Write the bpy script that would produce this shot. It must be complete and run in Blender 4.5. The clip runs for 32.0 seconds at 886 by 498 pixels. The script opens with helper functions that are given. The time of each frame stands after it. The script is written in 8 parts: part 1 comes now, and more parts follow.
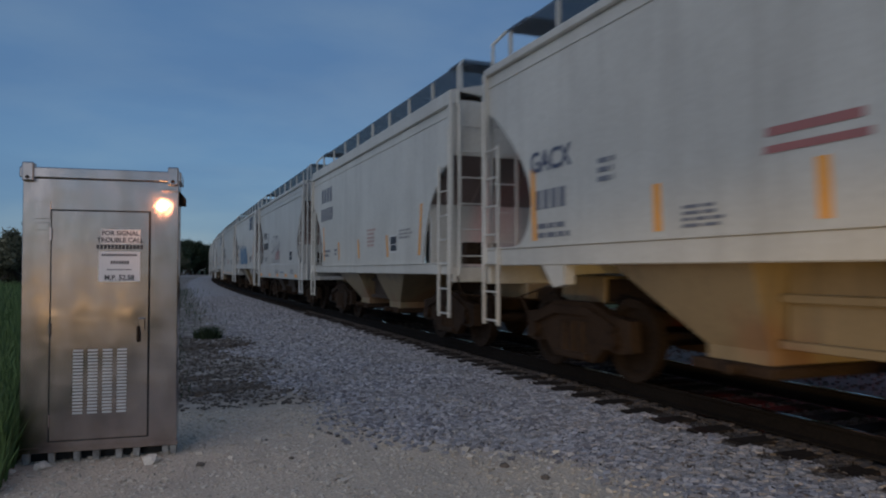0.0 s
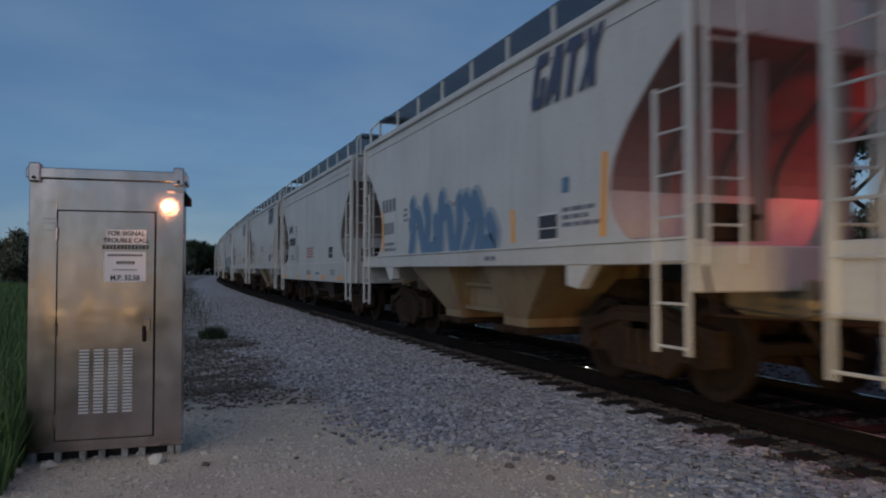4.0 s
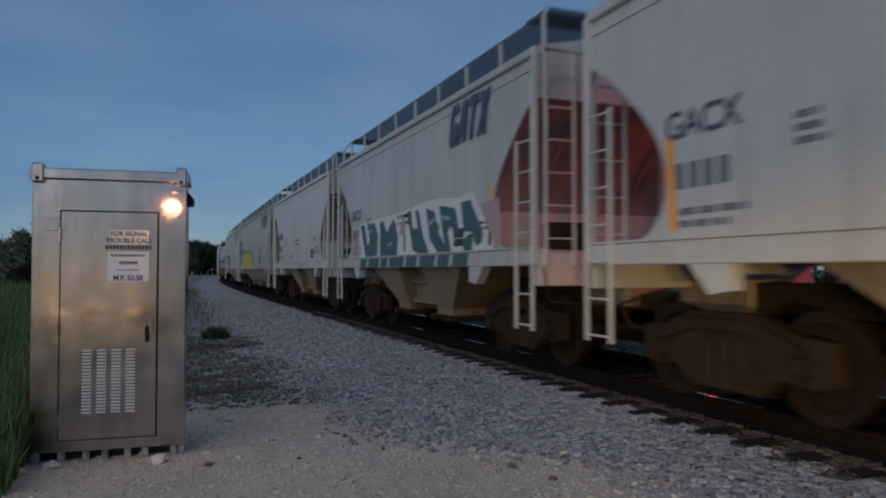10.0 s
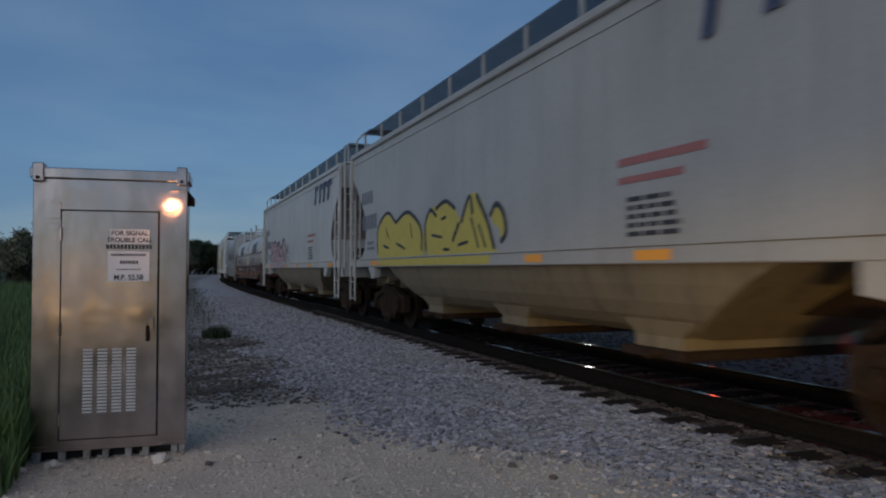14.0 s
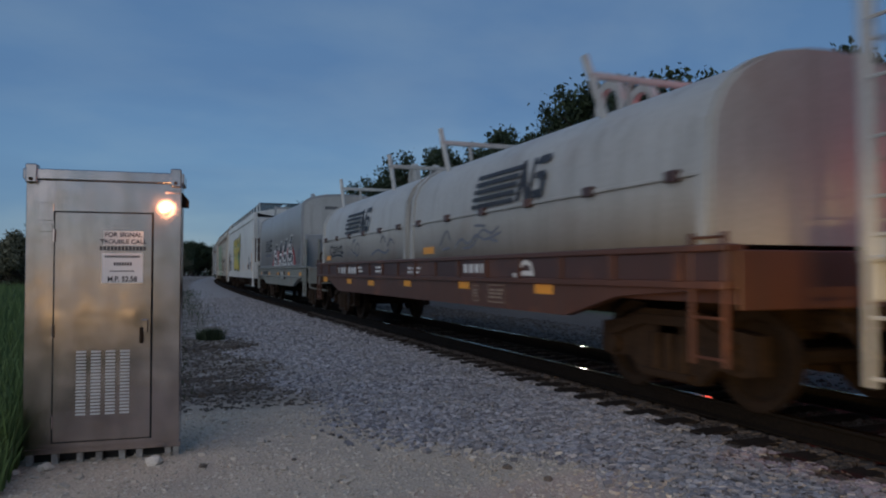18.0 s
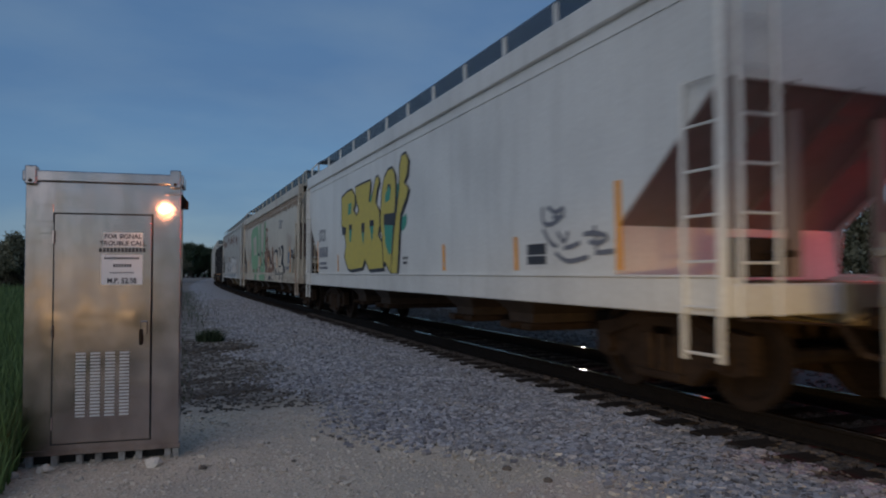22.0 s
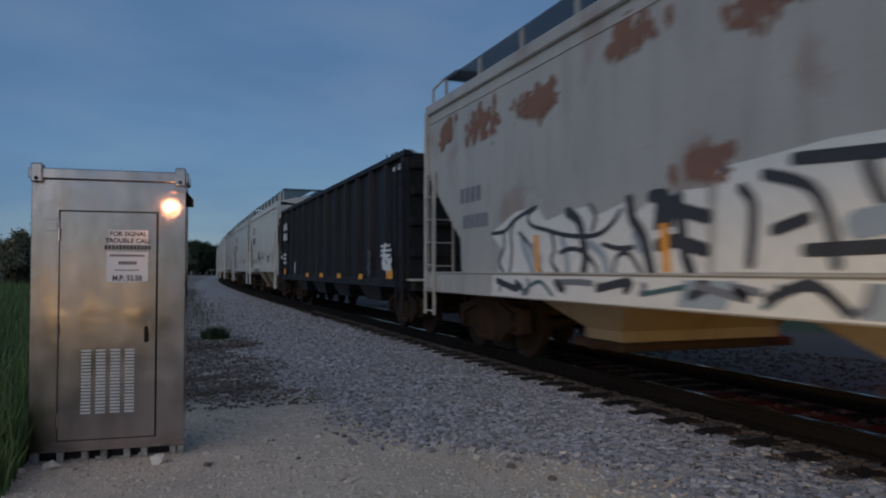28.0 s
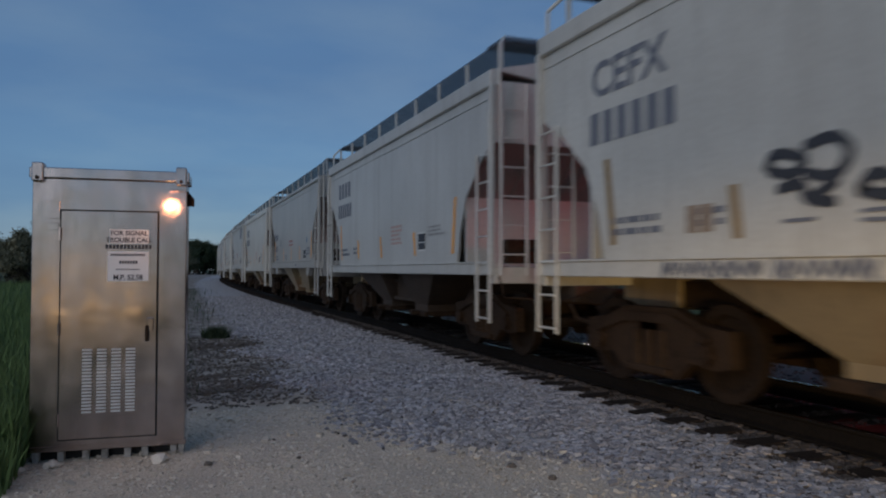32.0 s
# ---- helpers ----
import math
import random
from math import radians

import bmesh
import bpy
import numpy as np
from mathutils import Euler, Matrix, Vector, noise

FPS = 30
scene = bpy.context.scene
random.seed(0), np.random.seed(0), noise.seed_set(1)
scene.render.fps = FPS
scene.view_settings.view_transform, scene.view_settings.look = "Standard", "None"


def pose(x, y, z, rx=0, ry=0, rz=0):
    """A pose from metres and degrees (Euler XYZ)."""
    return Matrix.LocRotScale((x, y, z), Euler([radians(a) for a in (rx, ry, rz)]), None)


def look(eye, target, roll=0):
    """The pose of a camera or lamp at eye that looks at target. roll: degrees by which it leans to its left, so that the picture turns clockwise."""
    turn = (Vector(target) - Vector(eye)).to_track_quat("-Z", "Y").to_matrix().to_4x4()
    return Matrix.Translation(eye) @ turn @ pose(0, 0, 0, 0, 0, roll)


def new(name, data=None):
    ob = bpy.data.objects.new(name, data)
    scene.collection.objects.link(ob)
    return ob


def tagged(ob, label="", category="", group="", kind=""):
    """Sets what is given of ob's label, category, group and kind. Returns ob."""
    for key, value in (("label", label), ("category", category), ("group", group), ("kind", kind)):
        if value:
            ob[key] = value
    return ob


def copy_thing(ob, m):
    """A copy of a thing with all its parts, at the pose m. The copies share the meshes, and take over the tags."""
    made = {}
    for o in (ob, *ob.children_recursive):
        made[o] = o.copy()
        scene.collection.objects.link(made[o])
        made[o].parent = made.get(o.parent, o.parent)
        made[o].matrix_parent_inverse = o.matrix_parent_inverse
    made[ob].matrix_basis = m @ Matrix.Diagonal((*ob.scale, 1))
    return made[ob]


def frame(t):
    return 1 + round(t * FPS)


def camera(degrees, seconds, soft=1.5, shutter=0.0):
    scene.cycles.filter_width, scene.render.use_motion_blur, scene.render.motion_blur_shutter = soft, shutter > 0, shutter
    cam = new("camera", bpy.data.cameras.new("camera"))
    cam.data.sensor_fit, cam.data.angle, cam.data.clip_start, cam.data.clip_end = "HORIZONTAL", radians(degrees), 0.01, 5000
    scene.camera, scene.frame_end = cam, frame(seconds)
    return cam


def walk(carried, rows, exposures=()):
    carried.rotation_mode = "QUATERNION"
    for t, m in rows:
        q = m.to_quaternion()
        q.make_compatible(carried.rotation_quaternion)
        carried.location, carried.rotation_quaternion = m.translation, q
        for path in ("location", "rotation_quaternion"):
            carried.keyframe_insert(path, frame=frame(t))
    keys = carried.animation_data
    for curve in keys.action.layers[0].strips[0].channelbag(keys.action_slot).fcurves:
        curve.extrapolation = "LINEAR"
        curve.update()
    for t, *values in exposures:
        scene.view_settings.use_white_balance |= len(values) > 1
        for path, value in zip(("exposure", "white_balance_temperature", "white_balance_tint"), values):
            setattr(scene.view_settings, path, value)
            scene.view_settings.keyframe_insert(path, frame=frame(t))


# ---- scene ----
CAM_Z = 1.52        # eye above the gravel lot
RAIL_Z = 0.275      # rail head above the gravel lot


def eye_pose(yaw, pitch, roll):
    return pose(0, 0, CAM_Z, 90 + pitch, 0, -yaw) @ pose(0, 0, 0, 0, 0, roll)


# seconds, turn to the right of the track's bearing, tilt up, roll
CAMERA_ROWS = [
    (0, 21.544, 1.644, 0.025), (0.5, 21.326, 1.675, 0.030), (1, 21.191, 1.663, 0.098), (1.5, 21.054, 1.658, 0.082),
    (2, 20.924, 1.571, 0.019), (2.5, 20.981, 1.678, 0.121), (3, 21.012, 1.682, 0.061), (3.5, 21.171, 1.677, 0.063),
    (5.5, 21.084, 1.634, 0.001), (6, 21.017, 1.687, 0.038), (6.5, 20.970, 1.634, 0.056), (7, 21.034, 1.690, 0.046),
    (7.5, 21.355, 1.720, 0.060), (8, 21.422, 1.681, 0.020), (8.5, 21.272, 1.712, 0.069), (9, 21.156, 1.685, 0.051),
    (9.5, 21.032, 1.699, 0.067), (10, 20.970, 1.681, 0.048), (10.5, 21.161, 1.691, 0.053), (11, 21.578, 1.709, 0.055),
    (11.5, 21.686, 1.635, 0.024), (12, 21.450, 1.658, 0.015), (12.5, 21.268, 1.606, 0.002), (13, 21.136, 1.644, 0.061),
    (13.5, 20.978, 1.646, 0.031), (14, 20.927, 1.626, 0.033), (14.5, 20.935, 1.689, 0.070), (16.5, 21.123, 1.743, 0.108),
    (17, 21.278, 1.769, 0.007), (17.5, 21.287, 1.732, -0.000), (18, 21.345, 1.749, 0.000), (18.5, 21.318, 1.737, -0.019),
    (19, 21.318, 1.805, -0.039), (19.5, 21.322, 1.838, -0.087), (20, 21.317, 1.867, -0.050), (20.5, 21.309, 1.847, -0.108),
    (21, 21.377, 1.883, -0.081), (21.5, 21.501, 1.903, -0.100), (22, 21.376, 1.853, -0.054), (22.5, 21.279, 1.868, 0.009),
    (23, 21.129, 1.806, -0.000), (23.5, 21.017, 1.791, 0.067), (24, 20.959, 1.760, 0.051), (24.5, 21.109, 1.753, 0.038),
    (25, 21.394, 1.775, 0.043), (25.5, 21.438, 1.740, 0.009), (27.5, 20.972, 1.687, 0.035), (28, 21.025, 1.687, 0.038),
    (28.5, 21.273, 1.682, 0.018), (29, 21.521, 1.689, 0.014), (29.5, 21.385, 1.660, 0.107), (30, 21.206, 1.701, 0.082),
    (30.5, 21.135, 1.674, 0.015), (31, 20.983, 1.633, -0.007), (31.5, 20.967, 1.712, 0.076), (32, 20.970, 1.646, 0.074),
]
# seconds, stops: the picture breathes as pale and dark cars pass
EXPOSURES = [(0, 0.04), (3, 0.0), (7, -0.04), (8, 0.06), (10, 0.05), (13, -0.03), (18, 0.08), (20, 0.05), (21, -0.07), (22, -0.04), (23, -0.09), (24, -0.17), (25, 0.0),
             (28, -0.02), (29, -0.04), (31, 0.04), (32, 0.04)]
cam = camera(62.9, 32.0, 2.0, 0.5)
walk(cam, [(t, eye_pose(a, p, r)) for t, a, p, r in CAMERA_ROWS], exposures=EXPOSURES)

# ---- dusk light ----
SUN_AZ, SUN_EL = 200.0, 22.0   # compass of the afterglow, behind the eye and to its left
world = bpy.data.worlds.new("dusk")
scene.world = world
world.use_nodes = True
wn, wl = world.node_tree.nodes, world.node_tree.links
sky = wn.new("ShaderNodeTexSky")
sky.sky_type = "NISHITA"
sky.sun_disc = False
sky.sun_elevation = radians(SUN_EL)
sky.sun_rotation = radians(SUN_AZ)
sky.air_density, sky.dust_density, sky.ozone_density = 1.0, 0.2, 4.0
# thin streaks of high cloud
wtc, wmp, wnz = wn.new("ShaderNodeTexCoord"), wn.new("ShaderNodeMapping"), wn.new("ShaderNodeTexNoise")
wmp.inputs["Scale"].default_value = (1.0, 2.2, 6.0)
wmp.inputs["Rotation"].default_value = (0.0, 0.25, 0.6)
wnz.inputs["Scale"].default_value, wnz.inputs["Detail"].default_value = 1.6, 6.0
wl.new(wtc.outputs["Generated"], wmp.inputs[0])
wl.new(wmp.outputs[0], wnz.inputs["Vector"])
wrg = wn.new("ShaderNodeMapRange")
wrg.inputs[1].default_value, wrg.inputs[2].default_value, wrg.inputs[3].default_value, wrg.inputs[4].default_value = 0.38, 0.78, 0.62, 0.86
wl.new(wnz.outputs[0], wrg.inputs[0])
wmx = wn.new("ShaderNodeMix")
wmx.data_type = "RGBA"
wmx.inputs[7].default_value = (1.32, 2.38, 4.55, 1.0)
wl.new(wrg.outputs[0], wmx.inputs[0])
wl.new(sky.outputs[0], wmx.inputs[6])
wmp2, wnz2, wrg2, wmul = wn.new("ShaderNodeMapping"), wn.new("ShaderNodeTexNoise"), wn.new("ShaderNodeMapRange"), wn.new("ShaderNodeMix")
wmp2.inputs["Scale"].default_value = (1.2, 3.0, 4.0)
wmp2.inputs["Rotation"].default_value = (0.3, -0.35, 0.4)
wnz2.inputs["Scale"].default_value, wnz2.inputs["Detail"].default_value = 2.3, 7.0
wl.new(wtc.outputs["Generated"], wmp2.inputs[0])
wl.new(wmp2.outputs[0], wnz2.inputs["Vector"])
wrg2.inputs[1].default_value, wrg2.inputs[2].default_value, wrg2.inputs[3].default_value, wrg2.inputs[4].default_value = 0.40, 0.70, 0.0, 1.0
wl.new(wnz2.outputs[0], wrg2.inputs[0])
wmul.data_type, wmul.blend_type = "RGBA", "MULTIPLY"
wmul.inputs[0].default_value = 1.0
wtint = wn.new("ShaderNodeMix")
wtint.data_type = "RGBA"
wtint.inputs[6].default_value, wtint.inputs[7].default_value = (0.88, 0.97, 0.98, 1.0), (1.26, 1.17, 1.03, 1.0)
wl.new(wrg2.outputs[0], wtint.inputs[0])
wl.new(wmx.outputs[2], wmul.inputs[6])
wl.new(wtint.outputs[2], wmul.inputs[7])
wl.new(wmul.outputs[2], wn["Background"].inputs[0])
wn["Background"].inputs[1].default_value = 0.072

sun = new("sun", bpy.data.lights.new("sun", "SUN"))
sun.data.energy, sun.data.angle, sun.data.color = 0.95, radians(75), (1.0, 0.925, 0.87)
sun.matrix_world = look((-30, -21, 16), (0, 0, 0))

# headlights of a vehicle that waits at the crossing, behind the eye: two beams and their spill
for hx, hy in ((-4.75, -7.75), (-3.45, -8.35)):
    beam = new("headlight_beam", bpy.data.lights.new("headlight_beam", "SPOT"))
    beam.data.energy, beam.data.spot_size, beam.data.spot_blend, beam.data.color = 2150, radians(50), 1.0, (1.0, 0.64, 0.22)
    beam.data.shadow_soft_size = 0.11
    beam.matrix_world = look((hx, hy, 0.78), (5.4, 1.5, 0.85)) @ Matrix.Diagonal((1.0, 0.27, 1.0, 1.0))
    spill = new("headlight_spill", bpy.data.lights.new("headlight_spill", "POINT"))
    spill.data.energy, spill.data.color, spill.data.shadow_soft_size = 17, (1.0, 0.66, 0.32), 0.11
    spill.location = (hx, hy, 0.78)

# red lamp of the crossing signal on the far side of the track
red = new("crossing_lamp_light", bpy.data.lights.new("crossing_lamp_light", "SPOT"))
red.data.energy, red.data.color, red.data.shadow_soft_size = 120, (1.0, 0.06, 0.03), 0.15
red.data.spot_size, red.data.spot_blend = radians(84), 0.3
red.matrix_world = look((9.8, 7.4, 2.9), (4.5, 6.2, 3.3))
# its twin on the nearer edge of the road
twin = new("crossing_twin_light", bpy.data.lights.new("crossing_twin_light", "SPOT"))
twin.data.energy, twin.data.color, twin.data.shadow_soft_size = 215, (1.0, 0.05, 0.03), 0.15
twin.data.spot_size, twin.data.spot_blend = radians(112), 0.5
twin.matrix_world = look((9.6, 4.5, 2.9), (4.5, 5.6, 3.3))


# ---- materials ----
def mat_base(name, rough, metal=0.0):
    m = bpy.data.materials.new(name)
    m.use_nodes = True
    b = m.node_tree.nodes["Principled BSDF"]
    b.inputs["Roughness"].default_value = rough
    b.inputs["Metallic"].default_value = metal
    return m, m.node_tree.nodes, m.node_tree.links, b


def coords(n, l, scale=(1, 1, 1), shift=0.0):
    tc = n.new("ShaderNodeTexCoord")
    mp = n.new("ShaderNodeMapping")
    mp.inputs["Scale"].default_value = scale
    mp.inputs["Location"].default_value = (shift, shift * 1.7, shift * 0.6)
    l.new(tc.outputs["Object"], mp.inputs[0])
    return mp.outputs[0]


def fractal(n, l, vec, scale, detail=5.0, lo=0.35, hi=0.65):
    t = n.new("ShaderNodeTexNoise")
    t.inputs["Scale"].default_value = scale
    t.inputs["Detail"].default_value = detail
    l.new(vec, t.inputs["Vector"])
    r = n.new("ShaderNodeMapRange")
    r.inputs[1].default_value, r.inputs[2].default_value = lo, hi
    l.new(t.outputs[0], r.inputs[0])
    return r.outputs[0]


def blend(n, l, fac, a, b):
    m = n.new("ShaderNodeMix")
    m.data_type = "RGBA"
    for socket, v in ((m.inputs[6], a), (m.inputs[7], b)):
        if isinstance(v, tuple):
            socket.default_value = (*v, 1.0)
        else:
            l.new(v, socket)
    if isinstance(fac, float):
        m.inputs[0].default_value = fac
    else:
        l.new(fac, m.inputs[0])
    return m.outputs[2]


def times(n, l, a, k):
    m = n.new("ShaderNodeMath")
    m.operation = "MULTIPLY"
    l.new(a, m.inputs[0])
    if isinstance(k, float):
        m.inputs[1].default_value = k
    else:
        l.new(k, m.inputs[1])
    return m.outputs[0]


def relief(n, l, b, height, strength, distance=0.01):
    bp = n.new("ShaderNodeBump")
    bp.inputs["Strength"].default_value = strength
    bp.inputs["Distance"].default_value = distance
    l.new(height, bp.inputs["Height"])
    l.new(bp.outputs[0], b.inputs["Normal"])


def painted_steel(name, base, grime=(0.16, 0.13, 0.10), amount=0.45, rust=0.0, shift=0.0, rough=0.42):
    """Weathered paint: blotches, streaks that run down, fine grain, optional rust patches."""
    m, n, l, b = mat_base(name, rough)
    v = coords(n, l, shift=shift)
    streak = fractal(n, l, coords(n, l, (1.3, 1.3, 0.12), shift), 3.0, 6.0, 0.50, 0.95)
    blotch = fractal(n, l, v, 0.7, 6.0, 0.40, 0.72)
    grain = fractal(n, l, v, 22.0, 4.0, 0.3, 0.8)
    dark = tuple(c * 0.85 for c in base)
    c = blend(n, l, blotch, base, dark)
    c = blend(n, l, times(n, l, streak, min(1.0, amount * 1.15)), c, grime)
    fine = fractal(n, l, coords(n, l, (6.0, 6.0, 0.5), shift + 1.3), 2.0, 5.0, 0.52, 0.85)
    c = blend(n, l, times(n, l, fine, amount * 0.5), c, grime)
    c = blend(n, l, times(n, l, grain, 0.20), c, grime)
    if rust:
        patch = fractal(n, l, coords(n, l, (0.9, 0.9, 0.9), shift + 3.1), 1.1, 7.0, 0.56, 0.66)
        c = blend(n, l, times(n, l, patch, rust), c, (0.20, 0.075, 0.035))
    l.new(c, b.inputs["Base Color"])
    relief(n, l, b, fractal(n, l, v, 1.6, 3.0, 0.0, 1.0), 0.25, 0.03)
    return m


def rough_iron(name, base, rough=0.75, metal=0.1, rust=(0.045, 0.029, 0.021)):
    m, n, l, b = mat_base(name, rough, metal)
    v = coords(n, l)
    c = blend(n, l, fractal(n, l, v, 3.0), base, tuple(k * 0.55 for k in base))
    c = blend(n, l, times(n, l, fractal(n, l, v, 28.0), 0.4), c, rust)
    l.new(c, b.inputs["Base Color"])
    relief(n, l, b, fractal(n, l, v, 40.0), 0.3, 0.004)
    return m


def flat_paint(name, base, rough=0.5, wear=0.25):
    m, n, l, b = mat_base(name, rough)
    v = coords(n, l)
    c = blend(n, l, times(n, l, fractal(n, l, v, 7.0), wear), base, tuple(k * 0.6 + 0.05 for k in base))
    l.new(c, b.inputs["Base Color"])
    return m


M_WHITE = painted_steel("hopper_white", (0.56, 0.555, 0.53), amount=0.28, shift=0.0)
M_PALE = painted_steel("hopper_pale_grey", (0.51, 0.51, 0.49), amount=0.34, shift=5.0)
M_GREY = painted_steel("hopper_grey", (0.41, 0.405, 0.385), amount=0.30, shift=9.0)
M_CREAM = painted_steel("hopper_cream", (0.595, 0.58, 0.53), amount=0.32, shift=13.0)
M_OLD = painted_steel("hopper_old", (0.44, 0.43, 0.40), amount=0.45, rust=0.4, shift=17.0)
M_BRIGHT = painted_steel("hopper_bright_white", (0.70, 0.70, 0.67), amount=0.22, shift=15.0, rough=0.38)
M_TAN = painted_steel("hopper_tan", (0.55, 0.50, 0.41), (0.20, 0.14, 0.09), amount=0.7, rust=0.4, shift=21.0)
# grimy ends: their shade and red lamp light are put into the brown-red
M_END_SHADE = painted_steel("shaded_hopper_end", (0.27, 0.20, 0.185), amount=0.6, shift=25.0, rough=0.7)
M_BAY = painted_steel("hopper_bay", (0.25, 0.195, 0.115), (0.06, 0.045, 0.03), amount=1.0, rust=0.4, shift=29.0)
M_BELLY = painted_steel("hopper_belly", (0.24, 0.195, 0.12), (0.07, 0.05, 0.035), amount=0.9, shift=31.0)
# dark rusty steel, with the shade below the sills put into its colour
M_UNDER_SHADE = rough_iron("shaded_hopper_underside", (0.036, 0.025, 0.018), 0.8, 0.0, (0.085, 0.05, 0.03))
M_COIL = painted_steel("coil_hood_grey", (0.49, 0.485, 0.455), (0.15, 0.115, 0.085), amount=0.5, rust=0.15, shift=33.0)
M_COIL2 = painted_steel("coil_hood_blue_grey", (0.33, 0.345, 0.355), amount=0.35, shift=37.0)
M_SILL = painted_steel("coil_sill_pale", (0.25, 0.26, 0.235), (0.11, 0.085, 0.06), amount=0.7, rust=0.35, shift=39.0)
M_RED = painted_steel("frame_red", (0.105, 0.043, 0.026), (0.07, 0.04, 0.03), 0.7, rust=0.6, shift=41.0)
M_RIM = painted_steel("frame_rim", (0.075, 0.034, 0.028), (0.045, 0.03, 0.026), 0.6, rust=0.3, shift=43.0)
M_GON = painted_steel("gondola_black", (0.011, 0.0145, 0.021), (0.06, 0.042, 0.028), 0.5, shift=45.0, rough=0.6)
M_GON.node_tree.nodes["Principled BSDF"].inputs["Specular IOR Level"].default_value = 0.22
M_IRON = rough_iron("dark_iron", (0.030, 0.0205, 0.0145), rust=(0.075, 0.044, 0.026))
M_WHEEL = rough_iron("wheel_steel", (0.020, 0.015, 0.012), 0.7, 0.1, (0.05, 0.03, 0.018))
for _m in (M_IRON, M_WHEEL):
    _m.node_tree.nodes["Principled BSDF"].inputs["Specular IOR Level"].default_value = 0.12
M_GRATE = rough_iron("walkway_grating", (0.12, 0.135, 0.16), 0.6, 0.2)
M_GRATE.node_tree.nodes["Principled BSDF"].inputs["Alpha"].default_value = 0.62   # open bars
M_ORANGE = flat_paint("reflector_orange", (0.85, 0.36, 0.04), 0.35, 0.2)
M_BLACK = flat_paint("stencil_black", (0.03, 0.032, 0.04), 0.6, 0.3)
M_INK = flat_paint("stencil_faded", (0.16, 0.17, 0.20), 0.6, 0.4)
M_NAVY = flat_paint("logo_navy", (0.05, 0.065, 0.12), 0.55, 0.3)
M_PINKISH = flat_paint("stencil_red", (0.36, 0.14, 0.13), 0.6, 0.4)
M_LETTER = flat_paint("stencil_white", (0.68, 0.68, 0.66), 0.6, 0.3)


# ---- mesh helpers ----
def part(name, bm, material, parent, label="", smooth=False):
    me = bpy.data.meshes.new(name)
    bmesh.ops.recalc_face_normals(bm, faces=bm.faces)
    bm.to_mesh(me)
    bm.free()
    me.materials.append(material)
    if smooth:
        for p in me.polygons:
            p.use_smooth = True
    ob = new(name, me)
    ob.parent = parent
    return tagged(ob, label)


def empty(name, m=None):
    ob = new(name)
    ob.empty_display_size = 0.2
    if m is not None:
        ob.matrix_basis = m
    return ob


def B():
    return bmesh.new()


def box(bm, x0, x1, y0, y1, z0, z1, bevel=0.0):
    r = bmesh.ops.create_cube(bm, size=1.0)
    vs = r["verts"]
    for v in vs:
        v.co = Vector((x0 + (v.co.x + 0.5) * (x1 - x0), y0 + (v.co.y + 0.5) * (y1 - y0), z0 + (v.co.z + 0.5) * (z1 - z0)))
    if bevel:
        es = list({e for v in vs for e in v.link_edges})
        bmesh.ops.bevel(bm, geom=es, offset=bevel, segments=1, affect="EDGES")
    return bm


def slab(bm, outline, y0, y1):
    """A plate with the given outline in x and z, from y0 to y1."""
    a = [bm.verts.new((x, y0, z)) for x, z in outline]
    b = [bm.verts.new((x, y1, z)) for x, z in outline]
    bm.faces.new(a)
    bm.faces.new(list(reversed(b)))
    k = len(outline)
    for i in range(k):
        bm.faces.new((a[i], b[i], b[(i + 1) % k], a[(i + 1) % k]))
    return bm


def rod(bm, p, q, r, sides=6):
    p, q = Vector(p), Vector(q)
    d = q - p
    m = Matrix.Translation((p + q) / 2) @ d.to_track_quat("Z", "Y").to_matrix().to_4x4()
    bmesh.ops.create_cone(bm, cap_ends=True, segments=sides, radius1=r, radius2=r, depth=d.length, matrix=m)
    return bm


def loft(bm, sections, close_ends=True):
    rings = [[bm.verts.new(p) for p in s] for s in sections]
    k = len(rings[0])
    for a, b in zip(rings, rings[1:]):
        for i in range(k):
            bm.faces.new((a[i], a[(i + 1) % k], b[(i + 1) % k], b[i]))
    if close_ends:
        bm.faces.new(rings[0])
        bm.faces.new(list(reversed(rings[-1])))
    return bm


def spline(pts, step=4):
    """Smooth line through the points."""
    out = []
    for i in range(len(pts) - 1):
        a, b, c, d = pts[max(i - 1, 0)], pts[i], pts[i + 1], pts[min(i + 2, len(pts) - 1)]
        for k in range(step):
            u = k / step
            out.append(tuple(0.5 * (2 * b[j] + (c[j] - a[j]) * u + (2 * a[j] - 5 * b[j] + 4 * c[j] - d[j]) * u * u
                                    + (3 * b[j] - a[j] - 3 * c[j] + d[j]) * u ** 3) for j in (0, 1)))
    out.append(tuple(pts[-1]))
    return out


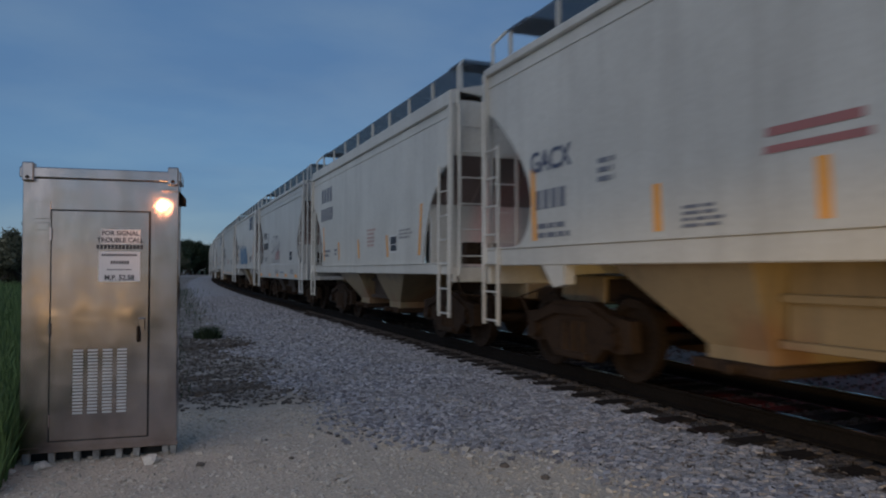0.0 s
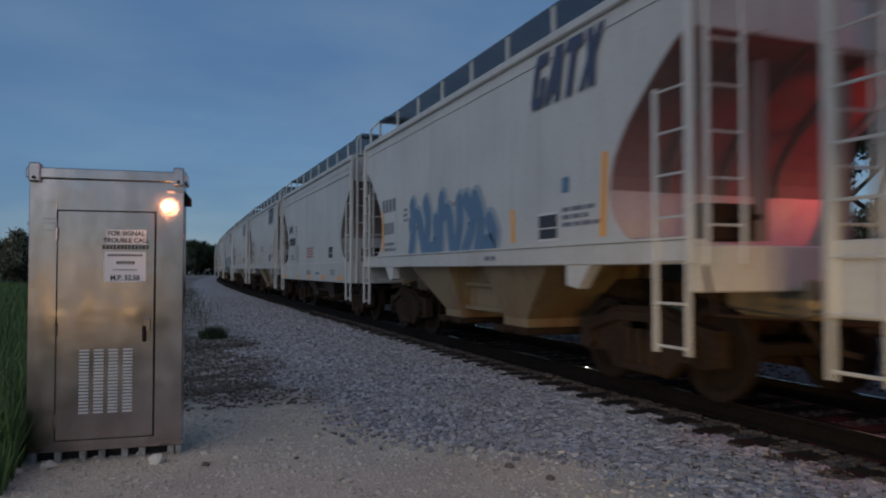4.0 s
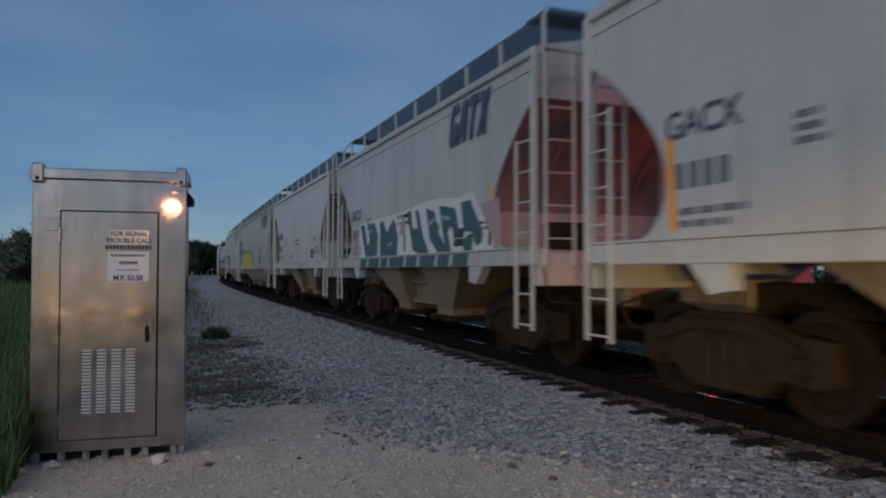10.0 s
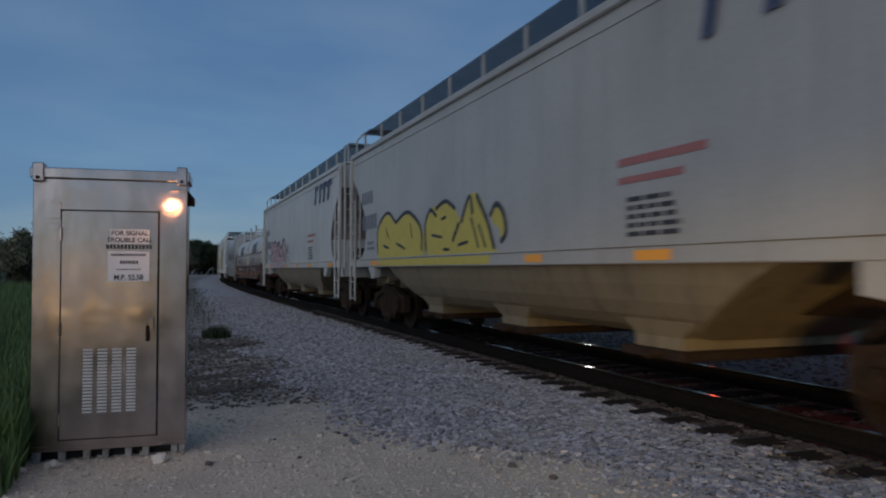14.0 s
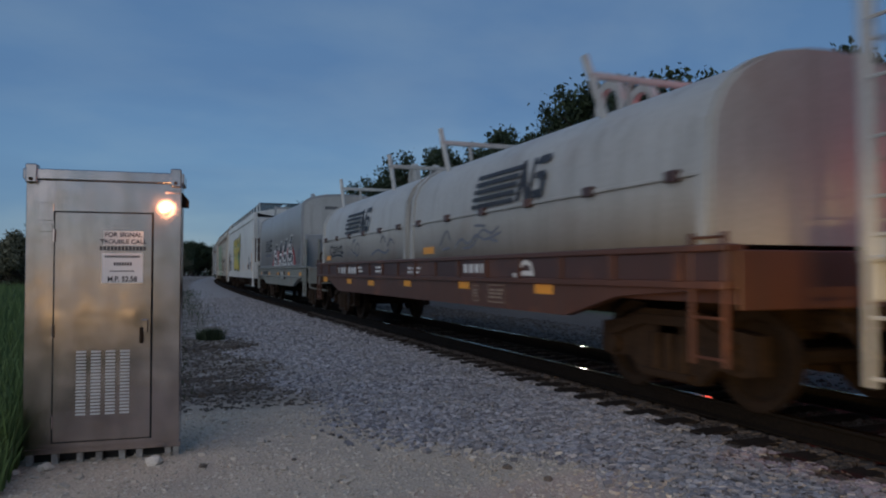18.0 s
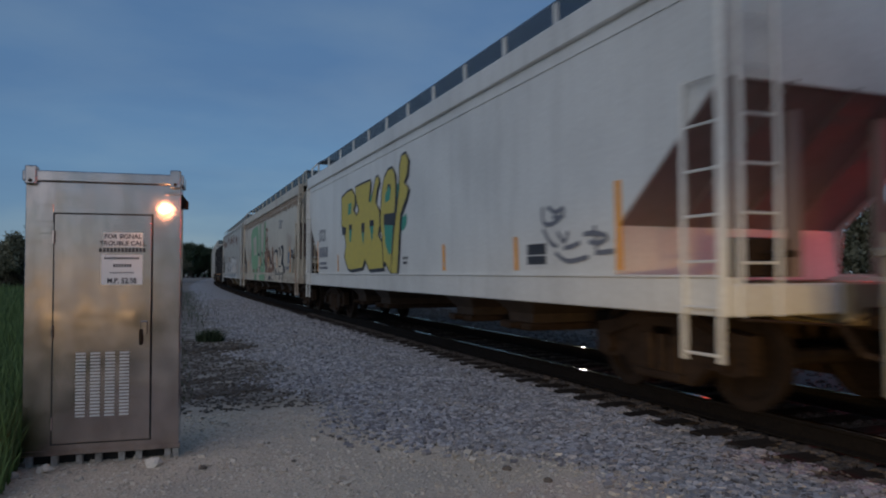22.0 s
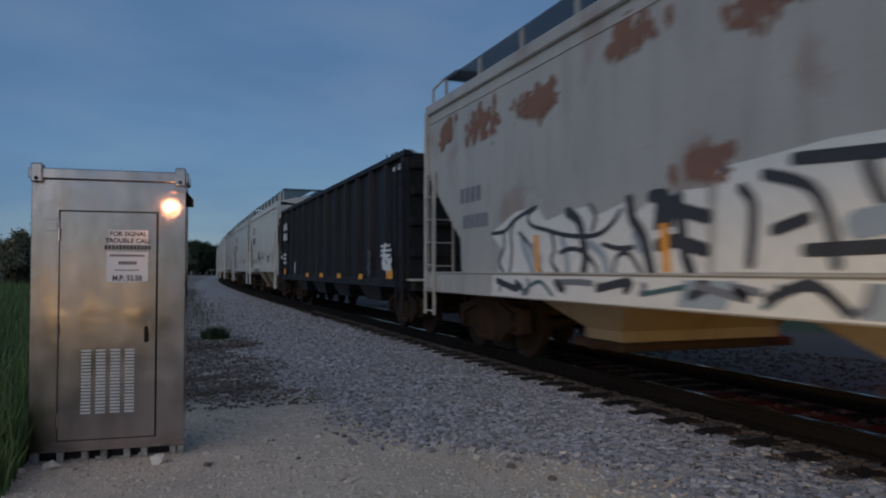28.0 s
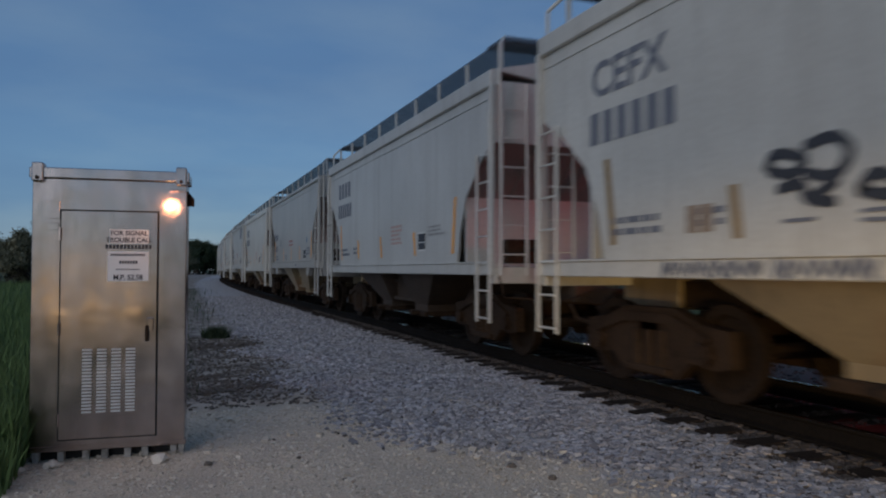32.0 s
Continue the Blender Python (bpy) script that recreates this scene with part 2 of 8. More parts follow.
def stroke(bm, pts, width, y, smooth=True):
    """A brush stroke on a car's side: one flat ribbon with round ends."""
    on = y if callable(y) else (lambda z: y)
    line = [Vector(p) for p in (spline(pts) if smooth and len(pts) > 2 else pts)]
    line = [p for i, p in enumerate(line) if i == 0 or (p - line[i - 1]).length > 1e-4]
    n, h, left, right = len(line), width / 2, [], []
    for i, p in enumerate(line):
        d = (line[min(i + 1, n - 1)] - line[max(i - 1, 0)]).normalized()
        q = Vector((-d.y, d.x)) * h
        left.append(p + q)
        right.append(p - q)
    vert = lambda p: bm.verts.new((p.x, on(p.y), p.y))
    L, R = [vert(p) for p in left], [vert(p) for p in right]
    for i in range(n - 1):
        bm.faces.new((L[i], R[i], R[i + 1], L[i + 1]))
    for i, sign in ((0, -1), (n - 1, 1)):
        d = (line[min(i + 1, n - 1)] - line[max(i - 1, 0)]).normalized() * sign
        q = Vector((-d.y, d.x))
        arc = [vert(line[i] + (q * math.cos(w) + d * math.sin(w)) * h) for w in (0.5, 1.0, math.pi / 2, math.pi - 1.0, math.pi - 0.5)]
        ends = (L[i], *arc, R[i]) if sign > 0 else (R[i], *arc, L[i])
        bm.faces.new(ends)
    return bm


def patch(bm, outline, y):
    bm.faces.new([bm.verts.new((x, y(z) if callable(y) else y, z)) for x, z in outline])
    return bm


def bars(bm, x, z, height, n, wide, gap, y, slant=0.0):
    """A word that cannot be read: n upright bars."""
    for i in range(n):
        u = x + i * (wide + gap)
        patch(bm, [(u, z), (u + wide, z), (u + wide + slant, z + height), (u + slant, z + height)], y)
    return bm


# ---- the track ----
TRACK_X, CURVE_Y, CURVE = 5.83, 22.7, 0.000738


def track_point(s, off=0.0, z=0.0):
    u = max(s - CURVE_Y, 0.0)
    th = CURVE * u
    return Vector((TRACK_X + CURVE * u * u / 2 + off * math.cos(th), s - CURVE ** 2 * u ** 3 / 6 - off * math.sin(th), z))


def track_pose(s):
    """Pose of a thing whose x axis points the way the train goes, standing on the rails at s."""
    th = math.degrees(CURVE * max(s - CURVE_Y, 0.0))
    p = track_point(s)
    return pose(p.x, p.y, RAIL_Z, 0, 0, -90 - th)


def travelled(t):
    return 7.412 * t + 0.0132 * t * t + 0.000016 * t ** 3


# coupling points along the track at the clip's start
JOINTS = [-2.27, 9.83, 21.92, 34.31, 46.36, 58.47, 70.85, 82.73, 94.91, 107.01, 124.63, 141.88, 159.9, 173.66, 192.59,
          211.86, 230.78, 247.44, 259.86, 271.86, 284.2, 296.4, 308.6, 320.8, 333.0, 345.2, 357.4, 369.6]


# small shifts of a car between its coupling points
SHIFT = {11: -0.15, 12: -0.22, 17: 0.20}


# ---- railway cars ----
HALF = 1.54   # half the width over the side sheets


def wheel_mesh():
    bm = B()
    prof = [(0.0, 0.06), (0.10, 0.06), (0.14, 0.035), (0.34, 0.03), (0.38, 0.065), (0.445, 0.065), (0.445, -0.04), (0.475, -0.05), (0.475, -0.075), (0.38, -0.075), (0.34, -0.02), (0.0, -0.04)]
    rings = []
    for k in range(20):
        a = k * math.pi / 10
        rings.append([bm.verts.new((r * math.cos(a), w, r * math.sin(a))) for r, w in prof[1:-1]])
    for k in range(20):
        p, q = rings[k], rings[(k + 1) % 20]
        for i in range(len(p) - 1):
            bm.faces.new((p[i], p[i + 1], q[i + 1], q[i]))
    bm.faces.new([r[0] for r in rings])
    bm.faces.new([r[-1] for r in reversed(rings)])
    bmesh.ops.recalc_face_normals(bm, faces=bm.faces)
    me = bpy.data.meshes.new("wheel")
    bm.to_mesh(me)
    bm.free()
    me.materials.append(M_WHEEL)
    return me


WHEEL = wheel_mesh()


def add_truck(car, x):
    """A two-axle truck: bolster with side frames, springs, wheels and axles under it."""
    bolster = part("truck", box(B(), x - 0.18, x + 0.18, -1.05, 1.05, 0.46, 0.72, 0.02), M_IRON, car, "cast iron two-axle truck")
    for side in (-1, 1):
        y = side * 0.98
        out = [(-1.18, 0.34), (-1.16, 0.68), (-0.80, 0.72), (-0.42, 0.86), (0.42, 0.86), (0.80, 0.72), (1.16, 0.68), (1.18, 0.34),
               (0.96, 0.30), (0.66, 0.34), (0.44, 0.15), (-0.44, 0.15), (-0.66, 0.34), (-0.96, 0.30)]
        part("side_frame", slab(B(), [(x + a, b) for a, b in out], y - 0.07, y + 0.07), M_IRON, bolster)
        rib = [(-0.95, 0.60), (-0.40, 0.80), (0.40, 0.80), (0.95, 0.60), (0.90, 0.54), (0.36, 0.70), (-0.36, 0.70), (-0.90, 0.54)]
        part("frame_rib", slab(B(), [(x + a, b) for a, b in rib], y + side * 0.07, y + side * 0.12), M_IRON, bolster)
        part("spring_plank", box(B(), x - 0.36, x + 0.36, min(y + side * 0.05, y + side * 0.13), max(y + side * 0.05, y + side * 0.13), 0.17, 0.25, 0.012), M_IRON, bolster)
        for k in (-0.2, 0.0, 0.2):
            part("spring", rod(B(), (x + k, y + side * 0.05, 0.25), (x + k, y + side * 0.05, 0.62), 0.075, 8), M_IRON, bolster)
        for k in (-0.89, 0.89):
            w = new("wheel", WHEEL)
            w.parent = bolster
            w.matrix_basis = pose(x + k, side * 0.75, 0.445, 0, 0, 0 if side < 0 else 180)
            part("bearing_cap", rod(B(), (x + k, side * 1.04, 0.45), (x + k, side * 1.13, 0.45), 0.10, 10), M_IRON, bolster)
    for k in (-0.89, 0.89):
        part("axle", rod(B(), (x + k, -0.75, 0.445), (x + k, 0.75, 0.445), 0.08, 8), M_WHEEL, bolster)


def add_coupler(car, x, end):
    bm = B()
    box(bm, x, x + 0.75 * end, -0.10, 0.10, 0.74, 0.94, 0.02) if end > 0 else box(bm, x - 0.75, x, -0.10, 0.10, 0.74, 0.94, 0.02)
    box(bm, x + end * 0.62 - 0.12, x + end * 0.62 + 0.12, -0.17, 0.17, 0.68, 0.99, 0.03)
    part("coupler", bm, M_IRON, car)
    bm = B()
    pts = [(x + end * 0.1, -0.35, 0.8), (x + end * 0.3, -0.34, 0.55), (x + end * 0.6, -0.25, 0.5)]
    for a, b in zip(pts, pts[1:]):
        rod(bm, a, b, 0.03, 6)
    part("air_hose", bm, M_IRON, car)


def add_ladder(car, mat, x0, x1, y, z0, z1, low=None, n=7, name="ladder"):
    """Two rails and rungs on a car's side; low: where the lower rail top of x1 ends."""
    bm = B()
    rod(bm, (x0, y, z0), (x0, y, z1), 0.028, 6)
    rod(bm, (x1, y, z0), (x1, y, low or z1), 0.028, 6)
    heights = [z0 + 0.06 + i * ((low or z1) - z0 - 0.1) / max(n - 1, 1) for i in range(n)]
    if name == "ladder":
        ladder = part(name, bm, mat, car)
        for z in heights:
            bm = B()
            rod(bm, (x0, y, z), (x1, y, z), 0.014, 5)
            part("rung", bm, mat, ladder)
        return ladder
    for z in heights:
        rod(bm, (x0, y, z), (x1, y, z), 0.014, 5)
    return part(name, bm, mat, car)


def side_outline(hb, z0, z1, style):
    """Half outline of the side sheet at one end, from the top downwards, for x = +."""
    if style == "round":
        arch = spline([(hb, 3.44), (hb - 0.28, 3.30), (hb - 0.60, 3.04), (hb - 0.95, 2.72), (hb - 1.20, 2.38), (hb - 1.28, 2.08),
                       (hb - 1.22, 1.80), (hb - 1.00, 1.58), (hb - 0.70, min(1.5, z0 + 0.05))], 2)
        return [(hb, z1)] + arch + [(hb - 0.62, z0)]
    if style == "angle":
        return [(hb, z1), (hb, 2.9), (hb - 1.5, 1.72), (hb - 1.55, z0)]
    return [(hb, z1), (hb, 3.08), (hb - 0.52, 2.78), (hb - 1.0, 2.36), (hb - 1.26, 1.8), (hb - 1.36, z0)]


def make_hopper(length, style, sill, bays, mat, bay_mat, label, ribs=0, board_len=0.4, step_z=0.5, belly=False, top=3.93, rise=0.62, chord=0.12):
    """A covered hopper car with its parts. sill: lower and upper edge of the side sill."""
    car = empty("hopper_car")
    tagged(car, label, "railway car", "cars of the freight train")
    hb, z0, z1 = length / 2 - 0.66, sill[0], sill[1]
    half = side_outline(hb, z1, top, style)
    outline = half + [(-x, z) for x, z in reversed(half)]
    for s in (-1, 1):
        y = s * HALF
        part("side_sheet", slab(B(), outline, y, y - s * 0.03), mat, car)
        part("side_sill", box(B(), -hb, hb, min(y + s * 0.03, y - s * 0.12), max(y + s * 0.03, y - s * 0.12), z0, z1, 0.012), mat, car)
        bm = B()
        box(bm, -hb, hb, min(y + s * 0.05, y - s * 0.10), max(y + s * 0.05, y - s * 0.10), top, top + chord, 0.02)
        part("top_chord", bm, mat, car)
        if not ribs:
            bm = box(B(), -hb + 0.005, hb - 0.005, min(y + s * 0.045, y), max(y + s * 0.045, y), z1 + 0.001, z1 + 0.022)
            part("sill_lip", bm, mat, car)
        bm = B()
        box(bm, -hb + 0.01, hb - 0.01, min(y + s * 0.012, y), max(y + s * 0.012, y), top - 0.16, top - 0.13)
        if ribs:
            box(bm, -hb + 0.01, hb - 0.01, min(y + s * 0.02, y), max(y + s * 0.02, y), top - 0.32, top - 0.26, 0.005)
        part("seam", bm, mat, car)
    # shell: roof, slopes at both ends, inner bulkheads
    bm = B()
    loft(bm, [[(x, -HALF - 0.02, top + chord), (x, -0.75, top + chord + 0.17), (x, 0.0, top + chord + 0.22), (x, 0.75, top + chord + 0.17), (x, HALF + 0.02, top + chord), (x, 0.0, top + 0.05)] for x in (-hb, hb)])
    part("roof", bm, mat, car)
    bm = B()
    box(bm, -hb + 0.9, hb - 0.9, -0.30, 0.30, top + chord + 0.19, top + chord + 0.34, 0.02)
    part("hatch_cover", bm, mat, car, "long trough hatch along the roof")
    for e in (-1, 1):
        # end sheet above, slope that follows the side's cut-out, upright bulkhead over the platform
        sheet_z, tall = half[1][1], {"angle": 1.74, "facet": 2.30, "round": 2.04}[style]
        cut = [(x - 0.05, z) for x, z in half[1:] if z >= tall - 0.05]
        foot_x = min(x for x, z in cut)
        cut[-1] = (foot_x, cut[-1][1])
        rim = [(e * x, z) for x, z in cut]
        slope = part("slope_sheet", slab(B(), rim + [(x - e * 0.05, z - 0.03) for x, z in reversed(rim)], -HALF + 0.033, HALF - 0.033), M_END_SHADE, car, "curved end slope sheet in grimy primer, darkened for shade")
        for y in (-0.75, 0.0, 0.75):
            part("slope_rib", slab(B(), [(x + e * 0.045, z - 0.005) for x, z in rim] + [(x + e * 0.002, z - 0.002) for x, z in reversed(rim)], y - 0.03, y + 0.03), M_END_SHADE, slope)
        part("end_sheet", box(B(), min(e * (hb - 0.05), e * (hb - 0.02)), max(e * (hb - 0.05), e * (hb - 0.02)), -HALF + 0.032, HALF - 0.032, sheet_z - 0.03, top + 0.088), mat, car)
        if style != "facet":
            for y in (-0.55, 0.55):
                bm = box(B(), min(e * (hb - 0.30), e * (hb - 0.20)), max(e * (hb - 0.30), e * (hb - 0.20)), y - 0.05, y + 0.05, z1, sheet_z - 0.2)
                part("end_brace", bm, M_END_SHADE, car)
        lo, hi = sorted((e * (foot_x - 0.05), e * foot_x))
        part("end_bulkhead", box(B(), lo, hi, -HALF + 0.034, HALF - 0.034, z1 - 0.04, cut[-1][1]), mat, car)
        # platform, end sill, corner posts, ladders
        part("end_platform", box(B(), min(e * (hb - 1.7), e * hb), max(e * (hb - 1.7), e * hb), -HALF + 0.13, HALF - 0.13, z0 + 0.02, z0 + 0.10), mat, car)
        part("end_sill", box(B(), min(e * (hb - 0.08), e * (hb + 0.02)), max(e * (hb - 0.08), e * (hb + 0.02)), -HALF, HALF, min(z0, 1.05), z1 - 0.05, 0.015), mat, car)
        for s in (-1, 1):
            y = s * (HALF - 0.01)
            part("corner_post", box(B(), min(e * (hb - 0.06), e * (hb + 0.03)), max(e * (hb - 0.06), e * (hb + 0.03)), min(y, y + s * 0.07), max(y, y + s * 0.07), z0, top + 0.05, 0.01), mat, car)
            add_ladder(car, mat, e * (hb - 0.02), e * (hb - 0.46), s * (HALF + 0.05), step_z, top - 0.35, 2.92, 7)
            add_ladder(car, mat, e * (hb + 0.05), e * (hb + 0.051), s * (HALF - 0.10), z0, top, None, 1, "grab_iron")
            bm = B()
            for i in range(6):
                z = z1 + 0.12 + i * 0.41
                rod(bm, (e * (hb + 0.06), s * (HALF - 0.06), z), (e * (hb + 0.06), s * (HALF - 0.50), z), 0.013, 5)
            rod(bm, (e * (hb + 0.06), s * (HALF - 0.50), z0), (e * (hb + 0.06), s * (HALF - 0.50), top + 0.05), 0.025, 6)
            part("end_ladder", bm, mat, car)
            # jacking bracket under the sill
            if z0 > 1.2:
                part("jacking_pad", slab(B(), [(e * (hb - 2.1), z0), (e * (hb - 2.1), z0 - 0.22), (e * (hb - 1.85), z0 - 0.26), (e * (hb - 1.6), z0)], s * (HALF - 0.12), s * (HALF + 0.02)), mat, car)
        lo, hi = sorted((e * (hb - 1.0), e * (hb + 0.10)))
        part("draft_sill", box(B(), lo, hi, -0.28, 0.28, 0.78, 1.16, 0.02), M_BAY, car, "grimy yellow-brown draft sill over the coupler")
        bm = B()
        lever = [(e * (hb + 0.08), -HALF + 0.05, z0 - 0.02), (e * (hb + 0.14), -HALF + 0.10, 0.86), (e * (hb + 0.22), -0.55, 0.80), (e * (hb + 0.45), -0.10, 0.98)]
        for p, q in zip(lever, lever[1:]):
            rod(bm, p, q, 0.012, 6)
        part("uncoupling_lever", bm, M_IRON, car)
        add_coupler(car, e * (hb - 0.05), e)
        add_truck(car, e * (hb - 1.45))
    # running boards along both sides of the roof, with brackets
    for s in (-1, 1):
        lo, hi = sorted((s * 0.12, s * 1.30))
        bm = box(B(), -hb - board_len + 0.62, hb + board_len - 0.62, lo, hi, top + rise, top + rise + 0.03)
        part("running_board", bm, M_GRATE, car, "galvanised grating walkway along the roof")
        n = int(length / 1.5)
        for i in range(n + 1):
            x = -hb + 0.25 + i * (2 * hb - 0.5) / n
            bm = B()
            box(bm, x - 0.025, x + 0.025, min(s * 1.27, s * 1.31), max(s * 1.27, s * 1.31), top + chord + 0.03, top + rise)
            part("board_bracket", bm, mat, car)
    for e in (-1, 1):
        lo, hi = sorted((e * (hb - 0.75), e * (hb - 0.12)))
        part("cross_board", box(B(), lo, hi, -1.30, 1.30, top + rise + 0.035, top + rise + 0.06), M_GRATE, car)
        for s in (-1, 1):
            bm = B()
            pts = [(e * (hb + 0.0), s * (HALF - 0.1), top), (e * (hb + 0.0), s * (HALF - 0.1), top + rise - 0.12), (e * (hb - 0.15), s * 1.3, top + rise + 0.04)]
            for a, b in zip(pts, pts[1:]):
                rod(bm, a, b, 0.025, 6)
            part("roof_handhold", bm, mat, car)
    # discharge bays
    part("centre_sill", box(B(), -hb, hb, -0.22, 0.22, 0.82, 1.12), M_IRON, car)
    reach = hb - 2.95
    edges = {2: [(-2.85, -1.53, -0.80, -0.68), (2.85, 1.53, 0.80, 0.68)],
             4: [(-5.2, -4.4, -3.7, -3.1), (-3.0, -2.4, -1.7, -1.1), (1.5, 2.1, 2.8, 3.4), (3.5, 4.1, 4.8, 5.5)],
             3: [(-reach, -reach + 1.45, -reach + 2.2, -reach + 2.75), (-1.55, -0.4, 0.4, 1.55), (reach, reach - 1.45, reach - 2.2, reach - 2.75)]}[bays]
    zb = 0.56 if bays == 4 else 0.45
    if belly:
        bm, u, v = B(), hb - 2.5, hb - 4.3
        rings = []
        for k in range(8):
            a = k / 7 * math.pi / 2
            w, end, z = 0.80 + (HALF - 0.85) * math.cos(a), v + (u - v) * (1 - math.sin(a)), z1 - 0.04 - 0.88 * math.sin(a) ** 1.2
            rings.append([(-end, -w, z), (end, -w, z), (end, w, z), (-end, w, z)])
        loft(bm, rings)
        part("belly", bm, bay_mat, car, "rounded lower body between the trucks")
    for u0, v0, v1, u1 in edges:
        bm, y1 = B(), HALF - 0.06
        loft(bm, [[(u0, -y1, z1 - 0.05), (u1, -y1, z1 - 0.05), (u1, y1, z1 - 0.05), (u0, y1, z1 - 0.05)],
                  [(v0, -1.12, zb + 0.12), (v1, -1.12, zb + 0.12), (v1, 1.12, zb + 0.12), (v0, 1.12, zb + 0.12)],
                  [(v0, -1.12, zb), (v1, -1.12, zb), (v1, 1.12, zb), (v0, 1.12, zb)]])
        xc, c = (v0 + v1) / 2, abs(v1 - v0) / 2
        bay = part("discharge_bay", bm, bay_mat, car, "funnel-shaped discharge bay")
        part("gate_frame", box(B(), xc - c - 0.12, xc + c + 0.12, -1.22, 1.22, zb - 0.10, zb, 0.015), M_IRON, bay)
        part("gate_shaft", rod(B(), (xc + c * 0.4, -1.38, zb - 0.04), (xc + c * 0.4, 1.38, zb - 0.04), 0.045, 8), M_IRON, bay)
    if bays == 2:
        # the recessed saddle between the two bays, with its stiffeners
        # faceted cars: the recess's shade is put into the saddle's darker colour
        saddle_mat = M_UNDER_SHADE if style == "facet" else bay_mat
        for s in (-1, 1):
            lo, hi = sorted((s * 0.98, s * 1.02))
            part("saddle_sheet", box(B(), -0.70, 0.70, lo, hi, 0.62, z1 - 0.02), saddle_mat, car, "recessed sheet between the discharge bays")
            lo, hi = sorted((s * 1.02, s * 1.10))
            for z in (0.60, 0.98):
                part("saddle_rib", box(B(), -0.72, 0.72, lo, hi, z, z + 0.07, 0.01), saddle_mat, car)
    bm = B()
    gear = part("brake_gear", box(bm, hb - 0.5, hb - 0.25, -1.2, -0.6, z1, z1 + 0.35, 0.02), M_IRON, car)
    part("brake_shaft", rod(B(), (hb - 0.25, -0.9, z1 + 0.2), (hb + 0.09, -0.9, z1 + 0.2), 0.03), M_IRON, gear)
    return car


def hood_section(x, half, foot, shoulder, crown, n=14, square=0.62):
    pts = [(x, -half, foot), (x, -half, shoulder)]
    for k in range(1, n):
        a = math.pi - k * math.pi / n
        pts.append((x, half * math.cos(a), shoulder + (crown - shoulder) * math.sin(a) ** square))
    return pts + [(x, half, shoulder), (x, half, foot)]


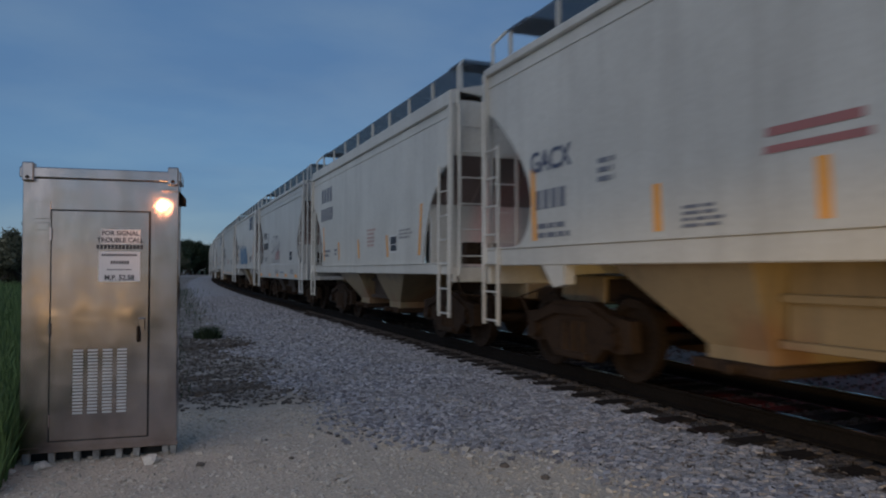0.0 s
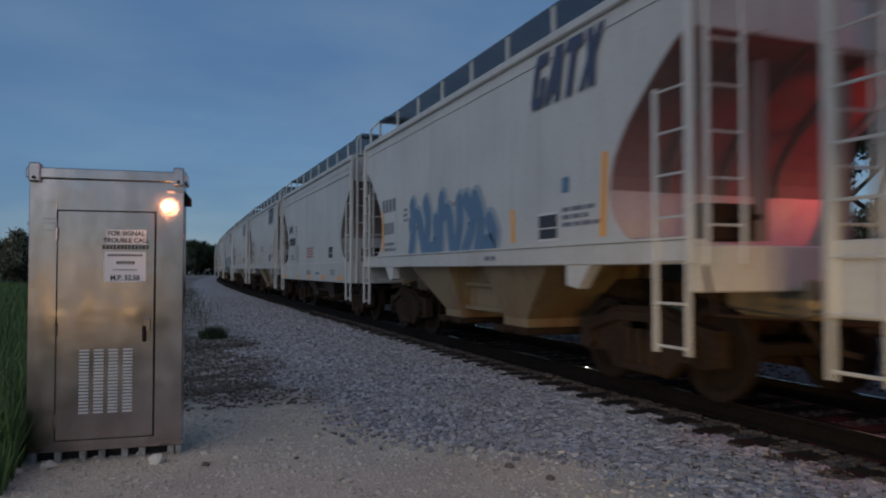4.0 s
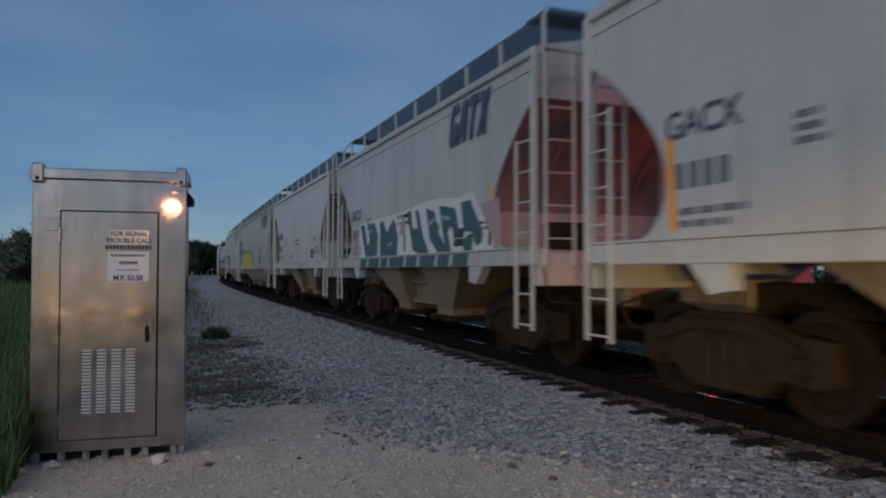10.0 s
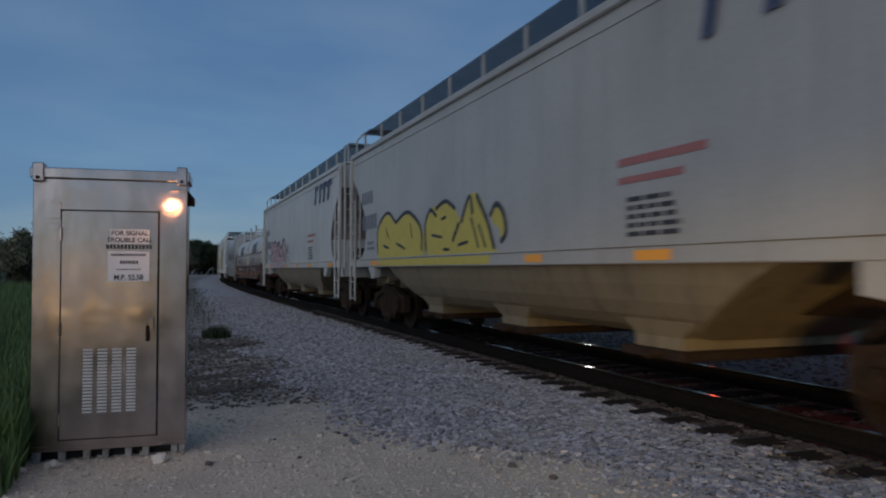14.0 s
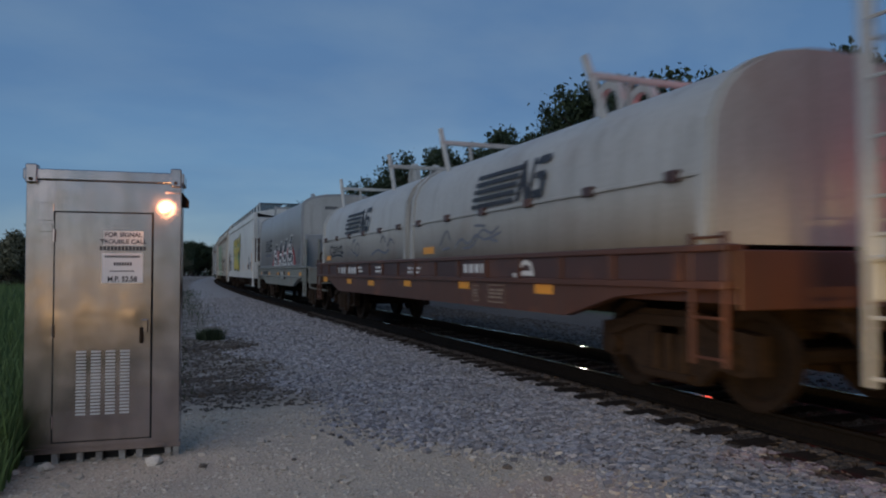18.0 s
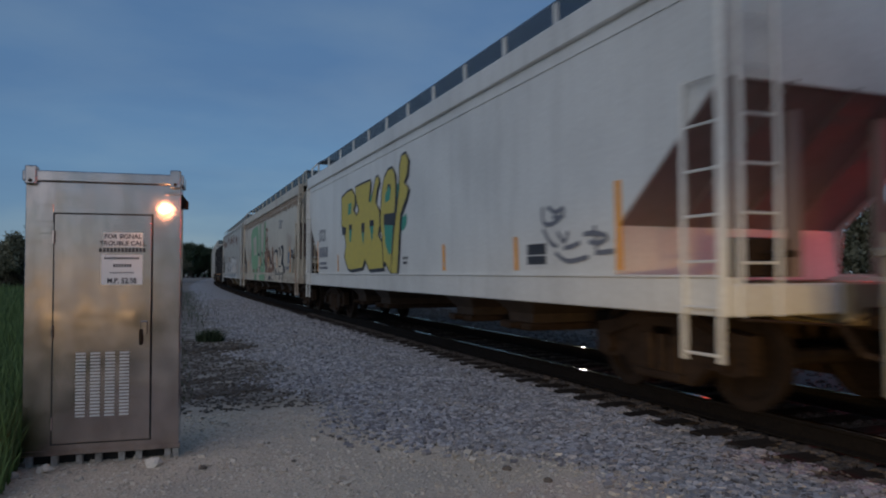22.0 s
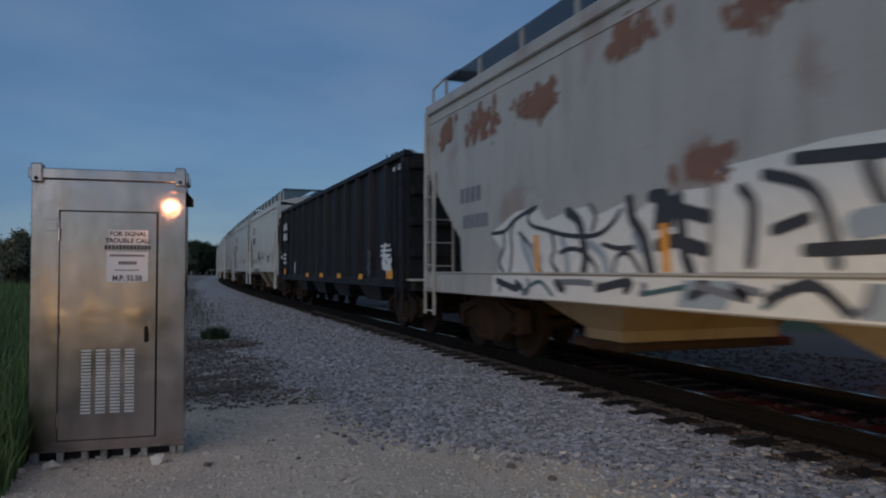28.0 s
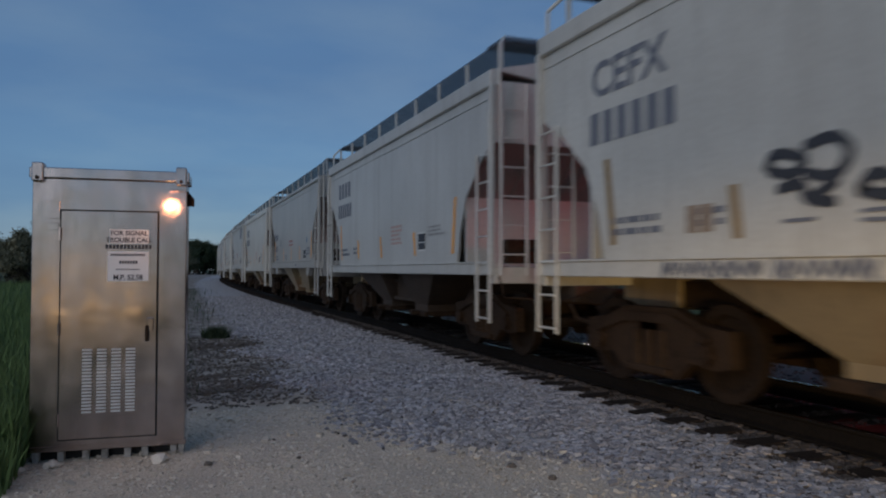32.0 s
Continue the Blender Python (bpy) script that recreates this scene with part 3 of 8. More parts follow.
def make_coil_car(length, frame_mat, hood_mat, label, deep, hoods, foot, shoulder, crown, frames=(0.3, 0.7), reach=0.38, lean=0.0, square=0.62, seam=True, nose=0.0):
    car = empty("coil_car")
    tagged(car, label, "railway car", "cars of the freight train")
    hb = length / 2 - 0.75
    for s in (-1, 1):
        y = s * 1.45
        part("side_sill", slab(B(), [(-hb, foot - 0.03), (hb - nose, foot - 0.03), (hb - nose, foot - 0.36), (hb - 1.6, deep + 0.25), (hb - 2.6, deep), (-hb + 2.6, deep), (-hb + 1.6, deep + 0.25), (-hb, foot - 0.32)], y - 0.06, y + 0.06), frame_mat, car)
        if frame_mat == M_RED:
            # upper channel: its band of shade is put into a darker brown
            part("sill_rim", box(B(), -hb, hb, min(y + s * 0.06, y + s * 0.085), max(y + s * 0.06, y + s * 0.085), foot - 0.31, foot - 0.061, 0.006), M_RIM, car, "dark brown upper band of the side sill, darkened for shade")
        part("sill_flange", box(B(), -hb, hb, min(y - s * 0.1, y + s * 0.12), max(y - s * 0.1, y + s * 0.12), foot - 0.06, foot, 0.01), frame_mat, car)
        bm = B()
        box(bm, -hb + 0.02, hb - 0.02 - nose, min(y + s * 0.06, y + s * 0.10), max(y + s * 0.06, y + s * 0.10), foot - 0.38, foot - 0.31, 0.01)
        n = int(length / 1.1) if frame_mat == M_RED else 0
        for i in range(n):
            x = -hb + 0.6 + i * (2 * hb - 1.2) / (n - 1)
            box(bm, x - 0.05, x + 0.05, min(y + s * 0.06, y + s * 0.11), max(y + s * 0.06, y + s * 0.11), foot - 0.31, foot - 0.06)
        part("sill_rib", bm, frame_mat, car)
    part("deck", box(B(), -hb, hb - nose, -1.40, 1.40, foot - 0.5, foot - 0.2), frame_mat, car)
    if nose:
        part("end_platform", box(B(), hb - nose, hb - 0.02, -1.40, 1.40, foot - 0.12, foot - 0.05, 0.01), frame_mat, car)
        part("end_post", box(B(), hb - nose + 0.03, hb - nose + 0.33, -1.47, -1.41, foot - 0.38, 2.15, 0.02), frame_mat, car, "pale broad corner post")
    part("centre_sill", box(B(), -hb, hb, -0.25, 0.25, 0.7, foot - 0.5), M_IRON, car)
    for x0, x1 in hoods:
        bm = B()
        loft(bm, [hood_section(x, 1.47, foot + 0.005, shoulder, crown, 14, square) for x in (x0, x0 + 0.02, x1 - 0.02, x1)])
        hood = part("coil_hood", bm, hood_mat, car, "rounded removable steel hood", True)
        for f in hood.data.polygons:
            f.use_smooth = abs(f.normal.x) < 0.5
        for x in (x0 + 0.12, x1 - 0.12):
            bm = B()
            sec = [(px, py * 1.022, foot + (pz - foot) * 1.016) for px, py, pz in hood_section(x, 1.47, foot + 0.005, shoulder, crown, 14, square)]
            loft(bm, [[(x - 0.06, b, c) for _, b, c in sec], [(x + 0.06, b, c) for _, b, c in sec]])
            part("hood_band", bm, hood_mat, hood)
        for s in (-1, 1):
            z = shoulder - 0.02 if seam else foot + 0.03
            part("hood_seam", box(B(), x0 + 0.05, x1 - 0.05, min(s * 1.475, s * 1.50), max(s * 1.475, s * 1.50), z, z + 0.04, 0.006), hood_mat, hood)
        for x in [x0 + (x1 - x0) * f for f in frames]:
            bm = B()
            for s in (-1, 1):
                rod(bm, (x + lean, s * 1.08, shoulder + (crown - shoulder) * 0.55), (x - lean * 0.4, s * 1.06, crown + reach + 0.10 + lean * 0.5), 0.05, 8)
            box(bm, x - 0.04, x + 0.04, -1.12, 1.12, crown + reach, crown + reach + 0.08, 0.01)
            for s in (-1, 1):
                rod(bm, (x, s * 0.5, crown - 0.12), (x, s * 0.55, crown + reach), 0.03)
            part("lifting_frame", bm, hood_mat, hood)
        # lifting eyes in the middle of the crown, on a low ridge
        xm = x0 + (x1 - x0) * 0.59
        part("crown_ridge", box(B(), xm - 0.95, xm + 0.85, -0.30, 0.30, crown - 0.02, crown + 0.07, 0.015), hood_mat, hood)
        for y in (-0.26, 0.26):
            ring = [(xm + 0.30 * math.cos(a), 0.10 + 0.34 * math.sin(a)) for a in [k * math.pi / 8 for k in range(9)]]
            ring = [(xm + 0.30, 0.0)] + ring + [(xm - 0.30, 0.0)]
            inner = [(xm + (p - xm) * 0.72, q * 0.76) for p, q in ring]
            part("lifting_eye", slab(B(), [(p, crown + 0.06 + q) for p, q in ring + inner[::-1]], y - 0.05, y + 0.05), hood_mat, hood)
        if seam:
            for k in range(6):
                x = x0 + 0.5 + k * (x1 - x0 - 1.0) / 5
                part("latch", box(B(), x - 0.09, x + 0.09, -1.53, -1.47, shoulder - 0.05, shoulder + 0.06, 0.01), M_RIM, hood, "rusty hood latch")
    for e in (-1, 1):
        lo, hi = sorted((e * hb, e * (hb + 0.03)))
        part("end_sill", box(B(), lo, hi, -1.45, 1.45, foot - 0.55, foot - 0.05, 0.01), frame_mat, car)
        add_coupler(car, e * hb, e)
        add_truck(car, e * (hb - 1.35))
        for s in (-1, 1):
            add_ladder(car, frame_mat, e * (hb - 0.05), e * (hb - 0.45), s * 1.52, 0.45, foot + 0.1, None, 4, "sill_step")
    return car


def make_gondola(length):
    car = empty("gondola_car")
    tagged(car, "black ribbed coal gondola with grimy steel sides", "railway car", "cars of the freight train")
    hb, top, foot = length / 2 - 0.66, 3.47, 1.02
    for s in (-1, 1):
        y = s * 1.46
        part("side_sheet", slab(B(), [(-hb, foot), (hb, foot), (hb, top), (-hb, top)], y, y - s * 0.03), M_GON, car)
        part("top_rail", box(B(), -hb - 0.03, hb + 0.03, min(y - s * 0.06, y + s * 0.11), max(y - s * 0.06, y + s * 0.11), top - 0.02, top + 0.10, 0.015), M_GON, car)
        part("side_sill", box(B(), -hb, hb, min(y - s * 0.05, y + s * 0.08), max(y - s * 0.05, y + s * 0.08), foot - 0.12, foot + 0.06, 0.012), M_GON, car)
        n = 14
        for i in range(n):
            x = -hb + 0.12 + i * (2 * hb - 0.24) / (n - 1)
            out = [(x - 0.09, y), (x - 0.05, y + s * 0.11), (x + 0.05, y + s * 0.11), (x + 0.09, y)]
            bm = B()
            loft(bm, [[(a, b, z) for a, b in out] for z in (foot - 0.05, top - 0.02)])
            part("side_rib", bm, M_GON, car)
    for e in (-1, 1):
        lo, hi = sorted((e * (hb - 0.03), e * hb))
        part("end_sheet", box(B(), lo, hi, -1.43, 1.43, foot, top + 0.05), M_GON, car)
        for z in (1.5, 2.1, 2.7, 3.2):
            lo, hi = sorted((e * hb, e * (hb + 0.09)))
            part("end_rib", box(B(), lo, hi, -1.43, 1.43, z, z + 0.16, 0.02), M_GON, car)
        lo, hi = sorted((e * (hb - 0.3), e * (hb + 0.25)))
        sill = part("end_sill", box(B(), lo, hi, -1.45, 1.45, 0.85, foot + 0.02, 0.02), M_GON, car)
        for s in (-1, 1):
            part("foot_plate", box(B(), lo - 0.1, hi + 0.1, min(s * 0.75, s * 1.5), max(s * 0.75, s * 1.5), foot + 0.022, foot + 0.06, 0.006), M_CREAM, sill, "pale yellow worn foot plate")
        add_coupler(car, e * (hb - 0.05), e)
        add_truck(car, e * (hb - 1.5))
        for s in (-1, 1):
            add_ladder(car, M_GON, e * (hb + 0.06), e * (hb - 0.36), s * 1.60, 0.45, 3.3, None, 9)
    part("floor_plate", box(B(), -hb, hb, -1.42, 1.42, foot - 0.05, foot + 0.02), M_GON, car)
    for i in range(4):
        xc = -4.5 + i * 3.0
        bm = B()
        loft(bm, [[(xc - 1.1, -1.38, foot), (xc + 1.1, -1.38, foot), (xc + 1.1, 1.38, foot), (xc - 1.1, 1.38, foot)],
                  [(xc - 0.6, -1.2, 0.55), (xc + 0.6, -1.2, 0.55), (xc + 0.6, 1.2, 0.55), (xc - 0.6, 1.2, 0.55)]])
        part("drop_pocket", bm, M_GON, car)
    bm = B()
    rnd = random.Random(5)
    for i in range(60):
        x, y = rnd.uniform(-hb + 0.3, hb - 0.3), rnd.uniform(-1.2, 1.2)
        bmesh.ops.create_icosphere(bm, subdivisions=1, radius=rnd.uniform(0.15, 0.4), matrix=pose(x, y, 3.2))
    part("load", bm, M_IRON, car, "dark heaped bulk load")
    return car


SHORT = 12.15
GATX = make_hopper(SHORT, "round", (1.30, 1.52), 2, M_WHITE, M_BAY, "off-white two-bay covered hopper with arched ends")
CARS = {}


def place(i, car):
    """Car i of the train, between joints i - 1 and i."""
    CARS[i] = car
    return car


def spare(proto):
    """A copy of a car."""
    return copy_thing(proto, pose(0, 0, 0))


DEEP = make_hopper(SHORT, "round", (0.92, 1.45), 2, M_PALE, M_UNDER_SHADE, "pale grey covered hopper with deep side sill", 1)
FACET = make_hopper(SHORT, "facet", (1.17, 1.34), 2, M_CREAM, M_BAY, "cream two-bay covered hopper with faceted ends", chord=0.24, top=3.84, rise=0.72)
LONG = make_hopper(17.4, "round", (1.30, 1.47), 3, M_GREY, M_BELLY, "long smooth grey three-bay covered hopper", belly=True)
BIG = make_hopper(19.05, "angle", (0.88, 1.20), 4, M_BRIGHT, M_UNDER_SHADE, "long cream covered hopper with slanted ends", chord=0.32, top=3.82, rise=0.76)
BIG_TAN = make_hopper(19.05, "angle", (0.88, 1.20), 4, M_TAN, M_UNDER_SHADE, "long grimy tan covered hopper under graffiti", chord=0.32, top=3.82, rise=0.76)
BIG_OLD = make_hopper(18.95, "angle", (0.88, 1.20), 3, M_OLD, M_BAY, "long rust-patched grey covered hopper", chord=0.18)
COIL = make_coil_car(18.0, M_RED, M_COIL, "coil steel car with grey hoods on a rusty red frame", 0.74, [(-7.72, -0.10), (0.08, 8.03)], 1.47, 2.1, 3.28, (0.081, 0.69), 0.25, 0.42)
COIL2 = make_coil_car(13.76, M_SILL, M_COIL2, "coil steel car with one long blue-grey hood", 0.72, [(-5.85, 5.15)], 1.40, 3.02, 3.80, (0.18,), 0.24, square=0.40, seam=False, nose=0.72)
GON = make_gondola(17.06)

for i, proto in {1: GATX, 2: FACET, 3: DEEP, 4: None, 5: None, 6: None, 7: None, 8: None, 9: None, 10: LONG, 11: None, 12: COIL, 13: COIL2,
                 14: BIG, 15: BIG_TAN, 16: BIG_OLD, 17: GON}.items():
    if proto is not None:
        place(i, proto)
def repaint(car, old, mat):
    for o in car.children_recursive:
        for slot in o.material_slots:
            if slot.material == old:
                slot.link = "OBJECT"
                slot.material = mat
    return car


for i in (4, 6, 7, 8, 9):
    place(i, spare(GATX))
place(5, spare(DEEP))
place(11, spare(LONG))
for i in (18, 19, 21, 24):
    place(i, spare(FACET))
for i in (20, 22, 23, 25, 26, 27):
    place(i, spare(GATX))
for i, mat in {1: M_CREAM, 6: M_PALE, 8: M_PALE, 20: M_GREY, 22: M_PALE, 23: M_CREAM, 26: M_PALE}.items():
    repaint(CARS[i], M_WHITE, mat)
repaint(CARS[19], M_CREAM, M_PALE)
# this car's bays take the shade-darkened underside colour
repaint(CARS[19], M_BAY, M_UNDER_SHADE)
repaint(CARS[24], M_CREAM, M_WHITE)
repaint(CARS[11], M_GREY, M_PALE)
for i, words_ in {2: "cream two-bay covered hopper with faceted slanted ends", 6: "pale grey arched-end hopper with a navy slanted emblem",
                  8: "arched-end hopper tagged with dark teal graffiti", 4: "off-white arched-end hopper with a blue graffiti patch",
                  10: "long grey hopper with yellow black-edged graffiti", 11: "long pale grey hopper with pink graffiti letters",
                  14: "long cream hopper with a tall yellow graffiti word", 15: "long tan hopper covered in green and brown graffiti",
                  16: "long rust-patched hopper with white black-edged graffiti"}.items():
    CARS[i]["label"] = words_


# ---- ground, track bed ----
def ground_material():
    m, n, l, b = mat_base("ground", 0.95)
    v = coords(n, l)
    sep = n.new("ShaderNodeSeparateXYZ")
    l.new(v, sep.inputs[0])
    X, Y = sep.outputs[0], sep.outputs[1]

    def math2(op, a, c):
        k = n.new("ShaderNodeMath")
        k.operation = op
        for s, q in ((k.inputs[0], a), (k.inputs[1], c)):
            if isinstance(q, (int, float)):
                s.default_value = q
            else:
                l.new(q, s)
        return k.outputs[0]

    def ramp(a, lo, hi):
        r = n.new("ShaderNodeMapRange")
        r.inputs[1].default_value, r.inputs[2].default_value = lo, hi
        l.new(a, r.inputs[0])
        return r.outputs[0]

    wob = math2("MULTIPLY", math2("SUBTRACT", fractal(n, l, v, 1.1, 5.0, 0.0, 1.0), 0.5), 1.6)
    wob2 = math2("MULTIPLY", math2("SUBTRACT", fractal(n, l, v, 5.0, 5.0, 0.0, 1.0), 0.5), 0.7)
    # ballast
    far = math2("MAXIMUM", math2("SUBTRACT", Y, CURVE_Y), 0.0)
    lateral = math2("SUBTRACT", X, math2("MULTIPLY", math2("MULTIPLY", far, far), CURVE / 2))
    near = math2("MULTIPLY", math2("MAXIMUM", math2("SUBTRACT", 7.6, Y), 0.0), 0.45)
    edge = math2("ADD", math2("SUBTRACT", math2("SUBTRACT", lateral, 1.75), near), math2("ADD", wob, wob2))
    is_ballast = times(n, l, ramp(edge, -0.25, 0.25), ramp(math2("SUBTRACT", 7.6, lateral), -0.5, 0.5))
    vor = n.new("ShaderNodeTexVoronoi")
    vor.inputs["Scale"].default_value = 19.0
    l.new(v, vor.inputs["Vector"])
    stone = blend(n, l, vor.outputs["Color"], (0.22, 0.215, 0.23), (0.46, 0.45, 0.465))
    stone = blend(n, l, times(n, l, fractal(n, l, v, 0.8), 0.35), stone, (0.34, 0.31, 0.28))
    # gravel lot
    vor2 = n.new("ShaderNodeTexVoronoi")
    vor2.inputs["Scale"].default_value = 48.0
    l.new(v, vor2.inputs["Vector"])
    lot = blend(n, l, vor2.outputs["Color"], (0.45, 0.37, 0.285), (0.64, 0.54, 0.43))
    lot = blend(n, l, times(n, l, fractal(n, l, v, 1.4, 6.0, 0.45, 0.7), 0.6), lot, (0.36, 0.31, 0.26))
    # earth strip past the lot
    soil = blend(n, l, fractal(n, l, v, 2.5, 7.0, 0.4, 0.62), (0.13, 0.105, 0.09), (0.32, 0.285, 0.25))
    is_soil = times(n, l, ramp(math2("ADD", Y, wob), 8.0, 9.0), ramp(math2("ADD", math2("SUBTRACT", 420.0, Y), wob), 0.0, 60.0))
    c = blend(n, l, is_soil, lot, soil)
    # grass
    green = blend(n, l, fractal(n, l, v, 3.0, 7.0), (0.03, 0.05, 0.018), (0.06, 0.085, 0.03))
    g1 = ramp(math2("ADD", math2("SUBTRACT", math2("MULTIPLY", Y, 0.03), X), math2("ADD", wob, -1.3)), -0.1, 0.25)
    g2 = ramp(math2("ADD", X, wob), 14.0, 15.5)
    c = blend(n, l, is_ballast, c, stone)
    # oil and dust between the rails, brown fines near the crossing
    bed = math2("ABSOLUTE", math2("SUBTRACT", lateral, TRACK_X), 0.0)
    is_foul = ramp(math2("ADD", math2("SUBTRACT", 1.2, bed), math2("MULTIPLY", wob2, 0.5)), -0.12, 0.12)
    brown = times(n, l, ramp(math2("ADD", math2("SUBTRACT", lateral, 3.9), wob), -0.2, 0.7), ramp(math2("SUBTRACT", 5.6, Y), -0.8, 0.8))
    c = blend(n, l, times(n, l, brown, 0.75), c, (0.075, 0.058, 0.047))
    c = blend(n, l, ramp(lateral, 6.9, 7.6), c, (0.09, 0.075, 0.066))
    c = blend(n, l, is_foul, c, (0.062, 0.05, 0.043))
    c = blend(n, l, math2("MAXIMUM", g1, g2), c, green)
    l.new(c, b.inputs["Base Color"])
    h = math2("ADD", math2("MULTIPLY", vor.outputs["Distance"], is_ballast), math2("MULTIPLY", vor2.outputs["Distance"], 0.4))
    relief(n, l, b, h, 0.9, 0.03)
    return m


M_GROUND = ground_material()


def ground_height(x, y):
    """Nearly level lot, a shallow dip before the ballast shoulder, rolling grass far off."""
    u = max(y - CURVE_Y, 0.0)
    lat = x - TRACK_X - CURVE * u * u / 2
    z = 0.0
    if -3.6 < lat < 3.6:
        z = 0.015 + 0.03 * math.cos(lat / 3.6 * math.pi / 2)
    z += 0.02 * noise.noise((x * 0.8, y * 0.8, 0.3)) * min(1.0, max(0.0, abs(lat) - 1.6))
    if x < -1.2 and y > 3:
        z += min(0.25, (-1.2 - x) * 0.03)
    return z


def make_ground():
    def steps(a, b, fine, lo, hi):
        out, v = [], a
        while v < b:
            out.append(v)
            v += fine if lo <= v < hi else max(fine, min(abs(v - lo), abs(v - hi)) * 0.35 + fine)
        return out + [b]
    xs, ys = steps(-900, 900, 0.30, -8, 12), steps(-600, 1500, 0.30, -4, 26)
    verts = [(x, y, ground_height(x, y)) for y in ys for x in xs]
    k = len(xs)
    faces = [(j * k + i, j * k + i + 1, (j + 1) * k + i + 1, (j + 1) * k + i) for j in range(len(ys) - 1) for i in range(k - 1)]
    me = bpy.data.meshes.new("ground")
    me.from_pydata(verts, [], faces)
    me.materials.append(M_GROUND)
    for p in me.polygons:
        p.use_smooth = True
    return tagged(new("ground", me), "gravel lot, grey ballast and grass verge beside the track", "ground", kind="structure")


make_ground()

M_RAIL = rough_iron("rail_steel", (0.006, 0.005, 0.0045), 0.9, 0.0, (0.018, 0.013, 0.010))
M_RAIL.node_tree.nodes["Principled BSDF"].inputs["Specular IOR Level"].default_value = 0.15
M_HEAD, _n, _l, _b = mat_base("rail_head", 0.12, 1.0)
_l.new(blend(_n, _l, fractal(_n, _l, coords(_n, _l, (8, 0.3, 1)), 6.0), (0.60, 0.58, 0.56), (0.42, 0.40, 0.38)), _b.inputs["Base Color"])
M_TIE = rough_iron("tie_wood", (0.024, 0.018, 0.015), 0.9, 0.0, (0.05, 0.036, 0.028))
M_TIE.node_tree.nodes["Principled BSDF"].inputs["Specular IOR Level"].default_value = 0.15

track = tagged(empty("railway_track"), "single railway track on dark wooden ties in ballast", "railway track", kind="structure")
PROFILE = [(-0.07, -0.18), (0.07, -0.18), (0.07, -0.165), (0.012, -0.145), (0.012, -0.04), (0.036, -0.03), (0.036, -0.004), (-0.036, -0.004), (-0.036, -0.03), (-0.012, -0.04), (-0.012, -0.145), (-0.07, -0.165)]
for off in (-0.7525, 0.7525):
    bm = B()
    stations = [-30 + 2.0 * k for k in range(220)]
    loft(bm, [[track_point(s, off + px, RAIL_Z + pz) for px, pz in PROFILE] for s in stations])
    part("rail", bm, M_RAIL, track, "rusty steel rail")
    bm = B()
    loft(bm, [[track_point(s, off + px, RAIL_Z + pz) for px, pz in ((-0.034, -0.005), (0.034, -0.005), (0.030, 0.0), (-0.030, 0.0))] for s in stations])
    part("rail_head", bm, M_HEAD, track, "polished running surface of the rail")


# ---- signal cabinet ----
M_ALU, _n, _l, _b = mat_base("warm_tinted_aluminium", 0.30, 1.0)
_v = coords(_n, _l)
# warm reflections are put into the metal's pink tint and brown mottle
_c = blend(_n, _l, fractal(_n, _l, coords(_n, _l, (2.6, 1, 0.9)), 2.2, 7.0, 0.38, 0.64), (0.54, 0.475, 0.465), (0.43, 0.375, 0.365))
_c = blend(_n, _l, times(_n, _l, fractal(_n, _l, _v, 6.0, 7.0, 0.5, 0.7), 0.35), _c, (0.40, 0.32, 0.26))
_l.new(_c, _b.inputs["Base Color"])
_r = _n.new("ShaderNodeMapRange")
_r.inputs[3].default_value, _r.inputs[4].default_value = 0.13, 0.27
_l.new(fractal(_n, _l, _v, 4.0, 5.0, 0.3, 0.7), _r.inputs[0])
_l.new(_r.outputs[0], _b.inputs["Roughness"])
relief(_n, _l, _b, fractal(_n, _l, _v, 3.0, 2.0, 0.0, 1.0), 0.10, 0.03)
M_DARK = flat_paint("shadow_gap", (0.02, 0.02, 0.02), 0.8, 0.1)
M_GLOW, _n, _l, _b = mat_base("lamp_glow", 0.3)
_b.inputs["Emission Color"].default_value = (1.0, 0.50, 0.16, 1.0)
_b.inputs["Emission Strength"].default_value = 9.0
M_SIGN = flat_paint("sign_white", (0.75, 0.75, 0.74), 0.5, 0.15)
M_LOUVRE = flat_paint("louvre_aluminium", (0.58, 0.57, 0.56), 0.45, 0.2)
M_CONC = rough_iron("pale_post", (0.50, 0.48, 0.45), 0.9, 0.0)


def words(name, body, size, x, z, y, mat, parent, squeeze=1.0):
    cu = bpy.data.curves.new(name, "FONT")
    cu.body, cu.size, cu.align_x, cu.extrude = body, size, "CENTER", 0.0008
    cu.offset = size * 0.022
    tmp = new(name, cu)
    dg = bpy.context.evaluated_depsgraph_get()
    me = bpy.data.meshes.new_from_object(tmp.evaluated_get(dg))
    bpy.data.objects.remove(tmp)
    me.materials.clear()
    me.materials.append(mat)
    me.transform(Matrix.Translation((x, y, z)) @ pose(0, 0, 0, 90) @ Matrix.Diagonal((squeeze, 1, 1, 1)))
    ob = new(name, me)
    ob.parent = parent
    return ob


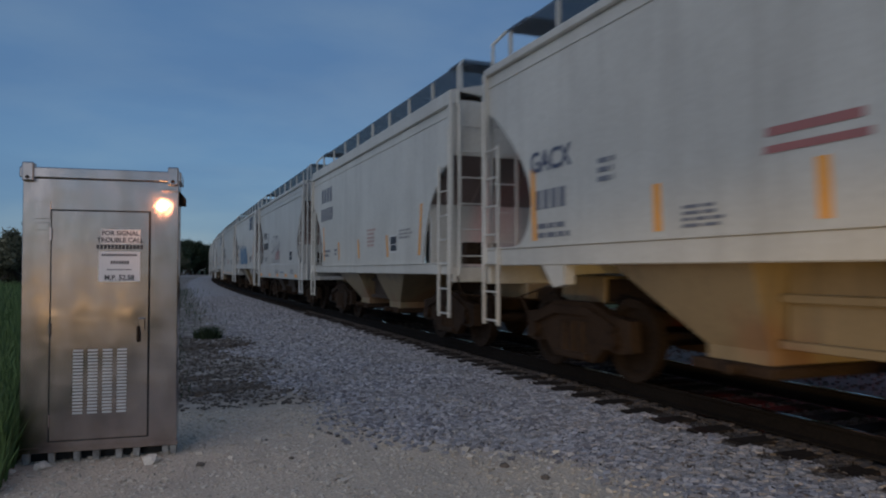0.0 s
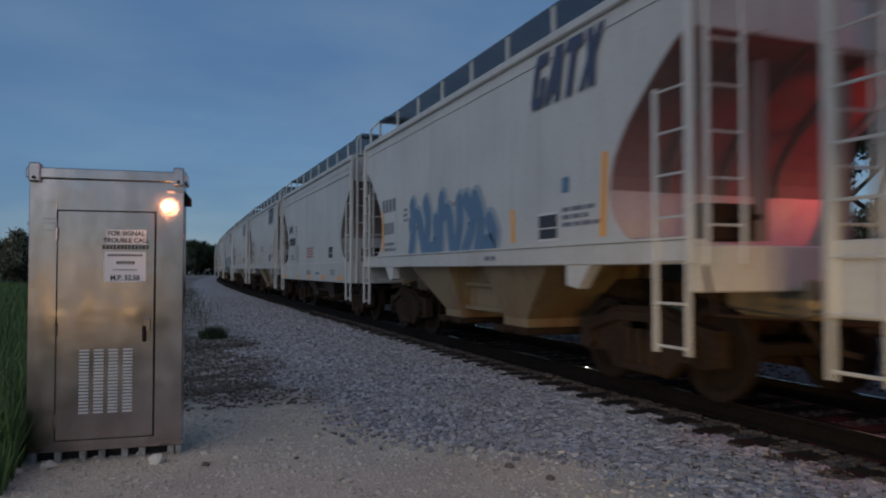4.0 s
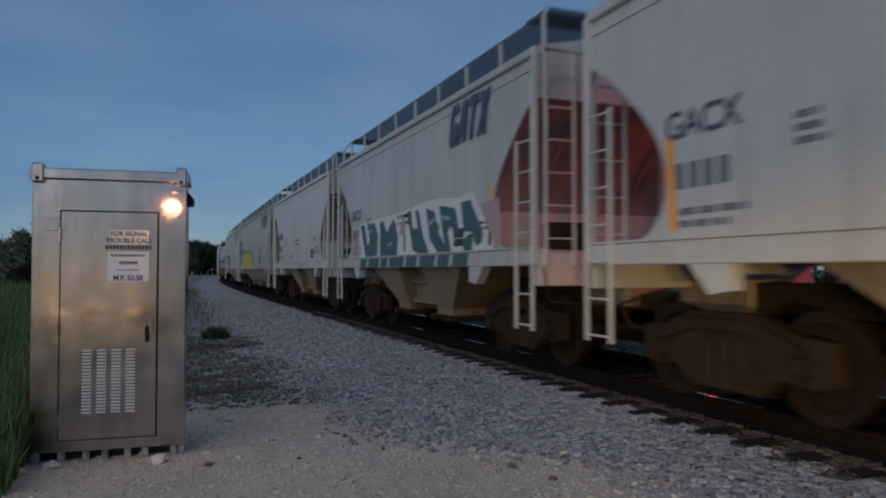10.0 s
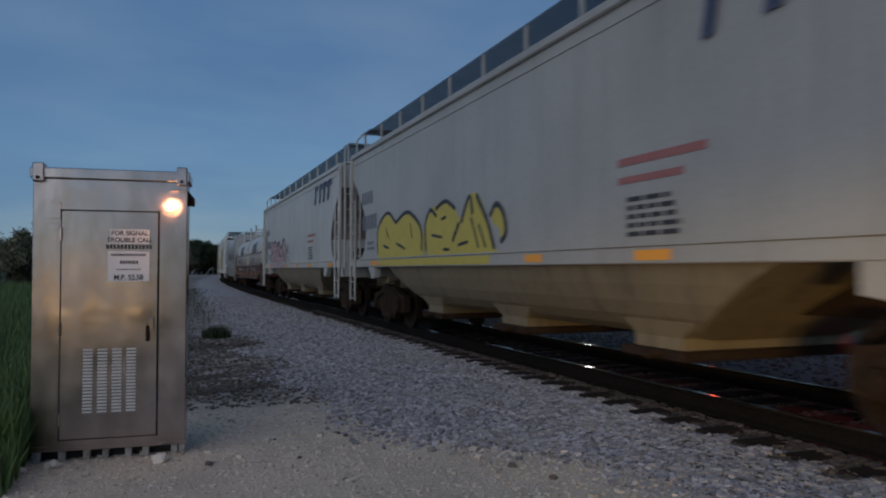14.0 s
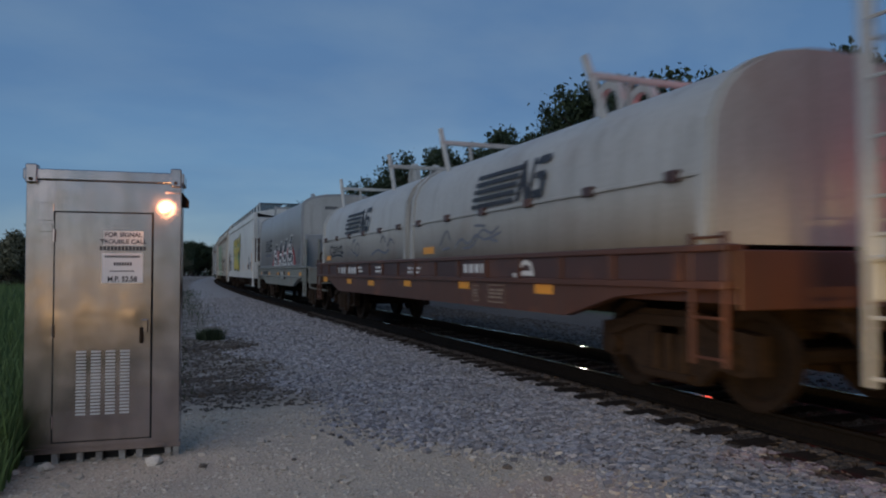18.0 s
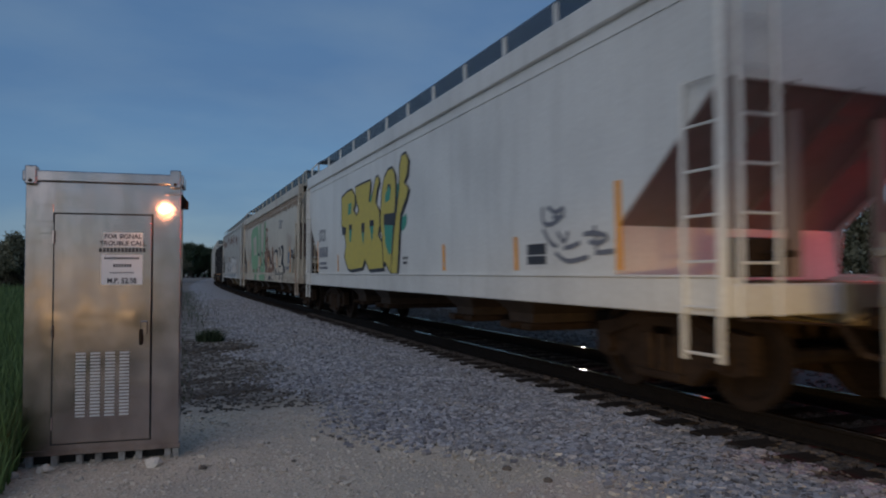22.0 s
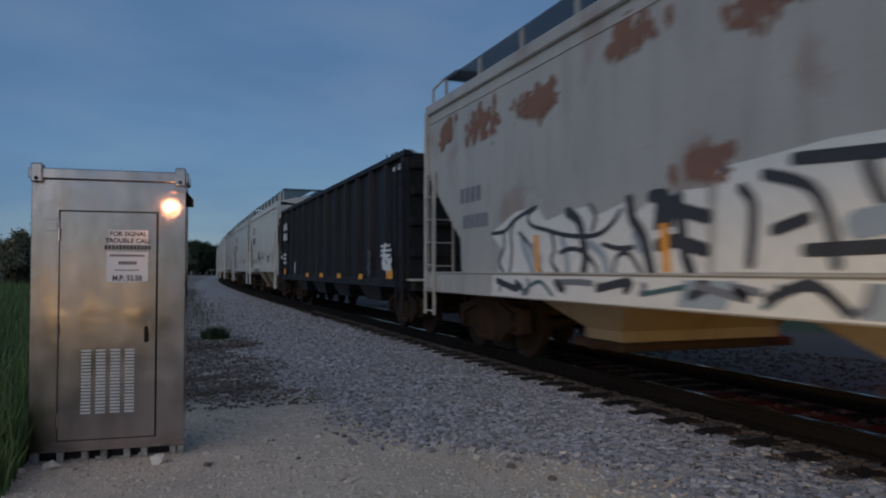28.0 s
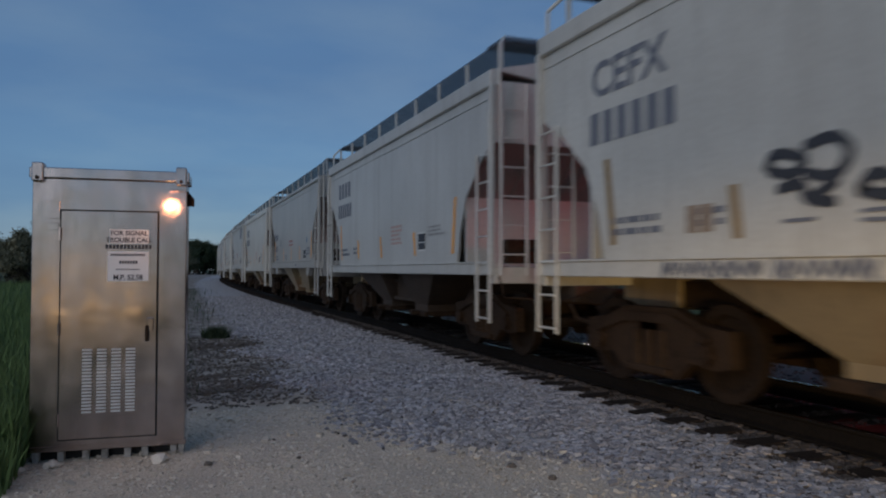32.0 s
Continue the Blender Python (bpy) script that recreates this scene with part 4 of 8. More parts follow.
def make_cabinet():
    """Local x along the front, y into the cabinet, z up from the ground."""
    cab = empty("signal_cabinet", pose(-0.981, 6.452, 0.0, 0, 0, -4.6))
    tagged(cab, "brushed aluminium railway signal cabinet on short posts", "cabinet")
    W, H0, H1, D = 1.146, 0.125, 2.24, 0.34
    bm = box(B(), 0, W, 0, D, H0, H1, 0.006)
    part("body", bm, M_ALU, cab)
    part("roof_cap", box(B(), -0.02, W + 0.02, -0.03, D + 0.03, H1, H1 + 0.085, 0.008), M_ALU, cab)
    for x in (0.0, W - 0.085):
        lug = part("lifting_lug", box(B(), x, x + 0.085, -0.05, 0.05, H1 - 0.03, H1 + 0.12, 0.01), M_ALU, cab)
        part("bolt", rod(B(), (x + 0.042, -0.065, H1 + 0.0), (x + 0.042, -0.05, H1 + 0.0), 0.014, 6), M_IRON, lug)
    x0, x1, z0, z1 = 0.213, 0.923, 0.182, 1.985
    part("door_gap", box(B(), x0 - 0.012, x1 + 0.012, -0.006, -0.002, z0 - 0.012, z1 + 0.012), M_DARK, cab)
    door = part("door", box(B(), x0, x1, -0.022, -0.008, z0, z1, 0.003), M_ALU, cab, "flat hinged aluminium door, closed")
    for z in (0.34, 1.05, 1.80):
        part("hinge", rod(B(), (x0 - 0.004, -0.03, z - 0.05), (x0 - 0.004, -0.03, z + 0.05), 0.011, 8), M_ALU, door)
    for k in range(4):
        for j in range(20):
            xa = x0 + 0.164 + k * 0.1065
            za = 0.384 + j * 0.0258
            bm = B()
            slab(bm, [(xa, za), (xa + 0.072, za), (xa + 0.070, za + 0.013), (xa + 0.002, za + 0.013)], -0.034, -0.021)
            part("louvre", bm, M_LOUVRE, door)
    bm = B()
    box(bm, x1 - 0.075, x1 - 0.02, -0.045, -0.02, 1.02, 1.13, 0.006)
    handle = part("handle", bm, M_ALU, door, "pull handle with padlock")
    part("lever", box(B(), x1 - 0.082, x1 - 0.055, -0.065, -0.04, 0.94, 1.07, 0.006), M_IRON, handle)
    s1 = part("sign", box(B(), 0.565, 0.858, -0.0255, -0.0222, 1.728, 1.842), M_SIGN, door, "small white notice")
    s2 = part("sign", box(B(), 0.552, 0.858, -0.0255, -0.0222, 1.425, 1.665), M_SIGN, door, "white notice with black lettering")
    words("lettering", "FOR SIGNAL", 0.050, 0.711, 1.796, -0.027, M_BLACK, s1)
    words("lettering", "TROUBLE CALL", 0.050, 0.711, 1.741, -0.027, M_BLACK, s1)
    words("lettering", "M.P. 52.58", 0.058, 0.705, 1.437, -0.027, M_BLACK, s2, 0.9)
    bm = bars(B(), 0.535, 1.685, 0.034, 13, 0.020, 0.007, -0.0235)
    part("lettering", bm, M_BLACK, door)
    bm = bars(B(), 0.575, 1.628, 0.018, 18, 0.010, 0.0045, -0.027)
    part("lettering", bm, M_BLACK, s2)
    bm = bars(B(), 0.64, 1.565, 0.026, 7, 0.014, 0.006, -0.027)
    part("lettering", bm, M_BLACK, s2)
    bm = bars(B(), 0.615, 1.515, 0.010, 14, 0.008, 0.005, -0.027)
    part("lettering", bm, M_BLACK, s2)
    part("cover_plate", box(B(), 0.085, 0.20, -0.008, 0.0, 1.92, 2.06, 0.003), M_ALU, cab)
    part("cover_plate", box(B(), 0.10, 0.19, -0.008, 0.0, 1.83, 1.89, 0.003), M_ALU, cab)
    # lamp with cage on the front, hood on the side
    lamp = part("lamp_base", rod(B(), (W - 0.125, 0.0, 2.035), (W - 0.125, -0.05, 2.035), 0.05, 14), M_ALU, cab)
    bm = B()
    bmesh.ops.create_uvsphere(bm, u_segments=16, v_segments=10, radius=0.036, matrix=pose(W - 0.125, -0.085, 2.03))
    part("bulb", bm, M_GLOW, lamp, "lit warm white bulb", True)
    bm = B()
    for k in range(4):
        a = k * math.pi / 2
        rod(bm, (W - 0.125 + 0.055 * math.cos(a), -0.03, 2.03 + 0.055 * math.sin(a)), (W - 0.125 + 0.05 * math.cos(a), -0.13, 2.03 + 0.05 * math.sin(a)), 0.004, 5)
    part("lamp_guard", bm, M_ALU, lamp)
    part("bracket", box(B(), W - 0.13, W - 0.0, -0.03, 0.0, 2.16, 2.18, 0.003), M_ALU, cab)
    part("side_hood", slab(B(), [(W, 2.18), (W + 0.05, 2.12), (W + 0.05, 2.06), (W, 2.06)], 0.10, 0.22), M_IRON, cab)
    part("base_rail", box(B(), -0.01, W + 0.01, 0.03, 0.10, H0 - 0.045, H0 - 0.002, 0.004), M_ALU, cab)
    # added dark sheet that stands in for the shade between the legs
    part("shade_panel", box(B(), 0.02, W - 0.02, 0.13, 0.15, -0.06, H0 - 0.004), M_DARK, cab, "dark panel added for the shade below the cabinet")
    for x in (0.04, 0.22, 0.40, 0.54, 0.71, 0.84, 1.06, 1.12):
        part("leg", box(B(), x - 0.025, x + 0.025, 0.05, 0.11, -0.10, H0 - 0.046, 0.004), M_CONC, cab)
    for x in (0.10, 1.05):
        part("leg", box(B(), x - 0.025, x + 0.025, D - 0.11, D - 0.05, -0.10, H0 - 0.002, 0.004), M_CONC, cab)
    return cab


make_cabinet()
glow = new("cabinet_lamp", bpy.data.lights.new("cabinet_lamp", "POINT"))
glow.data.energy, glow.data.color, glow.data.shadow_soft_size = 4.0, (1.0, 0.42, 0.20), 0.05
glow.location = (0.00, 6.04, 2.06)


# ---- stencils, reflectors and graffiti on the cars ----
M_YELLOW = flat_paint("spray_yellow", (0.53, 0.44, 0.085), 0.6, 0.35)
M_TEAL = flat_paint("spray_teal", (0.05, 0.30, 0.22), 0.6, 0.3)
M_DTEAL = flat_paint("spray_dark_teal", (0.05, 0.11, 0.12), 0.6, 0.4)
M_GREEN = flat_paint("spray_green", (0.20, 0.37, 0.21), 0.6, 0.3)
M_BROWN = flat_paint("spray_brown", (0.20, 0.095, 0.05), 0.6, 0.3)
M_SPINK = flat_paint("spray_pink", (0.43, 0.30, 0.32), 0.6, 0.3)
M_CREAMY = flat_paint("spray_cream", (0.56, 0.49, 0.39), 0.6, 0.35)
M_FADED = flat_paint("faded_tag_grey", (0.12, 0.13, 0.14), 0.7, 0.5)
M_FAINT = flat_paint("faded_stencil", (0.30, 0.29, 0.28), 0.6, 0.5)
M_BLUSH = flat_paint("faded_red_stencil", (0.50, 0.33, 0.29), 0.6, 0.5)
M_WORN = flat_paint("worn_reflector", (0.30, 0.20, 0.09), 0.6, 0.5)
M_SRED = flat_paint("spray_red", (0.34, 0.035, 0.04), 0.6, 0.3)
M_SBLUE = flat_paint("spray_blue", (0.10, 0.19, 0.30), 0.6, 0.4)
M_RUST = flat_paint("rust_stain", (0.23, 0.115, 0.08), 0.8, 0.6)
M_STAIN = flat_paint("brown_stain", (0.30, 0.225, 0.165), 0.8, 0.6)
M_SGREY = flat_paint("spray_grey_blue", (0.30, 0.36, 0.42), 0.6, 0.4)
SIDE_Y, SILL_Y = -HALF - 0.006, -HALF - 0.036
SEAM_Y = -HALF - 0.026


def rect(bm, x0, x1, z0, z1, y, slant=0.0):
    return patch(bm, [(x0, z0), (x1, z0), (x1 + slant, z1), (x0 + slant, z1)], y)


def word(car, x0, x1, z0, z1, n, mat, y=SIDE_Y, name="stencil"):
    """A stencilled word or number, as bars."""
    w = (x1 - x0) / (n + (n - 1) * 0.45)
    for k in range(n):
        part(name, bars(B(), x0 + k * w * 1.45, z0, z1 - z0, 1, w, 0.0, y), mat, car)


MARKS = {}


def mark(car, body, x0, x1, z0, z1, mat, y=SIDE_Y):
    """A stencilled word of real letters, fitted to its box."""
    if body not in MARKS:
        ob = words("stencil", body, 1.0, 0.0, 0.0, 0.0, mat, car)
        MARKS[body] = ob.data.copy()
        bpy.data.objects.remove(ob)
    me = MARKS[body].copy()
    xs, zs = [v.co.x for v in me.vertices], [v.co.z for v in me.vertices]
    a, b = (x1 - x0) / (max(xs) - min(xs)), (z1 - z0) / (max(zs) - min(zs))
    me.transform(Matrix.Translation((x0, y, z0)) @ Matrix.Diagonal((a, 0.5, b, 1)) @ Matrix.Translation((-min(xs), 0, -min(zs))))
    me.materials.clear()
    me.materials.append(mat)
    ob = new("stencil", me)
    ob.parent = car
    return ob


def lines(car, x0, x1, z0, z1, n, mat, y=SIDE_Y, seed=1):
    """A block of small stencilled lines."""
    r, bm = random.Random(seed), B()
    h = (z1 - z0) / n
    for i in range(n):
        x, end = x0, x1 - r.uniform(0, 0.3) * (x1 - x0)
        while x < end:
            w = min(r.uniform(0.10, 0.28), end - x + 0.02)
            rect(bm, x, x + w, z0 + i * h + h * 0.25, z0 + i * h + h * 0.8, y)
            x += w + 0.04
    return tagged(part("stencil", bm, mat, car), kind="stuff")


def strip(car, x, z0, z1, lean=0.0, w=0.11, y=SIDE_Y, mat=M_ORANGE):
    bm = patch(B(), [(x, z0), (x + w, z0), (x + w + lean, z1), (x + lean, z1)], y)
    return part("reflector", bm, mat, car, "orange-yellow reflective strip" if mat == M_ORANGE else "worn brown reflective strip")


def flat_strip(car, x0, x1, z, y=SILL_Y, h=0.10):
    return part("reflector", rect(B(), x0, x1, z, z + h, y), M_ORANGE, car, "orange-yellow reflective strip")


def plate(car, x, z, w=0.42, h=0.28):
    p = part("stencil_plate", box(B(), x, x + w, -HALF - 0.007, -HALF - 0.001, z, z + h), M_BLACK, car, "black data panel with pale edges")
    bm = B()
    rect(bm, x, x + w, z + h * 0.42, z + h * 0.47, -HALF - 0.009)
    rect(bm, x - 0.02, x + w + 0.02, z - 0.03, z - 0.004, -HALF - 0.009)
    rect(bm, x - 0.02, x + w + 0.02, z + h + 0.004, z + h + 0.03, -HALF - 0.009)
    part("panel_line", bm, M_LETTER, p)


def emblem(car, x0, x1, z0, z1, mat=M_NAVY):
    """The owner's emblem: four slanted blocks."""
    lean, w, h = 0.17, (x1 - x0) / 4, z1 - z0
    shapes = [[(0.05, 0.15), (0.05, 0.85), (0.2, 1.0), (0.95, 1.0), (0.95, 0.78), (0.4, 0.78), (0.4, 0.22), (0.62, 0.22), (0.62, 0.55), (0.95, 0.55), (0.95, 0.15), (0.8, 0.0), (0.2, 0.0)],
              [(0.0, 0.0), (0.3, 1.0), (0.85, 1.0), (0.95, 0.0), (0.62, 0.0), (0.6, 0.2), (0.36, 0.2), (0.3, 0.0)],
              [(0.3, 0.0), (0.3, 0.78), (0.0, 0.78), (0.0, 1.0), (0.98, 1.0), (0.98, 0.78), (0.66, 0.78), (0.66, 0.0)],
              [(0.02, 0.0), (0.3, 0.5), (0.1, 1.0), (0.45, 1.0), (0.56, 0.68), (0.72, 1.0), (1.05, 1.0), (0.78, 0.5), (0.95, 0.0), (0.6, 0.0), (0.5, 0.3), (0.36, 0.0)]]
    for i, shape in enumerate(shapes):
        part("emblem_block", patch(B(), [(x0 + (i + u * 0.96) * w + v * lean, z0 + v * h) for u, v in shape], SEAM_Y), mat, car, "faded navy block of the owner's emblem")


def graffiti(car, strokes, width, fill, line=None, edge=0.07, y=SIDE_Y, name="graffiti", label=""):
    base = y if callable(y) else (lambda z: y)
    for k, s in enumerate(strokes):
        lift = 0.0005 * (k % 9)
        if line is not None:
            top = part(name, stroke(B(), [(a + 0.03, b - 0.03) for a, b in s], width + 2 * edge, lambda z: base(z) - 0.001 - lift), line, car, label)
            part("graffiti_fill", stroke(B(), s, width, lambda z: base(z) - 0.007 - lift), fill, top)
        else:
            part(name, stroke(B(), s, width, lambda z: base(z) - 0.001 - lift), fill, car, label)


def blob(car, outline, mat, lift=0.0, y=SIDE_Y, label="", soft=False):
    """A flat sprayed shape; soft rounds its outline."""
    if soft:
        outline = spline(outline + outline[:1], 3)[:-1]
    return part("graffiti", patch(B(), outline, (lambda z: y(z) - lift) if callable(y) else y - lift), mat, car, label)


def brush(car, lines_, width, mat, lift=0.0, y=SIDE_Y, label="", smooth=True):
    """Sprayed lines, each a part."""
    for k, s in enumerate(lines_):
        d = lift + 0.0004 * (k % 8)
        part("graffiti", stroke(B(), s, width, (lambda z: y(z) - d) if callable(y) else y - d, smooth), mat, car, label)


def flakes(car, cx, cz, rx, rz, n, seed, label="rust where the paint has flaked", mat=M_RUST):
    """A rust stain: many small ragged flakes, thick in the middle and loose at the rim."""
    r, bm = random.Random(seed), B()
    for k in range(2 * n):
        x, z, w = cx + r.gauss(0, 0.6) * rx, cz + r.gauss(0, 0.6) * rz, r.uniform(0.015, 0.075)
        z, h = min(z, 3.76), w * r.uniform(0.6, 2.4)
        patch(bm, [(x - w, z), (x - w * 0.3, z + h * 0.8), (x + w * 0.7, z + h * 0.5), (x + w, z - h * 0.3), (x + w * 0.1, z - h)], SIDE_Y - 0.00012 * (k % 60))
    return tagged(part("rust_stain", bm, mat, car, label), kind="stuff")


def wild(n, x0, x1, z0, z1, seed):
    """Interlocked strokes that spell nothing: stems, hooks and bows."""
    r, out, w = random.Random(seed), [], (x1 - x0) / n
    for i in range(n):
        x, k = x0 + i * w, r.randrange(5)
        b, t = z0 + r.uniform(0, 0.12), z1 - r.uniform(0, 0.2) * (z1 - z0)
        m = (b + t) / 2 + r.uniform(-0.08, 0.08)
        j = lambda: r.uniform(-0.12, 0.12) * w
        out.append([(x + j(), b), (x + 0.15 * w + j(), m), (x + 0.05 * w + j(), t)])
        if k == 0:
            out.append([(x, t), (x + 0.6 * w + j(), m + 0.1), (x + 0.95 * w, t)])
        elif k == 1:
            out.append([(x, m), (x + 0.5 * w, m + 0.12), (x + 0.85 * w + j(), b)])
        elif k == 2:
            out.append([(x, t), (x + 0.75 * w, t - 0.1), (x + 0.6 * w + j(), m), (x + 0.9 * w, b + 0.05)])
        elif k == 3:
            out.append([(x + 0.1 * w, b), (x + 0.8 * w, b + 0.08), (x + 0.7 * w + j(), m)])
        else:
            out.append([(x + 0.5 * w, t), (x + 0.9 * w + j(), m), (x + 0.45 * w, b)])
    return out


def stencil_set(car, seed, emblem_too=True, text=""):
    """What the short arched-end hoppers carry."""
    if text:
        mark(car, text, -4.12, -3.18, 2.42, 2.68, M_NAVY)
    else:
        word(car, -4.10, -3.20, 2.42, 2.68, 4, M_INK)
    word(car, -4.00, -3.32, 1.97, 2.20, 4, M_INK)
    lines(car, -3.95, -3.10, 1.60, 1.82, 2, M_INK, seed=seed)
    lines(car, -2.66, -2.36, 2.14, 2.43, 3, M_INK, seed=seed + 1)
    lines(car, -1.35, -0.85, 1.60, 1.82, 4, M_INK, seed=seed + 2)
    bm = rect(B(), -0.40, 0.42, 2.25, 2.32, SIDE_Y)
    part("stencil", rect(bm, -0.42, 0.47, 2.12, 2.18, SIDE_Y), M_PINKISH, car)
    strip(car, -4.08, 1.60, 2.48, -0.05)
    strip(car, 3.97, 1.60, 2.48, 0.05)
    for x in (-1.74, 0.06, 1.90):
        strip(car, x, 1.60, 2.04, -0.02)
    plate(car, 2.66, 1.62)
    lines(car, 3.20, 3.95, 1.72, 1.98, 3, M_INK, seed=seed + 3)
    part("stencil", rect(B(), 3.20, 3.36, 2.13, 2.31, SIDE_Y), M_SBLUE, car)
    lines(car, 1.10, 1.50, 1.35, 1.46, 1, M_INK, SILL_Y, seed + 4)
    if emblem_too:
        emblem(car, 2.45, 3.95, 3.22, 3.86)


def deep_set(car, seed):
    mark(car, "SHPX", -3.95, -3.10, 2.54, 2.80, M_BLACK)
    word(car, -3.90, -2.65, 2.09, 2.36, 6, M_BLACK)
    lines(car, -3.65, -2.75, 1.57, 1.78, 2, M_INK, seed=seed)
    lines(car, -2.66, -2.36, 2.4, 2.75, 3, M_INK, seed=seed)
    bm = B()
    for k in range(4):
        rect(bm, -0.55, 0.45 + 0.04 * (k % 2), 1.64 + k * 0.085, 1.685 + k * 0.085, SIDE_Y)
    part("stencil", bm, M_PINKISH, car)
    for x, w in ((-4.8, 0.55), (-2.1, 0.38), (-0.1, 0.42), (1.9, 0.42), (3.95, 0.45)):
        flat_strip(car, x, x + w, 0.985)
    lines(car, 0.95, 1.72, 1.09, 1.2, 1, M_SBLUE, SILL_Y, seed)
    lines(car, -0.45, 0.38, 1.10, 1.24, 2, M_INK, SILL_Y, seed + 1)
    lines(car, 3.05, 3.75, 1.10, 1.26, 3, M_INK, SILL_Y, seed + 2)
    plate(car, 2.72, 1.57, 0.46, 0.31)


def facet_set(car, seed, text="", worn=M_ORANGE):
    if text:
        mark(car, text, -4.25, -3.0, 3.08, 3.46, M_INK)
    else:
        word(car, -4.25, -3.0, 3.08, 3.46, 4, M_INK)
    word(car, -4.30, -2.9, 2.58, 2.92, 6, M_INK)
    lines(car, -3.95, -3.10, 1.57, 1.80, 2, M_INK, seed=seed)
    lines(car, -2.66, -2.30, 1.60, 1.80, 2, M_INK, seed=seed)
    for x, z, lean in ((-3.93, 2.40, -0.12), (3.82, 2.40, 0.12), (-2.2, 1.94, -0.05), (-0.25, 1.94, -0.10), (1.96, 1.94, -0.08)):
        strip(car, x, 1.50, z, lean, mat=worn)
    plate(car, 2.2, 1.61, 0.36, 0.28)
    lines(car, 2.75, 3.55, 1.82, 2.02, 3, M_FAINT, seed=seed)
    lines(car, 0.5, 1.2, 1.73, 2.14, 5, M_BLUSH, seed=seed)


for i in (1, 4, 6, 7, 8, 9, 20, 22, 23, 25, 26, 27):
    stencil_set(CARS[i], 10 * i, i in (4, 6, 7, 8, 22, 25), "GACX" if i in (1, 6, 7, 8) else "")
for i in (3, 5):
    deep_set(CARS[i], 10 * i)
for i in (2, 18, 19, 21, 24):
    facet_set(CARS[i], 10 * i, "CEFX" if i == 18 else "", M_WORN if i == 18 else M_ORANGE)

# thin arcs on car 3, blue patch on car 4, pale block on car 5
for x, z, r in ((-1.45, 2.15, 0.26), (-0.98, 2.32, 0.28), (-0.5, 2.32, 0.24), (-0.05, 2.28, 0.27), (0.36, 2.05, 0.24), (-1.5, 1.78, 0.22), (-1.02, 1.76, 0.25), (-0.48, 1.80, 0.27), (0.08, 1.78, 0.25)):
    ring = [(x + r * math.cos(a), z + r * 0.95 * math.sin(a)) for a in (0.3, 1.1, 1.9, 2.7, 3.5, 4.3, 5.1, 5.9, 6.4)]
    part("graffiti", stroke(B(), ring, 0.032, SIDE_Y - 0.002), M_INK, CARS[3], "thin grey sprayed bubble outline")
graffiti(CARS[4], wild(5, -2.2, 1.5, 1.55, 2.45, 3), 0.26, M_SBLUE, M_SGREY, 0.10, label="blue sprayed graffiti patch")
part("stencil", rect(B(), -2.67, -2.0, 1.5, 2.07, SIDE_Y), M_GREY, CARS[5], "pale grey overpainted block")
# dark teal letters on car 8
c = CARS[8]
WHITE_EDGE = "white and pink backing of the graffiti"
blob(c, [(-3.4, 1.525), (-3.35, 2.33), (-0.45, 2.36), (1.2, 2.45), (1.95, 2.45), (2.9, 2.38), (3.42, 2.42), (3.9, 1.95), (4.16, 1.64), (4.15, 1.525)], M_LETTER, 0, label=WHITE_EDGE)
blob(c, [(3.70, 2.2), (4.34, 2.25), (4.42, 1.9), (4.4, 1.53), (4.16, 1.53), (4.16, 1.7)], M_SPINK, 0.003, label=WHITE_EDGE)
blob(c, [(-3.9, 1.53), (-3.75, 1.95), (-3.4, 2.1), (-3.3, 1.53)], M_SPINK, 0.002)
blob(c, [(-0.2, 1.95), (0.0, 2.3), (0.2, 2.25), (0.15, 1.9)], M_SPINK, 0.003)
TEAL = "dark teal graffiti letter"
blob(c, [(-3.2, 2.28), (-2.86, 2.29), (-2.6, 1.8), (-2.4, 1.88), (-2.55, 2.27), (-2.0, 2.29), (-1.73, 2.0), (-1.81, 1.56), (-2.75, 1.54)], M_DTEAL, 0.004, label=TEAL)
blob(c, [(-1.56, 2.29), (-1.31, 2.27), (-1.08, 2.03), (-0.56, 2.29), (-0.29, 1.92), (-0.36, 1.54), (-1.56, 1.55)], M_DTEAL, 0.004, label=TEAL)
blob(c, [(0.28, 2.36), (0.51, 2.35), (0.63, 2.02), (0.9, 2.0), (0.77, 2.34), (0.97, 2.33), (1.15, 1.93), (1.49, 1.54), (1.0, 1.53), (0.62, 1.62)], M_DTEAL, 0.004, label=TEAL)
blob(c, [(1.35, 2.34), (1.8, 2.24), (1.93, 1.92), (2.25, 1.68), (2.33, 1.54), (1.93, 1.54), (1.55, 1.78)], M_DTEAL, 0.004, label=TEAL)
blob(c, [(2.02, 2.33), (2.73, 2.23), (2.9, 1.84), (2.69, 1.81), (2.55, 1.96), (2.41, 1.88), (2.55, 1.54), (2.33, 1.54), (2.16, 1.92)], M_DTEAL, 0.004, label=TEAL)
blob(c, [(2.97, 2.3), (3.34, 2.31), (3.78, 1.82), (3.77, 1.66), (3.56, 1.6), (3.39, 1.82), (3.09, 1.84)], M_DTEAL, 0.004, label=TEAL)
blob(c, [(3.03, 1.71), (3.27, 1.77), (3.45, 1.72), (3.39, 1.54), (3.09, 1.54)], M_DTEAL, 0.004, label=TEAL)
brush(c, [[(-2.5, 2.05), (-2.2, 2.15)], [(-1.0, 1.75), (-0.7, 1.8)], [(1.55, 2.05), (1.75, 2.1)], [(2.2, 2.12), (2.5, 2.08)]], 0.07, M_SGREY, 0.008)
x = -3.15
